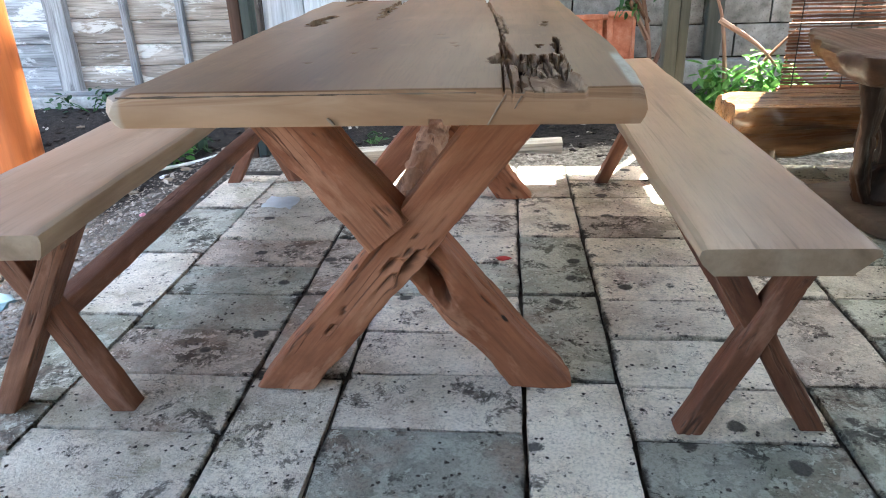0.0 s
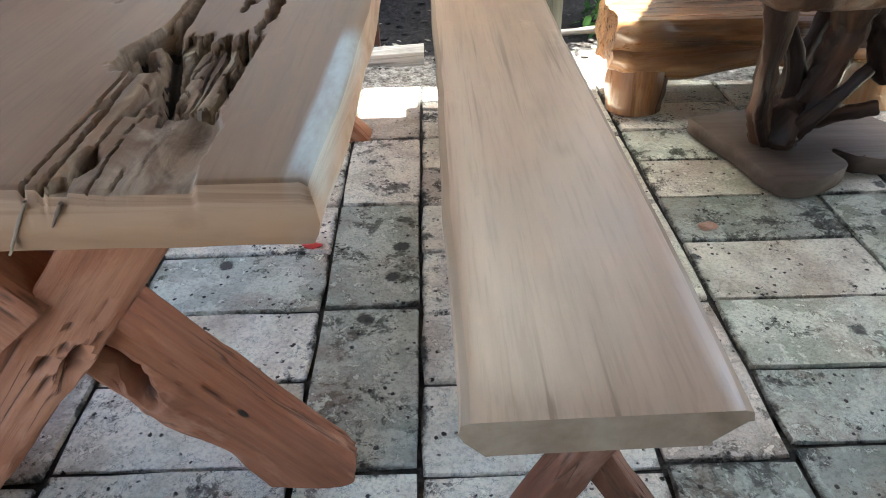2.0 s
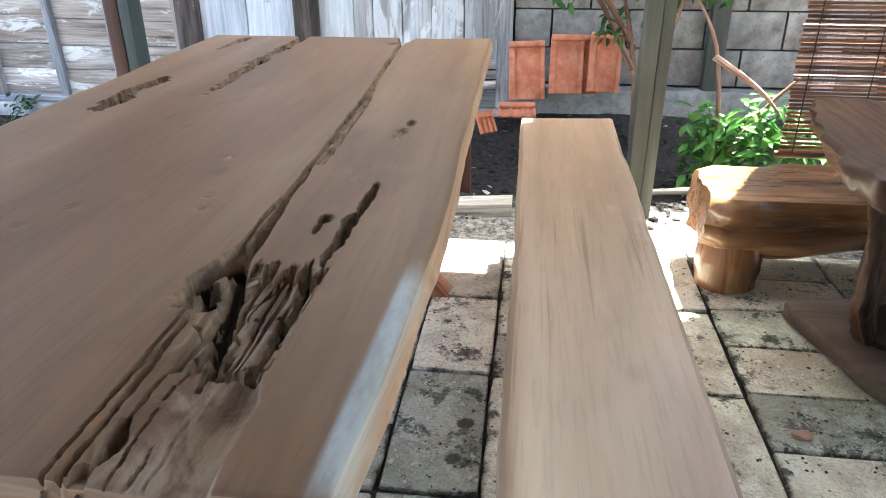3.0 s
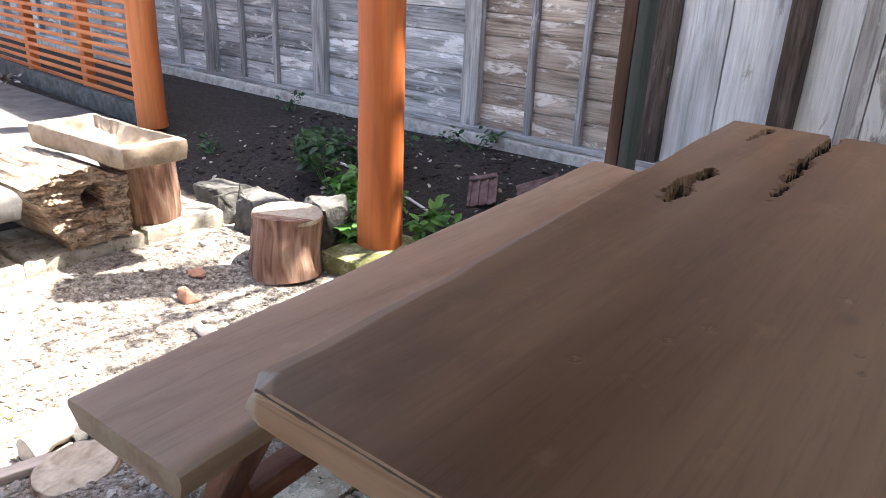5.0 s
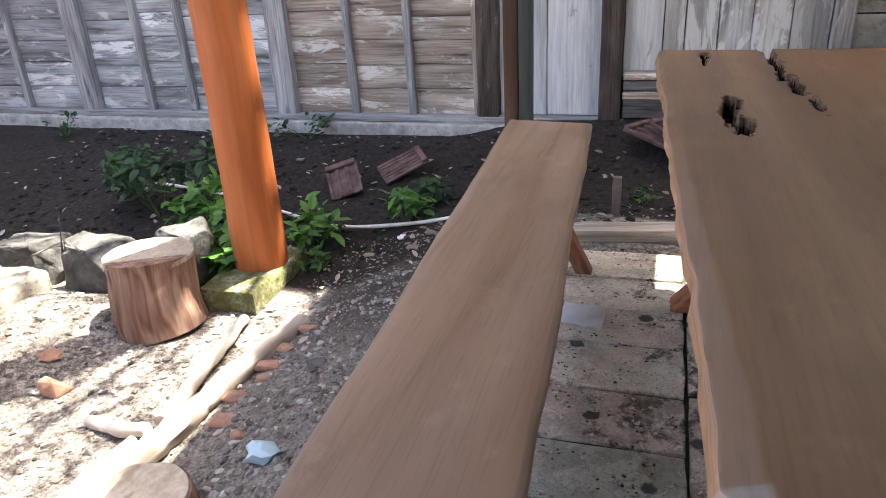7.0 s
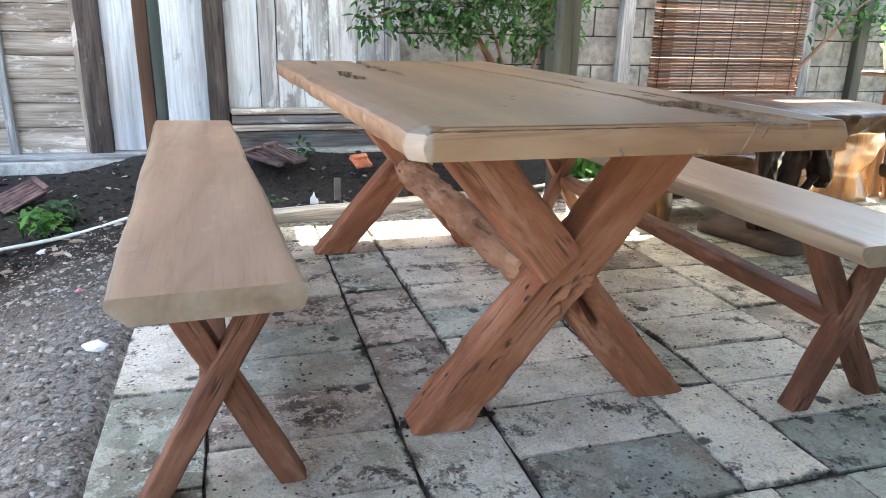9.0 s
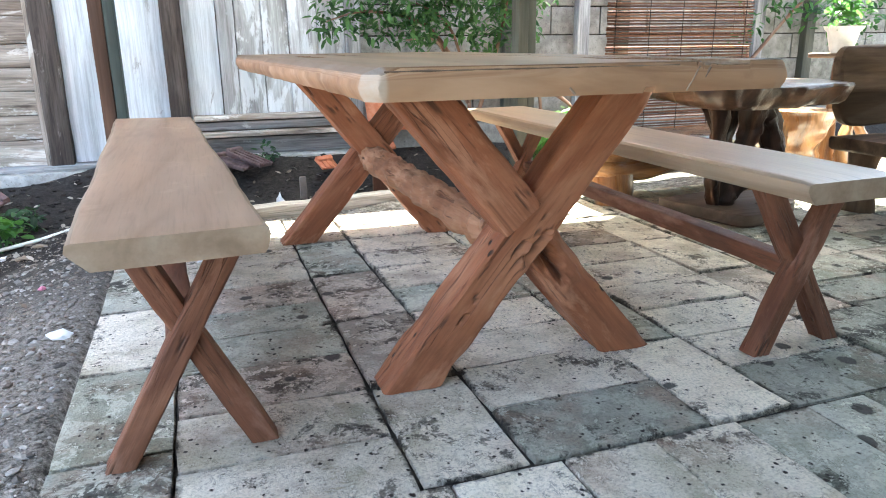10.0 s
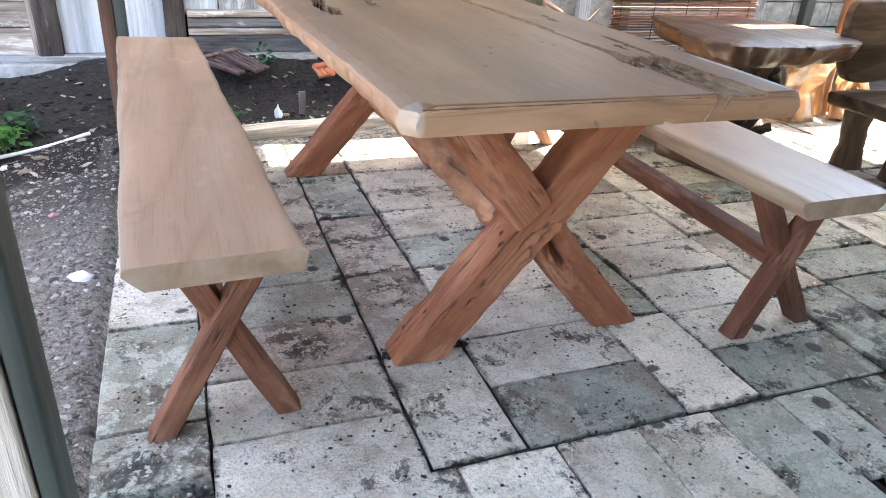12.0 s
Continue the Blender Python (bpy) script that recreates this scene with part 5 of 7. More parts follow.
def bench(label, corners, z1, feet, heads, ynear, yfar, shift, seed, ce, cw, stretch_z, m):
    b = thing("bench", label, "bench", ((corners[0][0] + corners[1][0]) / 2, 1.05, 0), group="plank benches beside the table")
    plank_seat(b, [(x, y, 0) for x, y in corners], z1, 0.053, seed, ce, cw, m)
    top = z1 - 0.05
    for y, dx in ((ynear, 0), (yfar, shift)):
        leg(b, feet[0] + dx, heads[1] + dx, y, 0.050, 0.058, top, M_LEG_B, seed + y, 0.003)
        leg(b, feet[1] + dx, heads[0] + dx, y + 0.022, 0.050, 0.056, top, M_LEG_B, seed + y + 5, 0.003)
    xm = (feet[0] + feet[1]) / 2
    bm = bmesh.new()
    beam(bm, (xm, ynear + 0.02, stretch_z), (xm + shift, yfar, stretch_z + 0.01), 0.05, 0.062, (1, 0, 0), segs=20, r=0.006, amp=0.003, seed=seed + 9)
    part("stretcher", bm, M_LEG_B, b)
    return b


bench("long plank bench on dark crossed legs at the paving edge", [(-0.933, -0.005), (-0.612, 0.008), (-0.729, 2.085), (-1.042, 2.118)], 0.507, (-0.924, -0.644), (-0.868, -0.668), 0.17, 1.90, -0.085, 1, 0.012, 0.034, 0.225, M_SEAT_W)
bench("long plank bench with a wavy edge on dark crossed legs", [(0.560, -0.002), (0.862, 0.004), (0.866, 2.135), (0.548, 2.098)], 0.490, (0.628, 0.888), (0.628, 0.828), 0.165, 1.88, 0.02, 2, 0.042, 0.028, 0.215, M_SEAT_E)

# ---------------- root table, log bench and stools ----------------
rt = thing("root_table", "low table with dark varnished live-edge top on twisted root legs", "table", (1.6, 1.45, 0))
bm = bmesh.new()
TOPLINE = smooth_poly([(1.44, 1.95), (1.38, 1.70), (1.345, 1.45), (1.325, 1.28), (1.37, 1.19), (1.50, 1.175), (1.62, 1.195), (1.75, 1.17), (1.95, 1.20), (2.10, 1.28), (2.17, 1.42), (2.19, 1.6), (2.16, 1.85), (2.0, 1.98), (1.75, 1.95), (1.58, 2.0)], 6)
slab(bm, TOPLINE, 0.515, 0.612, r=0.016, amp=0.030, freq=14, seed=5, under=0.035, dz=0.012)
part("tabletop", bm, M_DARKVARNISH, rt, "glossy dark live-edge slab")
for k, (pts, rr) in enumerate((
    ([(1.575, 1.45, 0.05), (1.58, 1.45, 0.10), (1.60, 1.45, 0.16), (1.62, 1.45, 0.20)], [0.06, 0.066, 0.060, 0.03]),
    ([(1.55, 1.44, 0.06), (1.50, 1.42, 0.16), (1.48, 1.395, 0.27), (1.465, 1.375, 0.40), (1.43, 1.34, 0.555)], [0.030, 0.034, 0.028, 0.027, 0.05]),
    ([(1.595, 1.47, 0.13), (1.60, 1.48, 0.26), (1.565, 1.51, 0.40), (1.53, 1.55, 0.555)], [0.046, 0.034, 0.022, 0.04]),
    ([(1.62, 1.45, 0.13), (1.675, 1.44, 0.28), (1.695, 1.42, 0.41), (1.68, 1.40, 0.555)], [0.050, 0.042, 0.045, 0.08]),
    ([(1.60, 1.41, 0.10), (1.655, 1.37, 0.20), (1.71, 1.35, 0.285), (1.74, 1.35, 0.32)], [0.026, 0.022, 0.020, 0.016]),
    ([(1.63, 1.43, 0.13), (1.71, 1.40, 0.165), (1.78, 1.39, 0.185), (1.815, 1.39, 0.19)], [0.024, 0.021, 0.022, 0.020]),
    ([(1.70, 1.43, 0.555), (1.79, 1.42, 0.44), (1.83, 1.42, 0.33), (1.855, 1.42, 0.255)], [0.06, 0.050, 0.052, 0.034]),
    ([(1.61, 1.52, 0.06), (1.66, 1.58, 0.22), (1.75, 1.64, 0.38), (1.80, 1.66, 0.555)], [0.04, 0.034, 0.032, 0.055]),
    ([(1.79, 1.46, 0.46), (1.90, 1.52, 0.40), (1.96, 1.58, 0.28)], [0.030, 0.022, 0.012]),
)):
    bm = bmesh.new()
    sweep(bm, pts, rr, sides=26, amp=0.34, freq=15, seed=k, per=10, flute=0.13)
    part("root_leg", bm, M_ROOT, rt, angle=28)
bm = bmesh.new()
BASELINE = smooth_poly([(1.385, 1.63), (1.433, 1.66), (1.57, 1.69), (1.72, 1.70), (1.90, 1.68), (2.00, 1.55), (1.98, 1.40), (1.88, 1.325), (1.80, 1.335), (1.765, 1.395), (1.725, 1.378), (1.735, 1.300), (1.64, 1.225), (1.533, 1.200), (1.483, 1.26), (1.445, 1.42)], 5)
slab(bm, BASELINE, 0.004, 0.062, r=0.008, amp=0.004, seed=8, axis="x")
part("base", bm, M_BASE, rt, "dull brown plank base")

lb = thing("log_bench", "varnished log bench with carved feet in sunlight", "bench", (1.6, 1.96, 0))
bm = bmesh.new()
L, n = [], 44
GR = []
for i in range(n + 1):
    x = 1.155 + 1.1 * i / n
    loop, gs = [], []
    taper = 1.0 - 0.16 * ease(3, 0, min(i, n - i))
    for a, b in densify(rounded(0.38, 0.24, 0.085, 4), 0.018):
        a, b = a * taper, b * taper
        q = Vector((x, 1.965 + a - (0.02 * math.sin(9 * b) if a < 0 else 0), 0.235 + b + (0.03 * ease(1.155, 1.9, x) if b < 0 else 0)))
        k = nz((q.x * 3, q.y * 9, q.z * 9), 1.0, 3) + 0.6 * nz((q.x * 9, q.y * 26, q.z * 26), 1.0, 4) + 0.8 * nz((q.x * 5, 0, q.z * 14), 1.0, 7)
        q += Vector((0, a, b)).normalized() * (0.026 * k - 0.03 * ease(0.05, 0.0, abs(b + 0.01 * math.sin(5 * x))) * (a < 0))
        if i in (0, n):
            q.x += 0.02 * nz(q, 12, 6)
        if b > 0.07:
            q.z = min(q.z, 0.338 + 0.003 * k)
        loop.append(q)
        gs.append((x, a, b))
    L.append(loop)
    GR.append(gs)
rings(bm, L, GR)
part("seat_log", bm, M_VARNISH, lb)
for x in (1.265, 2.1):
    bm = bmesh.new()
    sweep(bm, [(x, 1.865, 0.004), (x, 1.87, 0.07), (x + 0.01, 1.90, 0.18)], [0.095, 0.10, 0.11], sides=14, amp=0.16, freq=9, seed=x)
    part("foot", bm, M_VARNISH, lb)


def stool(x, y, r, h, seed, label):
    s = thing("stool", label, "stool", (x, y, 0), group="varnished root stools")
    bm = bmesh.new()
    sweep(bm, [(x, y, 0.0), (x, y, h * 0.4), (x, y, h * 0.75), (x, y, h)], [r * 0.75, r * 0.62, r * 0.9, r * 1.0], sides=16, amp=0.22, freq=8, seed=seed, per=6)
    for v in bm.verts:
        v.co.z = min(max(v.co.z, 0.0), h + 0.004 * nz(v.co, 20))
    part("body", bm, M_VARNISH, s)
    return s


stool(2.68, 2.12, 0.20, 0.40, 3, "amber varnished root stool standing in sunlight")

rb = thing("root_carving", "small varnished root piece with open twisted branches", "root carving", (3.0, 2.05, 0))
for k, (pts, rr) in enumerate((
    ([(2.95, 2.0, 0.02), (2.93, 2.02, 0.16), (3.0, 2.05, 0.30), (3.04, 2.05, 0.40)], [0.06, 0.04, 0.035, 0.05]),
    ([(3.08, 2.0, 0.02), (3.14, 2.02, 0.15), (3.08, 2.04, 0.27), (3.03, 2.05, 0.36)], [0.06, 0.035, 0.03, 0.03]),
    ([(3.0, 2.1, 0.02), (3.03, 2.08, 0.14), (3.12, 2.06, 0.22)], [0.05, 0.04, 0.03]),
    ([(2.93, 2.02, 0.14), (3.02, 2.0, 0.13), (3.13, 2.02, 0.16)], [0.03, 0.028, 0.028]),
)):
    bm = bmesh.new()
    sweep(bm, pts, rr, sides=10, amp=0.35, freq=16, seed=k, per=5)
    part("branch", bm, M_VARNISH, rb)

ch = thing("wooden_settee", "brown wooden settee with a broad rounded slab back and stump legs", "settee", (2.5, 1.35, 0))
bm = bmesh.new()
BACK = smooth_poly([(2.10, 0.74), (2.085, 0.58), (2.11, 0.44), (2.20, 0.40), (2.5, 0.405), (2.9, 0.40), (3.2, 0.41), (3.3, 0.5), (3.31, 0.66), (3.26, 0.77), (2.9, 0.775), (2.5, 0.77), (2.2, 0.77)], 5)
slab(bm, BACK, -0.03, 0.03, r=0.012, amp=0.006, seed=2, axis="x")
for v in bm.verts:
    x, z, y = v.co.x, v.co.y, v.co.z
    v.co = Vector((x + 0.06, 1.38 + y + 0.12 * (z - 0.4), z))
part("backrest", bm, M_SETTEE, ch, "broad brown slab with rounded corners")
bm = bmesh.new()
slab(bm, densify([(2.15, 1.00), (3.35, 1.00), (3.35, 1.40), (2.15, 1.40)], 0.05), 0.29, 0.355, r=0.012, amp=0.006, seed=4, axis="x")
part("seat", bm, M_SETTEE, ch)
for k, (x, y) in enumerate(((2.28, 1.30), (2.33, 1.06), (3.2, 1.3), (3.2, 1.06))):
    bm = bmesh.new()
    sweep(bm, [(x, y, 0.0), (x, y, 0.10), (x - 0.01, y, 0.2), (x, y, 0.32)], [0.075, 0.06, 0.058, 0.085], sides=14, amp=0.16, freq=10, seed=k)
    part("leg", bm, M_SETTEE, ch)

# ---------------- bamboo blind ----------------
blind = thing("bamboo_blind", "brown bamboo roll blind hanging beside the post", "blind", (2.08, 2.5, 2.2))
bm = bmesh.new()
sweep(bm, [(-0.5, 0, 0), (0.5, 0, 0)], [0.0062, 0.0062], sides=6, amp=0.1, freq=3)
for v in bm.verts:
    v.co.x *= 1.03
me_slat = bpy.data.meshes.new("slat")
bm.to_mesh(me_slat)
bm.free()
finish(me_slat, M_SLAT)
rng_b = random.Random(4)
zb = 0.285
while zb < 2.2:
    o = new("slat", me_slat)
    o.parent = blind
    o.matrix_parent_inverse = Matrix.Translation(-Vector(blind.location))
    o.location = (2.085 + rng_b.gauss(0, 0.004), 2.5 + rng_b.gauss(0, 0.002), zb)
    o.rotation_euler = (rng_b.uniform(0, 6), rng_b.gauss(0, 0.0025), 0)
    o.scale = (1, rng_b.uniform(0.8, 1.1), rng_b.uniform(0.8, 1.15))
    zb += rng_b.choice((0.0150, 0.0155, 0.0165, 0.019))
for x in (1.62, 1.85, 2.08, 2.31, 2.54):
    bm = bmesh.new()
    sweep(bm, [(x, 2.492, 0.26), (x, 2.492, 2.24)], [0.0025, 0.0025], sides=5, amp=0)
    part("cord", bm, M_CORD, blind)
bm = bmesh.new()
sweep(bm, [(1.555, 2.5, 0.268), (2.615, 2.5, 0.268)], [0.013, 0.013], sides=8, amp=0.05)
part("bottom_rod", bm, M_SLAT, blind)
bm = bmesh.new()
board(bm, 1.54, 2.63, 2.485, 2.515, 2.2, 2.242, amp=0.001)
part("head_rail", bm, M_SLAT, blind)

# ---------------- plant stand and pot ----------------
ps = thing("plant_stand", "tall slim wooden plant stand with a small round top", "plant stand", (2.93, 2.12, 0))
bm = bmesh.new()
sweep(bm, [(2.93, 2.12, 0.004), (2.92, 2.12, 0.35), (2.94, 2.12, 0.70)], [0.05, 0.032, 0.04], sides=10, amp=0.2, freq=9)
part("stem", bm, M_VARNISH, ps)
bm = bmesh.new()
slab(bm, [(2.89 + 0.16 * math.cos(a * math.pi / 12), 2.12 + 0.13 * math.sin(a * math.pi / 12)) for a in range(24)], 0.695, 0.722, r=0.006, amp=0.006)
part("stand_top", bm, M_BASE, ps)
pot = thing("flower_pot", "white plastic flower pot with a scalloped rim on the stand", "pot", (2.93, 2.12, 0.722))
bm = bmesh.new()
lay_ = bm.verts.layers.float_vector.new("grain")
loops = []
for r, z, sc in ((0.055, 0.722, 0), (0.064, 0.74, 0), (0.078, 0.80, 0), (0.086, 0.838, 0), (0.100, 0.856, 0.006), (0.103, 0.872, 0.010), (0.093, 0.868, 0.008), (0.082, 0.848, 0), (0.078, 0.83, 0)):
    loops.append([Vector((2.93 + (r + sc * math.cos(12 * a)) * math.cos(a), 2.12 + (r + sc * math.cos(12 * a)) * math.sin(a), z)) for a in (2 * math.pi * k / 48 for k in range(48))])
rings(bm, loops, [[tuple(p) for p in l] for l in loops])
part("pot_body", bm, M_POT, pot)
pv, pf = leaves(110, [(2.93, 2.12, 0.93, 0.10), (2.96, 2.12, 1.02, 0.11), (2.90, 2.1, 0.98, 0.09)], 0.085, np.random.default_rng(3), 0.2, 0.8)
tagged(raw("potted_plant", pv, pf, M_LEAF_L), "small fresh green plant growing in the white pot", "plant")

# ---------------- orange posts and slatted fence ----------------
def plinth(x0, x1, y0, y1, z1, seed):
    bm = bmesh.new()
    slab(bm, densify([(x0, y0), (x1, y0), (x1, y1), (x0, y1)], 0.03), -0.42, z1, r=0.02, amp=0.012, freq=10, seed=seed, dz=0.006)
    return tagged(part("plinth", bm, M_MOSS, None), "mossy concrete plinth under an orange post", "plinth", group="mossy plinths")


def orange_post(x, y, z0, r, seed, label):
    bm = bmesh.new()
    sweep(bm, [(x, y, z0), (x + 0.005, y, 0.5), (x - 0.01, y + 0.01, 1.4), (x, y, 3.0)], [r * 1.04, r * 0.98, r, r * 0.95], sides=22, amp=0.045, freq=4, seed=seed, per=10)
    return tagged(part("orange_post", bm, M_ORANGE, None), label, "post", group="orange log posts")


plinth(-2.33, -2.06, 1.80, 2.29, -0.165, 1)
orange_post(-2.19, 2.10, -0.170, 0.115, 1, "orange stained log post on a mossy plinth")
orange_post(-2.37, 0.0, -0.30, 0.112, 2, "orange stained log post standing in the gravel")
orange_post(-5.25, 2.62, -0.15, 0.115, 3, "orange stained log post at the slatted fence")

fence = thing("slat_fence", "orange stained fence of thin horizontal slats", "fence", (-7.3, 2.75, 0))
for k, (x, y) in enumerate(((-6.6, 2.80), (-7.9, 2.86), (-9.2, 2.9), (-9.25, 1.3), (-9.3, -0.4), (-9.3, -2.0))):
    bm = bmesh.new()
    board(bm, x - 0.045, x + 0.045, y - 0.045, y + 0.045, -0.13, 1.75, amp=0.003, seed=k, along="z", segs=8)
    part("fence_post", bm, M_ORANGE, fence)
for k in range(22):
    z = 0.02 + 0.078 * k
    bm = bmesh.new()
    beam(bm, (-5.32, 2.66, z), (-9.2, 2.88, z), 0.035, 0.018, (0, 1, 0), segs=8, r=0.004, amp=0.002, seed=k)
    part("fence_slat", bm, M_ORANGE, fence)
    bm = bmesh.new()
    beam(bm, (-9.22, 2.86, z), (-9.28, -2.2, z), 0.035, 0.018, (1, 0, 0), segs=8, r=0.004, amp=0.002, seed=k + 40)
    part("fence_slat", bm, M_ORANGE, fence)
bm = bmesh.new()
slab(bm, densify([(-9.3, 2.93), (-5.3, 2.70), (-5.3, 2.62), (-9.3, 2.84)], 0.3), -0.3, -0.02, r=0.01, amp=0.004)
tagged(part("fence_kerb", bm, M_ROCK, None), "dark kerb under the slatted fence", "kerb", kind="structure")


# ---------------- stone basins, driftwood, rocks ----------------
def basin(name, corners, z0, z1, wall_w, depth, m, label, seed, bowed):
    """A carved stone trough: corners run round the rim."""
    b = thing(name, label, "basin", (sum(c[0] for c in corners) / 4, sum(c[1] for c in corners) / 4, z0), group="carved stone basins")
    P = densify(corners, 0.04)
    c = Vector((sum(p[0] for p in P) / len(P), sum(p[1] for p in P) / len(P), 0))
    loops = []
    for k, (ins, z) in enumerate(((0.05, z0), (0.012, z0 + 0.02), (0.0, z1 - 0.03), (0.006, z1 - 0.006), (0.02, z1), (wall_w - 0.01, z1), (wall_w, z1 - 0.012), (wall_w + 0.035, z1 - depth * 0.8), (wall_w + 0.09, z1 - depth))):
        loop = []
        for x, y in P:
            d = Vector((x, y, 0)) - c
            q = c + d * max(0.02, (1 - ins / max(0.12, min(d.length, 0.33))))
            q.z = z + 0.006 * nz((x, y, z), 9, seed)
            q += d.normalized() * 0.007 * nz((x, y, z), 14, seed + 1)
            if k in (6, 7) and bowed:
                q -= d.normalized() * 0.008 * math.cos(60 * (x + y))
            loop.append(q)
        loops.append(loop)
    bm = bmesh.new()
    rings(bm, loops, [[tuple(p) for p in l] for l in loops])
    part("basin_body", bm, m, b)
    return b


basin("stone_basin", [(-2.77, 1.40), (-2.79, 1.09), (-3.57, 1.02), (-3.60, 1.36)], 0.275, 0.39, 0.055, 0.07, M_STONE, "carved pale stone basin resting on a wooden stump", 1, True)
bs = thing("stump_stand", "short brown wooden stump carrying a stone basin", "stump", (-3.2, 1.28, -0.125))
bm = bmesh.new()
sweep(bm, [(-3.27, 1.43, -0.128), (-3.26, 1.41, 0.08), (-3.24, 1.38, 0.280)], [0.165, 0.178, 0.185], sides=18, amp=0.08, freq=5, seed=2)
part("stump_body", bm, M_BARK, bs)
basin("stone_basin", [(-2.94, 0.71), (-2.92, 0.25), (-2.98, -0.20), (-3.95, -0.15), (-3.92, 0.73)], 0.10, 0.235, 0.10, 0.06, M_STONE_G, "wide carved grey stone basin on a dark block", 2, False)
bm = bmesh.new()
sweep(bm, [(-3.40, 0.27, -0.130), (-3.40, 0.27, 0.104)], [0.29, 0.31], sides=20, amp=0.06, freq=5, seed=3)
tagged(part("block_stand", bm, M_DARKPOST, None), "dark round block under the grey basin", "block")

dw = thing("driftwood_log", "bleached weathered driftwood trunk with a rotted hollow end", "log", (-3.5, 1.0, -0.125))
DRIFT = densify([(0.70, 0.215), (0.84, 0.262), (1.0, 0.27), (1.165, 0.19), (1.175, 0.03), (1.17, -0.126), (1.02, -0.126), (0.88, -0.126), (0.79, 0.05)], 0.016)


def drift_ring(f, shrink=0.0):
    loop, gs = [], []
    for y, z in DRIFT:
        y, z = 0.98 + (y - 0.98) * (1 - shrink), 0.05 + (z - 0.05) * (1 - shrink)
        rib = 0.018 * nz((y * 26, z * 26, f * 1.5), 1.0, 5) + 0.010 * nz((y * 60, z * 60, f * 3), 1.0, 6)
        d = Vector((0, y - 0.98, z - 0.05)).normalized()
        q = Vector((-3.03 - 1.13 * f + 0.12 * (z - 0.2) * (1 - f) ** 3, y + 0.05 - 0.06 * f, z)) + d * rib * (1 if shrink == 0 else 0)
        wave = z + 0.10 * math.sin(6 * (y - 0.9)) * (y - 0.85)
        layers = nz((0, y * 5, wave * 42), 1.0, 8) + 0.6 * nz((1, y * 16, wave * 95), 1.0, 9) + 0.4 * nz((2, y * 60, z * 60), 1.0, 3)
        if f == 0.0:
            q.x += 0.026 * layers + 0.03 * (1 - shrink) * nz((y * 9, z * 9, 3), 1.0, 2)
            hollow = math.hypot((y - 1.0) / 0.05, (z - 0.12) / 0.055)
            q.x -= 0.22 * ease(1.2, 0.8, hollow + 0.25 * nz((y * 40, z * 40, 0), 1.0))
        q.z = max(q.z, -0.126)
        loop.append(q)
        gs.append((q.x if f else z * 2, y, z))
    return loop, gs


rows = [drift_ring(0.0, 1 - k / 34) for k in range(1, 34)] + [drift_ring(i / 30 if i else 0.0) for i in range(31)]
bm = bmesh.new()
rings(bm, [r[0] for r in rows], [r[1] for r in rows])
part("log_body", bm, M_DRIFT, dw, angle=30)


def hull(name, c, size, seed, m, label, cat, group=""):
    """An angular stone: the hull of a few points, with broken edges."""
    rng = random.Random(seed)
    bm = bmesh.new()
    for k in range(26):
        d = Vector((rng.uniform(-1, 1), rng.uniform(-1, 1), rng.uniform(-1, 1)))
        d = d / max(abs(d.x), abs(d.y), abs(d.z)) * rng.uniform(0.86, 1.0)
        if d.z > 0.2:
            d.x, d.y = d.x * 0.86, d.y * 0.86
        bm.verts.new((c[0] + d.x * size[0], c[1] + d.y * size[1], c[2] + d.z * size[2]))
    res = bmesh.ops.convex_hull(bm, input=bm.verts[:])
    bmesh.ops.delete(bm, geom=list({g for g in res["geom_interior"] + res["geom_unused"] if isinstance(g, bmesh.types.BMVert)}), context="VERTS")
    bmesh.ops.bevel(bm, geom=bm.edges[:], offset=min(size) * 0.10, segments=2, affect="EDGES", profile=0.6)
    bmesh.ops.triangulate(bm, faces=bm.faces[:])
    bmesh.ops.subdivide_edges(bm, edges=bm.edges[:], cuts=2, use_grid_fill=True)
    for v in bm.verts:
        v.co += (v.co - Vector(c)).normalized() * min(size) * (0.13 * nz(v.co, 9, seed) + 0.08 * nz(v.co, 22, seed) + 0.05 * nz(v.co, 50, seed))
    return tagged(part(name, bm, m, None, angle=35), label, cat, group)


for k, (c, s, lab) in enumerate((((-3.36, 1.95, -0.20), (0.22, 0.15, 0.145), "low grey boulder at the edge of the soil"), ((-2.94, 1.93, -0.19), (0.17, 0.13, 0.155), "squat grey boulder behind the stump"), ((-2.56, 2.06, -0.17), (0.15, 0.13, 0.185), "grey boulder beside the mossy plinth"))):
    hull("boulder", c, s, k + 3, M_ROCK, lab, "boulder", "grey boulders")
st = thing("tree_stump", "brown tree stump with a pale sawn top on gravel", "stump", (-2.45, 1.68, -0.27))
bm = bmesh.new()
sweep(bm, [(-2.42, 1.67, -0.29), (-2.44, 1.68, -0.18), (-2.455, 1.71, -0.05), (-2.46, 1.72, 0.015)], [0.184, 0.176, 0.172, 0.176], sides=36, amp=0.05, freq=9, seed=2, per=8)
part("stump_body", bm, M_BARK, st)
bm = bmesh.new()
slab(bm, [(-2.46 + (0.183 + 0.012 * nz((math.cos(a), math.sin(a), 0), 2)) * math.cos(a), 1.72 + (0.170 + 0.012 * nz((math.sin(a), math.cos(a), 0), 2)) * math.sin(a)) for a in (2 * math.pi * k / 40 for k in range(40))], 0.004, 0.024, r=0.004, amp=0.003, axis="z")
part("sawn_top", bm, M_CUT, st, "pale sawn top")

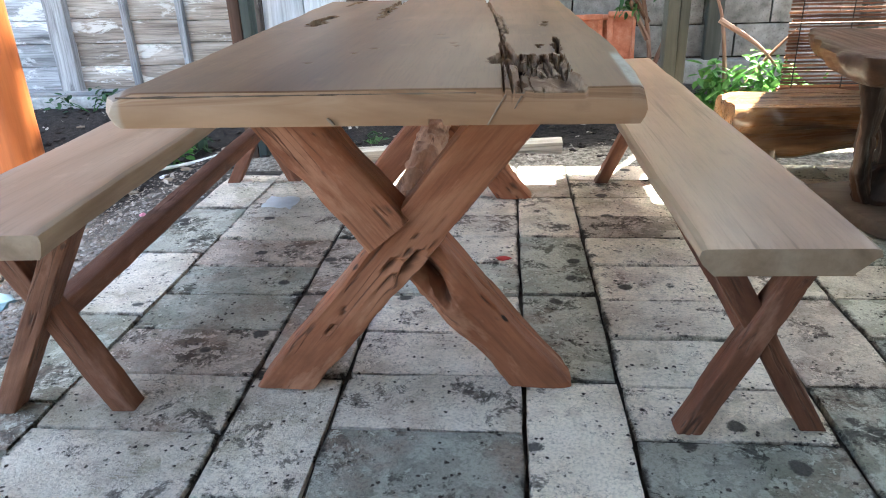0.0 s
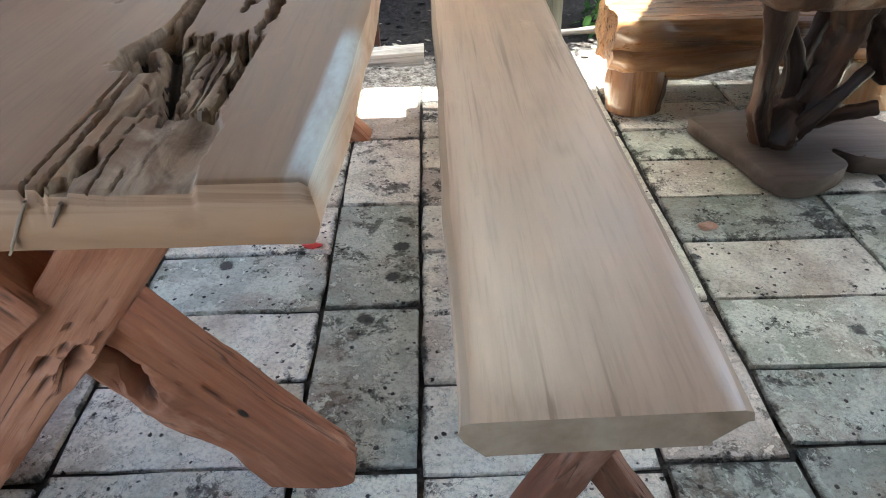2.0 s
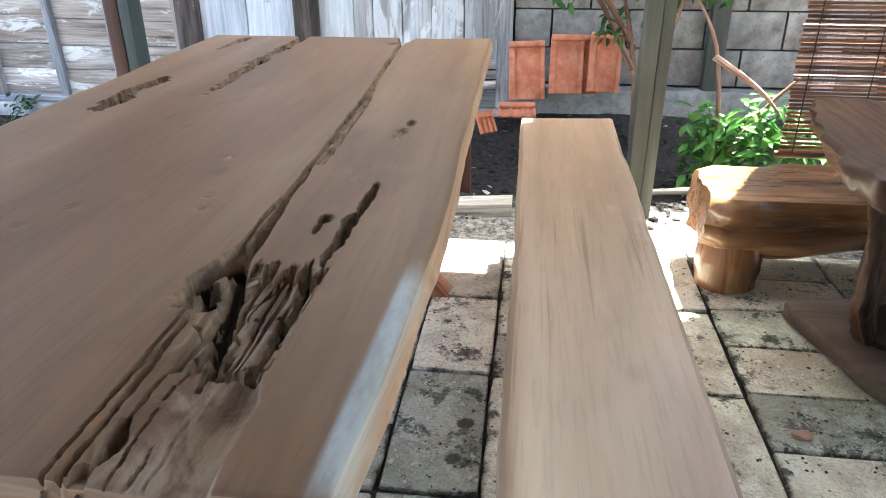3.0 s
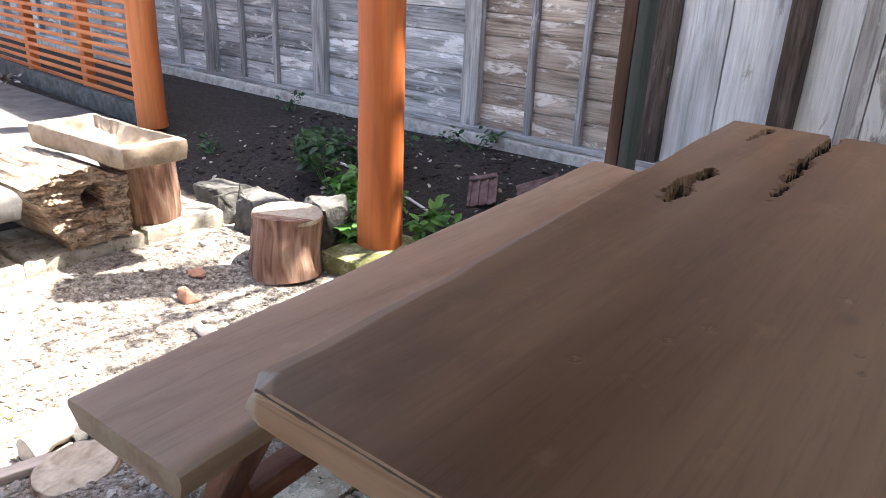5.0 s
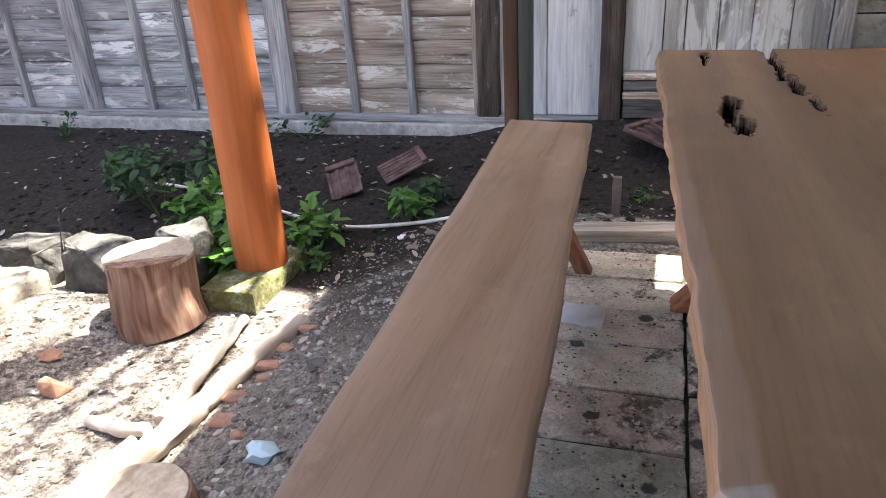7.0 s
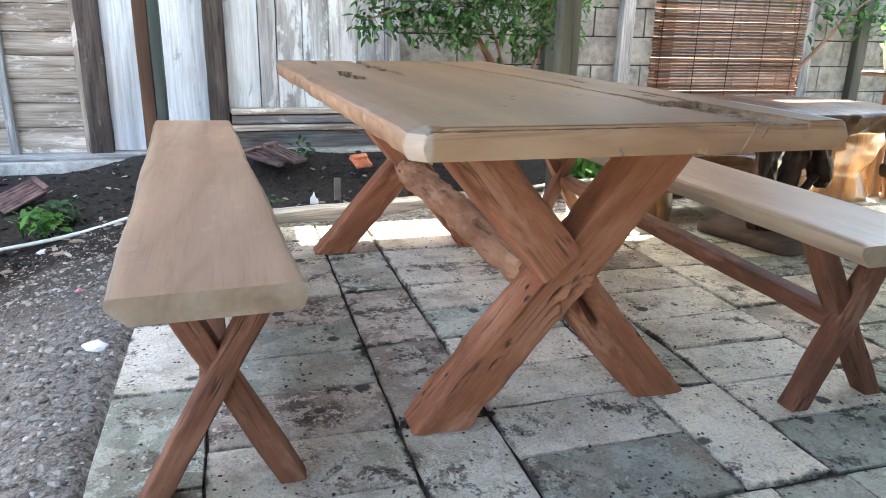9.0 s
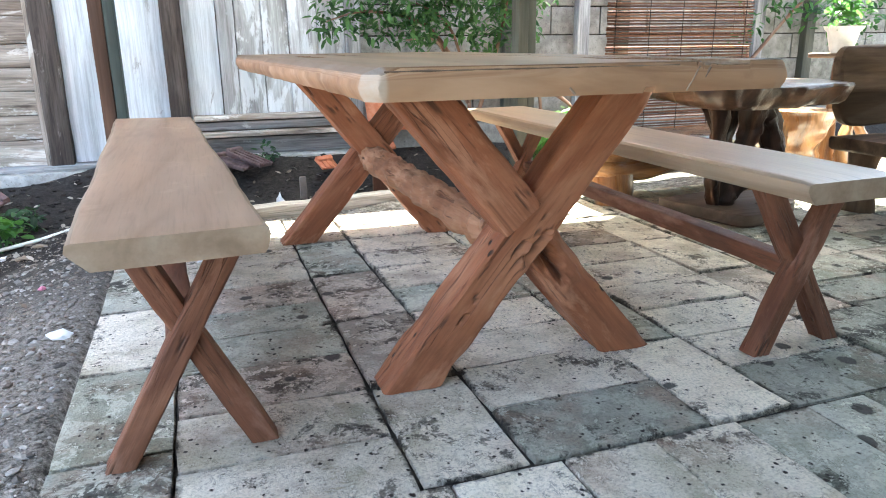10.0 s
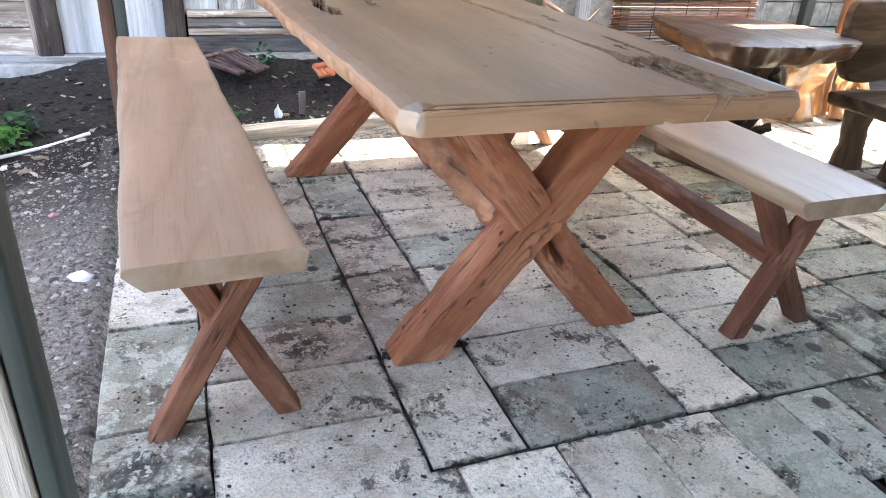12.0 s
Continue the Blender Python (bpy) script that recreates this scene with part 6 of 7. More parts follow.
# ---------------- sticks, discs and planks on the gravel ----------------
def stick(pts, rr, label, seed, m=None, name="branch"):
    bm = bmesh.new()
    P = [(x, y, ground_z(x, y) + r * 0.7 + dz) for (x, y, dz), r in zip(pts, rr)]
    sweep(bm, P, rr, sides=14, amp=0.38, freq=17, seed=seed, per=10)
    return tagged(part(name, bm, m or M_STICK, None), label, "branch", group="bleached branches on the gravel")


stick([(-2.075, 1.735, 0.01), (-2.02, 1.4, 0.02), (-1.965, 1.06, 0.01)], [0.020, 0.023, 0.026], "straight bleached branch lying on gravel", 1)
stick([(-2.225, 1.03, 0), (-2.1, 1.0, 0.01), (-1.98, 1.01, 0.02)], [0.020, 0.024, 0.024], "short bleached branch stub lying on gravel", 2)
stick([(-1.80, 1.72, 0), (-1.86, 1.35, 0), (-1.89, 1.03, 0), (-1.93, 0.72, 0), (-1.94, 0.45, 0), (-1.88, 0.2, 0)], [0.036, 0.042, 0.046, 0.040, 0.044, 0.046], "long crooked bleached log along the soil bank", 3)
stick([(-2.0, 0.96, 0), (-2.0, 0.75, 0.01), (-2.03, 0.5, 0)], [0.028, 0.032, 0.03], "bleached branch lying on gravel", 4)
bm = bmesh.new()
beam(bm, (-1.81, 0.03, -0.215), (-1.70, 0.36, -0.20), 0.045, 0.028, (0, 0, 1), segs=10, r=0.004, amp=0.004, seed=2)
tagged(part("offcut", bm, M_STICK, None), "pale sawn offcut lying on gravel", "offcut")


def disc(x, y, r, z1, h, tilt, seed, label):
    d = thing("log_slice", label, "log slice", (x, y, z1 - h), group="sawn log slices")
    pts = [((r + 0.02 * nz((math.cos(a), math.sin(a), seed), 1.5)) * math.cos(a), 0.9 * (r + 0.02 * nz((math.sin(a), math.cos(a), seed), 1.5)) * math.sin(a)) for a in (2 * math.pi * k / 36 for k in range(36))]
    rot = Matrix.Translation((x, y, z1)) @ Matrix.Rotation(tilt[0], 4, "X") @ Matrix.Rotation(tilt[1], 4, "Y")
    for nm, z0, z2, g, m in (("slice_bark", -h, -0.004, 0.0, M_BARK), ("slice_face", -0.006, 0.004, 0.006, M_CUT)):
        bm = bmesh.new()
        slab(bm, [(px * (1 - g / r), py * (1 - g / r)) for px, py in pts], z0, z2, r=0.003, amp=0.003, seed=seed, axis="z")
        bmesh.ops.transform(bm, matrix=rot, verts=bm.verts)
        part(nm, bm, m, d)


disc(-1.715, 0.64, 0.155, -0.125, 0.085, (0.12, -0.10), 1, "pale sawn log slice leaning on the soil bank")
disc(-1.535, 0.205, 0.125, -0.105, 0.09, (0.08, -0.10), 2, "pale sawn log slice under the bench edge")

# ---------------- tiles, pipes, scraps ----------------
def rooftile(at, size, turn, tilt, m, label, lean=0.0, name="roof_tile", spin=0.0, ribs=((-0.47, 0.010), (-0.16, 0.010), (0.16, 0.010), (0.47, 0.010))):
    """A pressed clay roof tile with a raised rim and ribs."""
    w, l = size
    bm = bmesh.new()
    slab(bm, densify([(-w / 2, -l / 2), (w / 2, -l / 2), (w / 2, l / 2), (-w / 2, l / 2)], 0.04), 0, 0.014, r=0.004, amp=0.003)
    for x, hw in ribs:
        board(bm, w * x - hw, w * x + hw, -l / 2, l / 2 - 0.02, 0.010, 0.024, r=0.005, amp=0.001, along="y")
    board(bm, -w / 2, w / 2, l / 2 - 0.035, l / 2, 0.008, 0.038, r=0.008, amp=0.002)
    rot = Matrix.Translation(at) @ Matrix.Rotation(turn, 4, "Z") @ Matrix.Rotation(tilt, 4, "X") @ Matrix.Rotation(lean, 4, "Y") @ Matrix.Rotation(spin, 4, "Z")
    bmesh.ops.transform(bm, matrix=rot, verts=bm.verts)
    return tagged(part(name, bm, m, None), label, "roof tile", group="clay roof tiles")


for x, zc, w, lean in ((0.548, 0.315, 0.205, 0.05), (0.772, 0.355, 0.185, 0.0), (0.988, 0.370, 0.178, -0.03), (0.90, 0.35, 0.12, 0.0)):
    rooftile((x, 3.83 + (0.03 if w < 0.15 else 0), zc), (w, 0.33), 0.0, radians(74), M_TERRA, "orange clay roof tile leaning against the wall footing", spin=lean, ribs=((-0.42, 0.018), (0.44, 0.012)))
rooftile((0.50, 3.70, 0.10), (0.21, 0.10), 0.1, radians(30), M_TERRA, "broken piece of orange clay roof tile on soil")
rooftile((0.33, 3.45, 0.10), (0.10, 0.12), 0.7, radians(60), M_TERRA, "broken piece of orange clay roof tile on soil")
rooftile((0.06, 3.42, 0.04), (0.12, 0.10), 0.5, radians(35), M_TERRA, "broken piece of orange clay roof tile on soil")
rooftile((-2.17, 3.0, ground_z(-2.17, 3.0) + 0.055), (0.175, 0.235), 0.0, radians(35), M_OLDTILE, "old purple-brown roof tile lying on soil", spin=0.48)
rooftile((-1.90, 3.20, ground_z(-1.90, 3.20) + 0.055), (0.072, 0.27), 0.0, radians(33), M_OLDTILE, "split strip of old purple-brown roof tile", spin=-0.90)
rooftile((-1.855, 3.14, ground_z(-1.855, 3.14) + 0.045), (0.068, 0.27), 0.0, radians(33), M_OLDTILE, "split strip of old purple-brown roof tile", spin=-0.86)
rooftile((-0.52, 3.55, 0.06), (0.2, 0.3), 0.9, radians(10), M_OLDTILE, "old purple-brown roof tile lying on soil")
rooftile((-0.42, 3.50, 0.09), (0.12, 0.28), 0.8, radians(16), M_OLDTILE, "old purple-brown roof tile lying on soil")

bm = bmesh.new()
sweep(bm, [(x, y, max(ground_z(x, y) + 0.012, -0.215 + 0.01 * k)) for k, (x, y) in enumerate(((-3.35, 2.93), (-2.87, 2.85), (-2.42, 2.71), (-2.03, 2.59), (-1.55, 2.53), (-1.25, 2.52)))], [0.0095] * 6, sides=10, amp=0.03)
tagged(part("water_pipe", bm, M_PIPE, None), "thin white plastic pipe lying across the soil", "pipe")
for x, y, h in ((-0.185, 2.74, 0.10), (-0.66, 2.53, 0.17), (0.27, 2.78, 0.2)):
    bm = bmesh.new()
    a = 0.018 if h < 0.19 else 0.045
    board(bm, x - a, x + a, y - 0.015, y + 0.015, -0.2, h - 0.01, amp=0.002, along="z")
    tagged(part("stub_post", bm, M_METAL if h < 0.19 else M_LEG_B, None), "short rusty stub standing in the soil" if h < 0.19 else "short brown wooden stub standing in the soil", "stub")


def scrap(at, size, m, label, seed, cat="scrap", name="scrap"):
    """A small crumpled or broken scrap."""
    bm = bmesh.new()
    rock(bm, at, size, seed=seed, sub=2, amp=0.55, freq=1.8)
    return tagged(part(name, bm, m, None, angle=25), label, cat)


gz = ground_z
scrap((-1.16, 1.0, gz(-1.16, 1.0) + 0.010), (0.035, 0.024, 0.013), M_PAPER, "crumpled white paper on gravel", 1, "paper")
scrap((-1.45, 0.85, gz(-1.45, 0.85) + 0.02), (0.05, 0.035, 0.03), M_BLUE, "crumpled pale blue plastic on soil", 2, "plastic")
scrap((-1.31, 1.58, gz(-1.31, 1.58) + 0.01), (0.014, 0.01, 0.008), M_PINK, "tiny pink plastic scrap on soil", 3, "plastic")
scrap((0.232, 1.032, 0.006), (0.026, 0.012, 0.006), M_RED, "small red plastic scrap on the paving", 4, "plastic")
scrap((1.262, 1.072, 0.008), (0.024, 0.016, 0.010), M_CHIP, "small brick chip on the paving", 5, "brick chip")
hull("brick_piece", (-2.50, 1.16, gz(-2.50, 1.16) + 0.02), (0.055, 0.04, 0.035), 44, M_CHIP, "broken orange brick piece on gravel", "brick")
scrap((-2.66, 1.31, gz(-2.66, 1.31) + 0.006), (0.05, 0.04, 0.012), M_CHIP, "flat brick chip on gravel", 7, "brick")
for k, (x, y, s) in enumerate(((-1.79, 1.53, 0.06), (-1.76, 1.40, 0.055), (-1.73, 1.31, 0.035), (-1.79, 1.22, 0.05), (-1.74, 1.08, 0.055), (-1.53, 1.32, 0.045), (-1.62, 0.98, 0.035), (-1.74, 1.66, 0.045))):
    hull("brick_shard", (x, y, gz(x, y) + 0.006), (s, s * 0.6, 0.014), 30 + k, M_CHIP if k != 5 else M_STONE_G, "broken brick shard on the soil bank", "brick", "brick shards")
hull("stone", (-1.90, 0.38, gz(-1.90, 0.38) + 0.02), (0.085, 0.05, 0.035), 51, M_ROCK, "dark grey stone lying on the gravel", "stone")
hull("stone", (-1.80, 0.40, gz(-1.80, 0.40) + 0.02), (0.04, 0.03, 0.03), 52, M_ROCK, "dark grey stone lying on the gravel", "stone")
for k, (x, y) in enumerate(((-1.45, 2.35), (-1.62, 2.42), (-1.75, 2.3), (-1.50, 2.22), (-0.25, 3.0), (-3.3, 3.0), (-2.6, 3.3), (-3.0, 2.7))):
    scrap((x, y, gz(x, y) + 0.008), (0.03, 0.02, 0.009), M_PAPER if k == 1 else M_STONE, "pale litter scrap on dark soil", 20 + k, "litter")
scrap((-0.30, 2.90, gz(-0.30, 2.90) + 0.035), (0.022, 0.018, 0.05), M_PAPER, "small white plastic scrap standing on dark soil", 31, "litter")
pl_rng = np.random.default_rng(21)
PV, PF = [], []
for i in range(160):
    e = np.array(Euler((pl_rng.normal(0, 0.5), pl_rng.normal(0, 0.5), pl_rng.uniform(0, 6.3))).to_matrix())
    x, y = -8.1 + pl_rng.normal(0, 0.16), 2.42 + pl_rng.normal(0, 0.10)
    PV.append((LEAF_V * pl_rng.uniform(0.05, 0.11)) @ e.T + (x, y, -0.115 + 0.10 * math.exp(-((x + 8.1) ** 2 + (y - 2.42) ** 2) / 0.03) * pl_rng.random()))
    PF += [tuple(8 * i + k for k in f) for f in LEAF_F]
tagged(raw("leaf_pile", np.concatenate(PV), PF, M_DRYLEAF), "small heap of dry leaves on the terrace", "leaves", kind="stuff")
bm = bmesh.new()
lay2 = bm.verts.layers.float_vector.new("grain")
rngp = random.Random(9)
for j in range(6):
    for i in range(6):
        v = bm.verts.new((-0.765 + 0.027 * i + 0.006 * rngp.uniform(-1, 1), 1.525 + 0.027 * j - 0.005 * i + 0.005 * rngp.uniform(-1, 1), 0.006 + 0.012 * rngp.random()))
        v[lay2] = tuple(v.co)
bm.verts.ensure_lookup_table()
for j in range(5):
    for i in range(5):
        bm.faces.new([bm.verts[k] for k in (j * 6 + i, j * 6 + i + 1, j * 6 + i + 7, j * 6 + i + 6)])
bmesh.ops.solidify(bm, geom=bm.faces[:], thickness=0.002)
tagged(part("paper_sheet", bm, M_PAPER, None), "creased white paper sheet on the paving", "paper")


# ---------------- plants ----------------
def weed(x, y, n, r, size, m, seed, label, h=0.10):
    rng = np.random.default_rng(seed)
    z = ground_z(x, y)
    cl = [(x + rng.normal(0, r * 0.5), y + rng.normal(0, r * 0.5), z + h * rng.uniform(0.5, 1.4), r * rng.uniform(0.3, 0.6)) for _ in range(6)]
    w = thing("weed", label, "plant", (x, y, z), group="weeds on the soil")
    for c in cl[:5]:
        bm = bmesh.new()
        sweep(bm, [(x, y, z - 0.02), ((x + c[0]) / 2, (y + c[1]) / 2, z + h * 0.5), c[:3]], [0.004, 0.003, 0.0015], sides=5, amp=0.1, per=3)
        part("stem", bm, M_LEAF, w)
    v, f = leaves(n, cl, size, rng, 0.15, 1.0)
    v[:, 2] = np.maximum(v[:, 2], z + 0.005)
    raw("foliage", v, f, m, w)


weed(-2.52, 2.36, 200, 0.20, 0.085, M_LEAF_L, 1, "fresh green leafy weed behind the mossy plinth", 0.17)
weed(-2.78, 2.52, 190, 0.24, 0.085, M_LEAF_L, 2, "fresh green leafy weed on soil", 0.17)
weed(-2.42, 2.16, 110, 0.11, 0.08, M_LEAF_L, 3, "fresh green leafy weed beside the mossy plinth", 0.10)
weed(-3.12, 2.60, 230, 0.27, 0.08, M_LEAF_D, 4, "dark green leafy weed on soil", 0.19)
weed(-3.0, 2.95, 130, 0.20, 0.08, M_LEAF_D, 13, "dark green leafy weed on soil", 0.20)
weed(-3.62, 2.98, 80, 0.15, 0.07, M_LEAF_D, 14, "dark green weed on soil", 0.12)
weed(-2.06, 2.40, 100, 0.13, 0.085, M_LEAF_L, 5, "fresh green weed by the white pipe", 0.12)
weed(-1.97, 2.18, 40, 0.07, 0.06, M_LEAF, 15, "small green weed beside the mossy plinth", 0.06)
weed(-1.66, 2.58, 80, 0.11, 0.08, M_LEAF_L, 6, "fresh green weed by the white pipe", 0.11)
weed(-1.56, 2.88, 50, 0.10, 0.075, M_LEAF_D, 7, "dark green weed on soil", 0.09)
weed(-2.75, 3.72, 60, 0.16, 0.06, M_LEAF_D, 8, "dark green weed at the wall footing", 0.10)
weed(-0.55, 2.95, 22, 0.07, 0.06, M_LEAF, 9, "small green weed on soil", 0.04)
weed(-4.4, 2.6, 36, 0.16, 0.06, M_LEAF_D, 10, "dark green weed on soil", 0.08)
weed(-4.6, 3.55, 36, 0.14, 0.06, M_LEAF_D, 11, "dark green weed at the wall footing", 0.1)
weed(-0.35, 3.65, 50, 0.12, 0.06, M_LEAF_D, 12, "dark green weed at the wall footing", 0.08)


def shrub(name, label, base, limbs, clumps, n, size, m, seed, droop=0.4, narrow=0.8):
    s = thing(name, label, "shrub", base)
    for k, pts in enumerate(limbs):
        bm = bmesh.new()
        rr = [0.018 * (1 - 0.75 * i / (len(pts) - 1)) for i in range(len(pts))]
        sweep(bm, pts, rr, sides=7, amp=0.15, freq=8, seed=k, per=5)
        part("branch", bm, M_BARK, s)
    v, f = leaves(n, clumps, size, np.random.default_rng(seed), droop, narrow)
    raw("foliage", v, f, m, s)
    return s


shrub("shrub", "leafy green shrub with drooping branches before the wall", (1.15, 3.55, 0.0),
      [[(1.15, 3.55, -0.05), (1.1, 3.5, 0.45), (0.95, 3.45, 0.9), (0.7, 3.4, 1.05)], [(1.15, 3.55, 0.2), (1.3, 3.5, 0.7), (1.35, 3.4, 1.2), (1.2, 3.35, 1.5)], [(1.1, 3.5, 0.4), (0.85, 3.4, 0.8), (0.6, 3.3, 0.82)], [(1.1, 3.5, 0.5), (0.8, 3.45, 0.9), (0.4, 3.45, 1.0), (0.1, 3.46, 0.93)]],
      [(0.72, 3.38, 0.90, 0.17), (0.92, 3.42, 1.0, 0.22), (1.15, 3.42, 1.02, 0.24), (1.4, 3.4, 1.0, 0.22), (0.95, 3.4, 1.25, 0.25), (1.25, 3.4, 1.4, 0.3), (1.58, 3.4, 1.2, 0.2), (0.78, 3.4, 1.2, 0.2), (1.2, 3.45, 0.80, 0.15), (0.98, 3.45, 0.62, 0.09), (1.48, 3.42, 0.85, 0.14), (0.12, 3.46, 0.92, 0.12), (0.30, 3.46, 0.95, 0.16), (0.50, 3.4, 0.93, 0.17), (0.70, 3.3, 0.90, 0.15), (0.35, 3.45, 1.22, 0.25), (0.12, 3.45, 1.2, 0.2), (0.62, 3.35, 1.3, 0.3), (0.62, 3.4, 1.08, 0.2), (0.75, 3.42, 1.4, 0.28), (1.05, 3.4, 1.6, 0.35), (1.5, 3.4, 1.5, 0.25)],
      4300, 0.072, M_LEAF, 5)
shrub("shrub", "bright green leafy shrub growing from the soil", (1.55, 3.1, -0.1),
      [[(1.5, 3.1, -0.12), (1.48, 3.1, 0.2), (1.4, 3.05, 0.6), (1.25, 3.0, 0.85)], [(1.5, 3.1, 0.0), (1.65, 3.05, 0.3), (1.8, 3.0, 0.5)], [(1.4, 3.05, 0.55), (1.6, 3.0, 0.42), (1.72, 3.0, 0.3)]],
      [(1.45, 3.05, 0.05, 0.18), (1.6, 3.05, 0.18, 0.20), (1.8, 3.05, 0.12, 0.18), (1.4, 3.08, 0.22, 0.12), (1.72, 3.05, 0.28, 0.13), (1.55, 3.1, -0.02, 0.2), (1.95, 3.1, 0.1, 0.15)],
      700, 0.09, M_LEAF_L, 6)
shrub("shrub", "sparse green creeper on the block wall", (3.75, 3.8, 0.0),
      [[(3.8, 3.9, -0.1), (3.85, 3.9, 0.6), (3.7, 3.85, 1.2), (3.9, 3.85, 1.7)], [(3.85, 3.9, 0.6), (4.3, 3.85, 1.1), (4.6, 3.8, 1.3)]],
      [(3.75, 3.85, 0.85, 0.18), (4.1, 3.85, 1.15, 0.22), (4.5, 3.8, 1.1, 0.25), (3.6, 3.8, 1.3, 0.2), (4.8, 3.75, 0.95, 0.25), (4.3, 3.75, 1.5, 0.4), (5.2, 3.7, 1.2, 0.35)],
      750, 0.085, M_LEAF, 7)

# ---------------- unseen tree added behind the wall, whose crown dapples the yard ---
tree = thing("tree", "added unseen thin-leaved tree behind the wall, dappling the yard", "tree", (-1.3, 5.2, 0))
TWIGS = [(-1.5, 3.4, 5.5), (-1.0, 3.7, 5.9), (-0.7, 3.3, 5.5), (-1.2, 2.9, 5.6), (-1.8, 3.9, 5.7), (-2.3, 3.5, 5.6), (-2.6, 4.1, 5.9), (-0.4, 4.0, 5.8)]
bm = bmesh.new()
sweep(bm, [(-1.3, 5.2, -0.3), (-1.35, 5.15, 2.0), (-1.3, 4.9, 4.0), (-1.35, 4.4, 5.2)], [0.16, 0.13, 0.11, 0.07], sides=12, amp=0.12, freq=4)
part("trunk", bm, M_BARK, tree)
for k, q in enumerate(TWIGS):
    bm = bmesh.new()
    sweep(bm, [(-1.32, 4.7, 4.6), ((q[0] - 1.3) / 2, (q[1] + 4.5) / 2, 5.2), q], [0.05, 0.03, 0.012], sides=7, amp=0.1, seed=k)
    part("limb", bm, M_BARK, tree)
tv, tf = leaves(1900, [(x, y, z, 0.6) for x, y, z in TWIGS], 0.085, np.random.default_rng(8), 0.4, 0.8)
raw("crown", tv, tf, M_LEAF, tree)

# ---------------- loose stones and litter ----------------
def pebbles(name, n, area, rr, m, seed, label, keep=None):
    rng = np.random.default_rng(seed)
    ico = bmesh.new()
    bmesh.ops.create_icosphere(ico, subdivisions=1, radius=1)
    base = np.array([v.co[:] for v in ico.verts])
    tri = [[v.index for v in f.verts] for f in ico.faces]
    ico.free()
    V, F, done = [], [], 0
    while done < n:
        x, y = rng.uniform(area[0], area[1]), rng.uniform(area[2], area[3])
        if keep is not None and not keep(x, y, rng):
            continue
        r = rr[0] + (rr[1] - rr[0]) * rng.random() ** 3
        p = base * (1 + 0.25 * rng.normal(size=base.shape)) * (r, r * rng.uniform(0.5, 1), r * rng.uniform(0.3, 0.6))
        a = rng.uniform(0, 6.28)
        c, s = math.cos(a), math.sin(a)
        p = p @ np.array([[c, s, 0], [-s, c, 0], [0, 0, 1]])
        V.append(p + (x, y, ground_z(x, y) + r * 0.15))
        F += [tuple(len(base) * done + k for k in t) for t in tri]
        done += 1
    return tagged(raw(name, np.concatenate(V), F, m), label, "gravel", kind="stuff")


pebbles("gravel", 7000, (-3.6, -1.1, -0.9, 2.0), (0.004, 0.019), M_PEBBLE, 1, "loose pale pebbles and chips on the yard", lambda x, y, r: r.random() > 0.4 * soil_share(x, y) and not (x < -2.95 and y > -0.6))
pebbles("moss", 1500, (-2.36, -1.95, -0.16, 0.29), (0.003, 0.015), M_MOSSCLUMP, 6, "yellow-green moss clumps on the gravel", lambda x, y, r: nz((x, y, 0), 9) > -0.12 + 0.9 * max(0, math.hypot((x + 2.15) / 0.2, (y - 0.06) / 0.2) - 0.6))
pebbles("bank_debris", 5000, (-1.95, -1.08, -0.2, 2.5), (0.0025, 0.011), M_BANKSTONE, 2, "loose chips and rubble on the soil bank")
pebbles("soil_crumbs", 3000, (-4.4, 1.6, 2.15, 3.85), (0.005, 0.028), M_SOIL, 3, "crumbs of dark soil", lambda x, y, r: y > 2.35 or x < -1.1)
pebbles("edge_grit", 11000, (-1.9, 1.2, -1.2, 0.2), (0.002, 0.009), M_BANKSTONE, 4, "grey grit around the paving edge", lambda x, y, r: (x < -0.84 and (y < 0.0 or x < -1.07)) or y < -0.55)
pebbles("north_grit", 900, (-0.9, 1.6, 2.13, 2.6), (0.003, 0.012), M_PEBBLE, 5, "grey grit between paving and soil")
lrng = np.random.default_rng(12)
LV, LF = [], []
for i in range(420):
    while True:
        x, y = lrng.uniform(-4.6, 1.4), lrng.uniform(1.0, 3.85)
        if (x < -1.2 and (y > 2.1 or x > -1.9)) or (x > -1.0 and y > 2.4):
            break
    s = lrng.uniform(0.02, 0.06)
    e = np.array(Euler((lrng.normal(0, 0.3), lrng.normal(0, 0.3), lrng.uniform(0, 6.3))).to_matrix())
    LV.append((LEAF_V * s) @ e.T + (x, y, ground_z(x, y) + 0.012))
    LF += [tuple(8 * i + k for k in f) for f in LEAF_F]
tagged(raw("leaf_litter", np.concatenate(LV), LF, M_DRYLEAF), "dry fallen leaves scattered on the soil", "leaves", kind="stuff")

# ---------------- paving, piece by piece ----------------
pavement = thing("pavement", "pavement of stained pale concrete pavers with dark joints", "pavement", (1, 1, -0.05), kind="structure")
bm = bmesh.new()
slab(bm, densify([(-1.04, 0.03), (-0.82, 0.03), (-0.80, -0.09), (-0.755, -0.51), (0.515, -0.51), (0.525, -0.385), (0.68, -0.385), (0.70, -0.385), (0.87, -0.385), (0.87, -0.09), (4.3, -0.08), (4.3, 2.1), (-1.05, 2.1)], 0.1), -0.2, -0.011, r=0.01, amp=0.002)
part("bed", bm, M_JOINT, pavement)

PAVER_MESH = {}


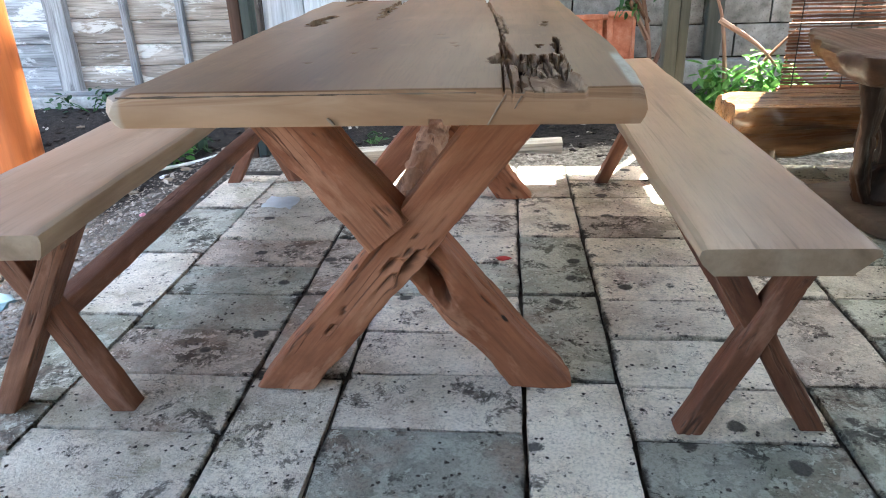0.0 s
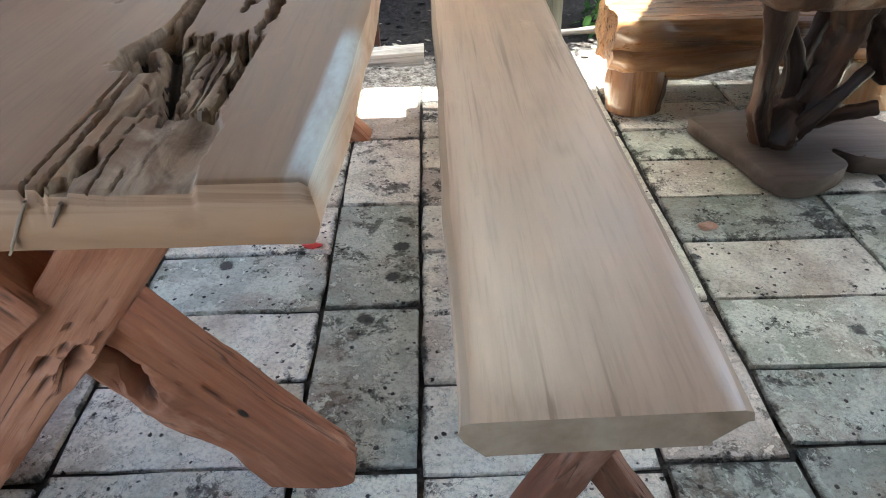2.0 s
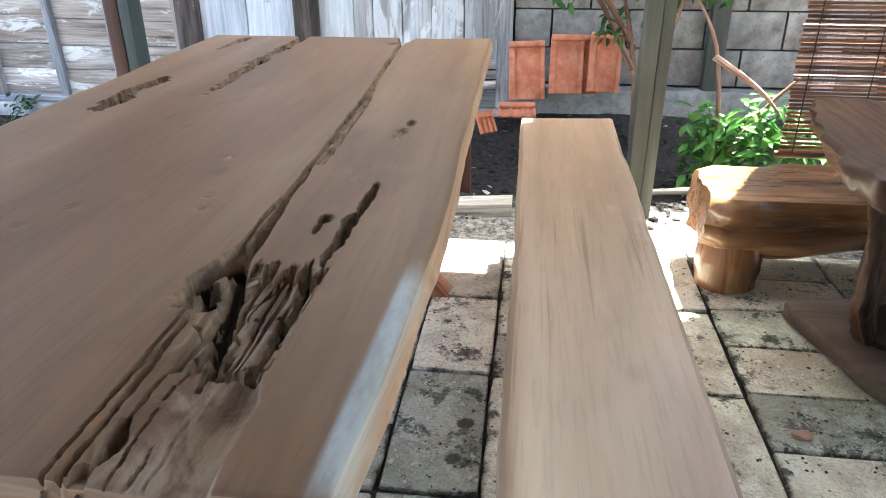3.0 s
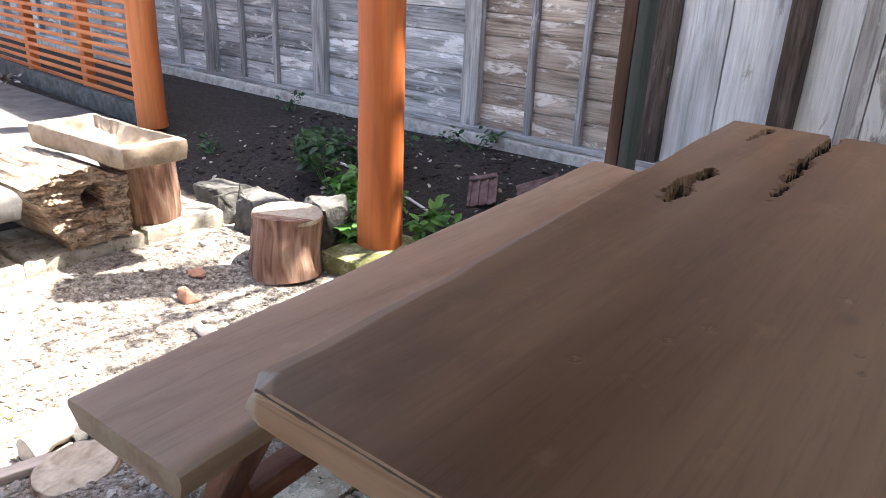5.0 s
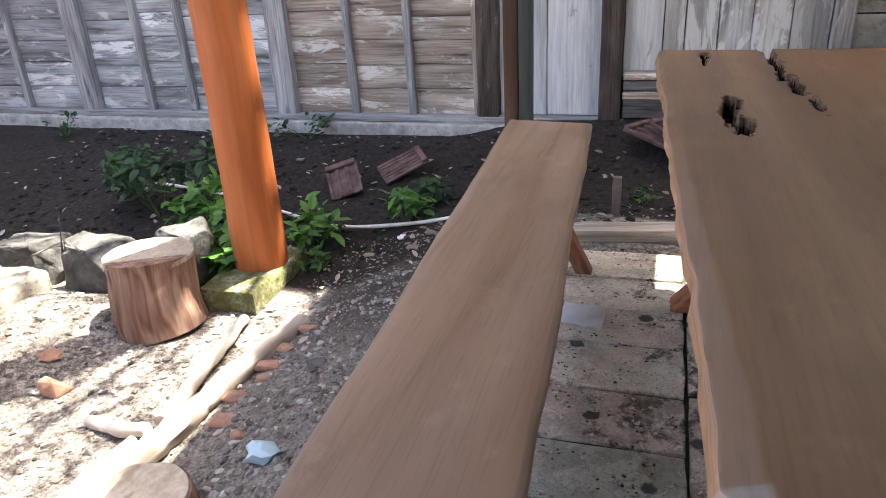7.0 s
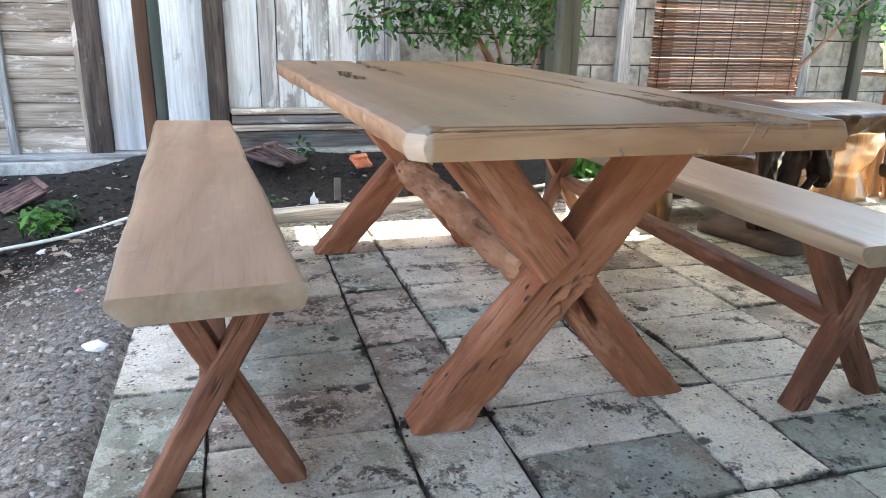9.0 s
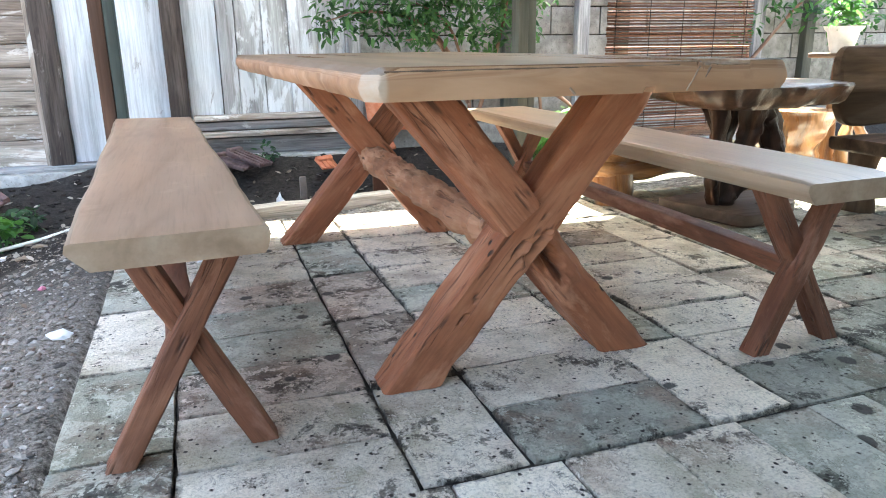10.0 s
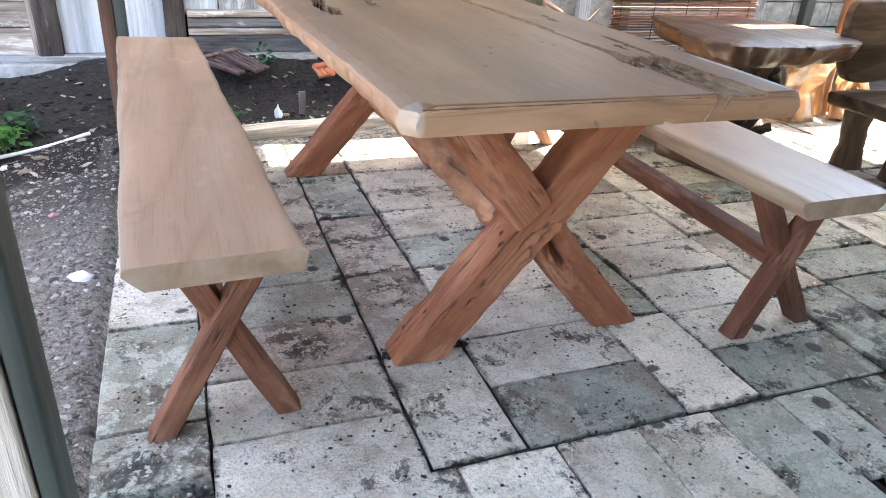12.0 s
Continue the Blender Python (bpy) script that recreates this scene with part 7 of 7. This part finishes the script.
def paver_mesh(kind, m):
    """One of a few uneven paver shapes, one metre by one metre, to be scaled."""
    if (kind, m.name) in PAVER_MESH:
        return PAVER_MESH[kind, m.name]
    rng = random.Random(100 + kind)
    aspect = 2.0
    out = []
    N = [(4, 0), (2, 1), (4, 2), (2, 3)]
    base = []
    for n, s in N:
        for k in range(n):
            u = -0.5 + k / n
            base.append({0: (u, -0.5), 1: (0.5, u), 2: (-u, 0.5), 3: (-0.5, -u)}[s])
    loops = []
    for inset, z in ((0.0, -0.055), (0.0, -0.007), (0.006, 0.0)):
        loop = []
        for i, (x, y) in enumerate(base):
            jx, jy = (rng.uniform(-0.006, 0.003), rng.uniform(-0.012, 0.006)) if z > -0.05 else (0, 0)
            cut = 0.010 if abs(abs(x) - abs(y)) < 0.02 else 0.0
            sx, sy = 1 - 2 * (inset + cut) + 2 * jx, 1 - 2 * (inset * aspect + cut) + 2 * jy
            loop.append(Vector((x * sx, y * sy, z + rng.uniform(-0.002, 0.001))))
        loops.append(loop)
    bm = bmesh.new()
    rings(bm, loops, [[tuple(p) for p in l] for l in loops])
    bmesh.ops.recalc_face_normals(bm, faces=bm.faces)
    me = bpy.data.meshes.new("paver")
    bm.to_mesh(me)
    bm.free()
    me.materials.append(m)
    PAVER_MESH[kind, m.name] = me
    return me


prng = random.Random(11)


def lay(x0, x1, y0, y1, m=None):
    gap = 0.004
    w, d = x1 - x0 + 0.001, y1 - y0 - gap - prng.uniform(0, 0.004)
    if m is None:
        r = prng.random()
        m = M_PAVE if r < 0.70 else M_PAVE_B if r < 0.88 else M_PAVE_G
        # east pavers take darker mixes, standing in for the weaker light there
        if x0 > 1.1:
            m = M_PAVE if r < 0.25 else M_PAVE_G if r < 0.8 else M_PAVE_D
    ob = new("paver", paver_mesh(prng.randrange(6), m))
    ob.parent = pavement
    ob.matrix_parent_inverse = Matrix.Translation(-Vector(pavement.location))
    turn = 0 if w >= d else 90
    ob.location = ((x0 + x1) / 2, (y0 + y1) / 2, prng.uniform(-0.004, 0.003))
    ob.rotation_euler = (prng.gauss(0, 0.004), prng.gauss(0, 0.004), radians(turn + prng.gauss(0, 0.25) + (180 if prng.random() < 0.5 else 0)))
    ob.scale = (max(w, d), min(w, d), 1)


def column(x0, x1, ys, special=()):
    for k, (a, b) in enumerate(zip(ys, ys[1:])):
        lay(x0, x1, a, b, dict(special).get(k))


column(-1.062, -0.826, [0.01, 0.19, 0.625, 1.085, 1.545, 2.0], ((0, M_PAVE_D), (1, M_PAVE_G), (3, M_PAVE_G)))
column(-0.825, -0.385, [-0.125, 0.10, 0.325, 0.55, 0.77, 0.98, 1.21, 1.44, 1.66, 1.89, 2.11], ((0, M_PAVE), (1, M_PAVE), (2, M_PAVE_B), (3, M_PAVE_G), (4, M_PAVE_G), (5, M_PAVE_B), (6, M_PAVE)))
column(-0.38, -0.155, [-0.10, 0.325, 0.77, 1.23, 1.68, 2.12], ((0, M_PAVE), (1, M_PAVE_B), (2, M_PAVE_B)))
column(-0.15, 0.28, [-0.10, 0.125, 0.345, 0.56, 0.78, 1.01, 1.24, 1.46, 1.68, 1.90, 2.12], ((0, M_PAVE_D), (1, M_PAVE), (2, M_PAVE), (4, M_PAVE_G)))
column(0.285, 0.505, [-0.10, 0.33, 0.785, 1.24, 1.66, 2.125], ((0, M_PAVE), (1, M_PAVE_G)))
column(0.51, 0.935, [-0.10, 0.122, 0.316, 0.54, 0.755, 1.0, 1.228, 1.45, 1.67, 1.9, 2.12], ((0, M_PAVE_D),))
# dark first pieces: dark grey pavers, also imitating the dimmer south-east corner
column(0.94, 1.17, [-0.10, 0.33, 0.78, 1.22, 1.66, 2.11], ((0, M_PAVE_D),))
column(1.178, 1.63, [-0.10, 0.15, 0.36, 0.555, 0.777, 1.02, 1.24, 1.47, 1.69, 1.91, 2.12], ((0, M_PAVE_D), (1, M_PAVE_D)))
column(1.635, 1.86, [-0.10, 0.33, 0.79, 1.24, 1.68, 2.12], ((0, M_PAVE_D),))
column(1.865, 2.30, [-0.10, 0.125, 0.345, 0.57, 0.79, 1.01, 1.24, 1.46, 1.68, 1.90, 2.12])
column(2.305, 2.53, [-0.10, 0.33, 0.79, 1.24, 1.68, 2.12])
column(2.535, 2.97, [-0.10, 0.125, 0.345, 0.57, 0.79, 1.01, 1.24, 1.46, 1.68, 1.90, 2.12])
column(2.975, 3.2, [-0.10, 0.33, 0.79, 1.24, 1.68, 2.12])
column(3.205, 3.64, [-0.10, 0.125, 0.345, 0.57, 0.79, 1.01, 1.24, 1.46, 1.68, 1.90, 2.12])
column(3.645, 4.08, [-0.10, 0.125, 0.345, 0.57, 0.79, 1.01, 1.24, 1.46, 1.68, 1.90, 2.12])
XS = [-0.775, -0.558, -0.33, -0.09, 0.12, 0.335, 0.53, 0.70, 0.89]
for k, (a, b) in enumerate(zip(XS, XS[1:])):
    lay(a, b, -0.535 if k not in (6, 7) else -0.405, -0.1005, M_PAVE if k < 5 else M_PAVE_G if k < 7 else M_PAVE_D)
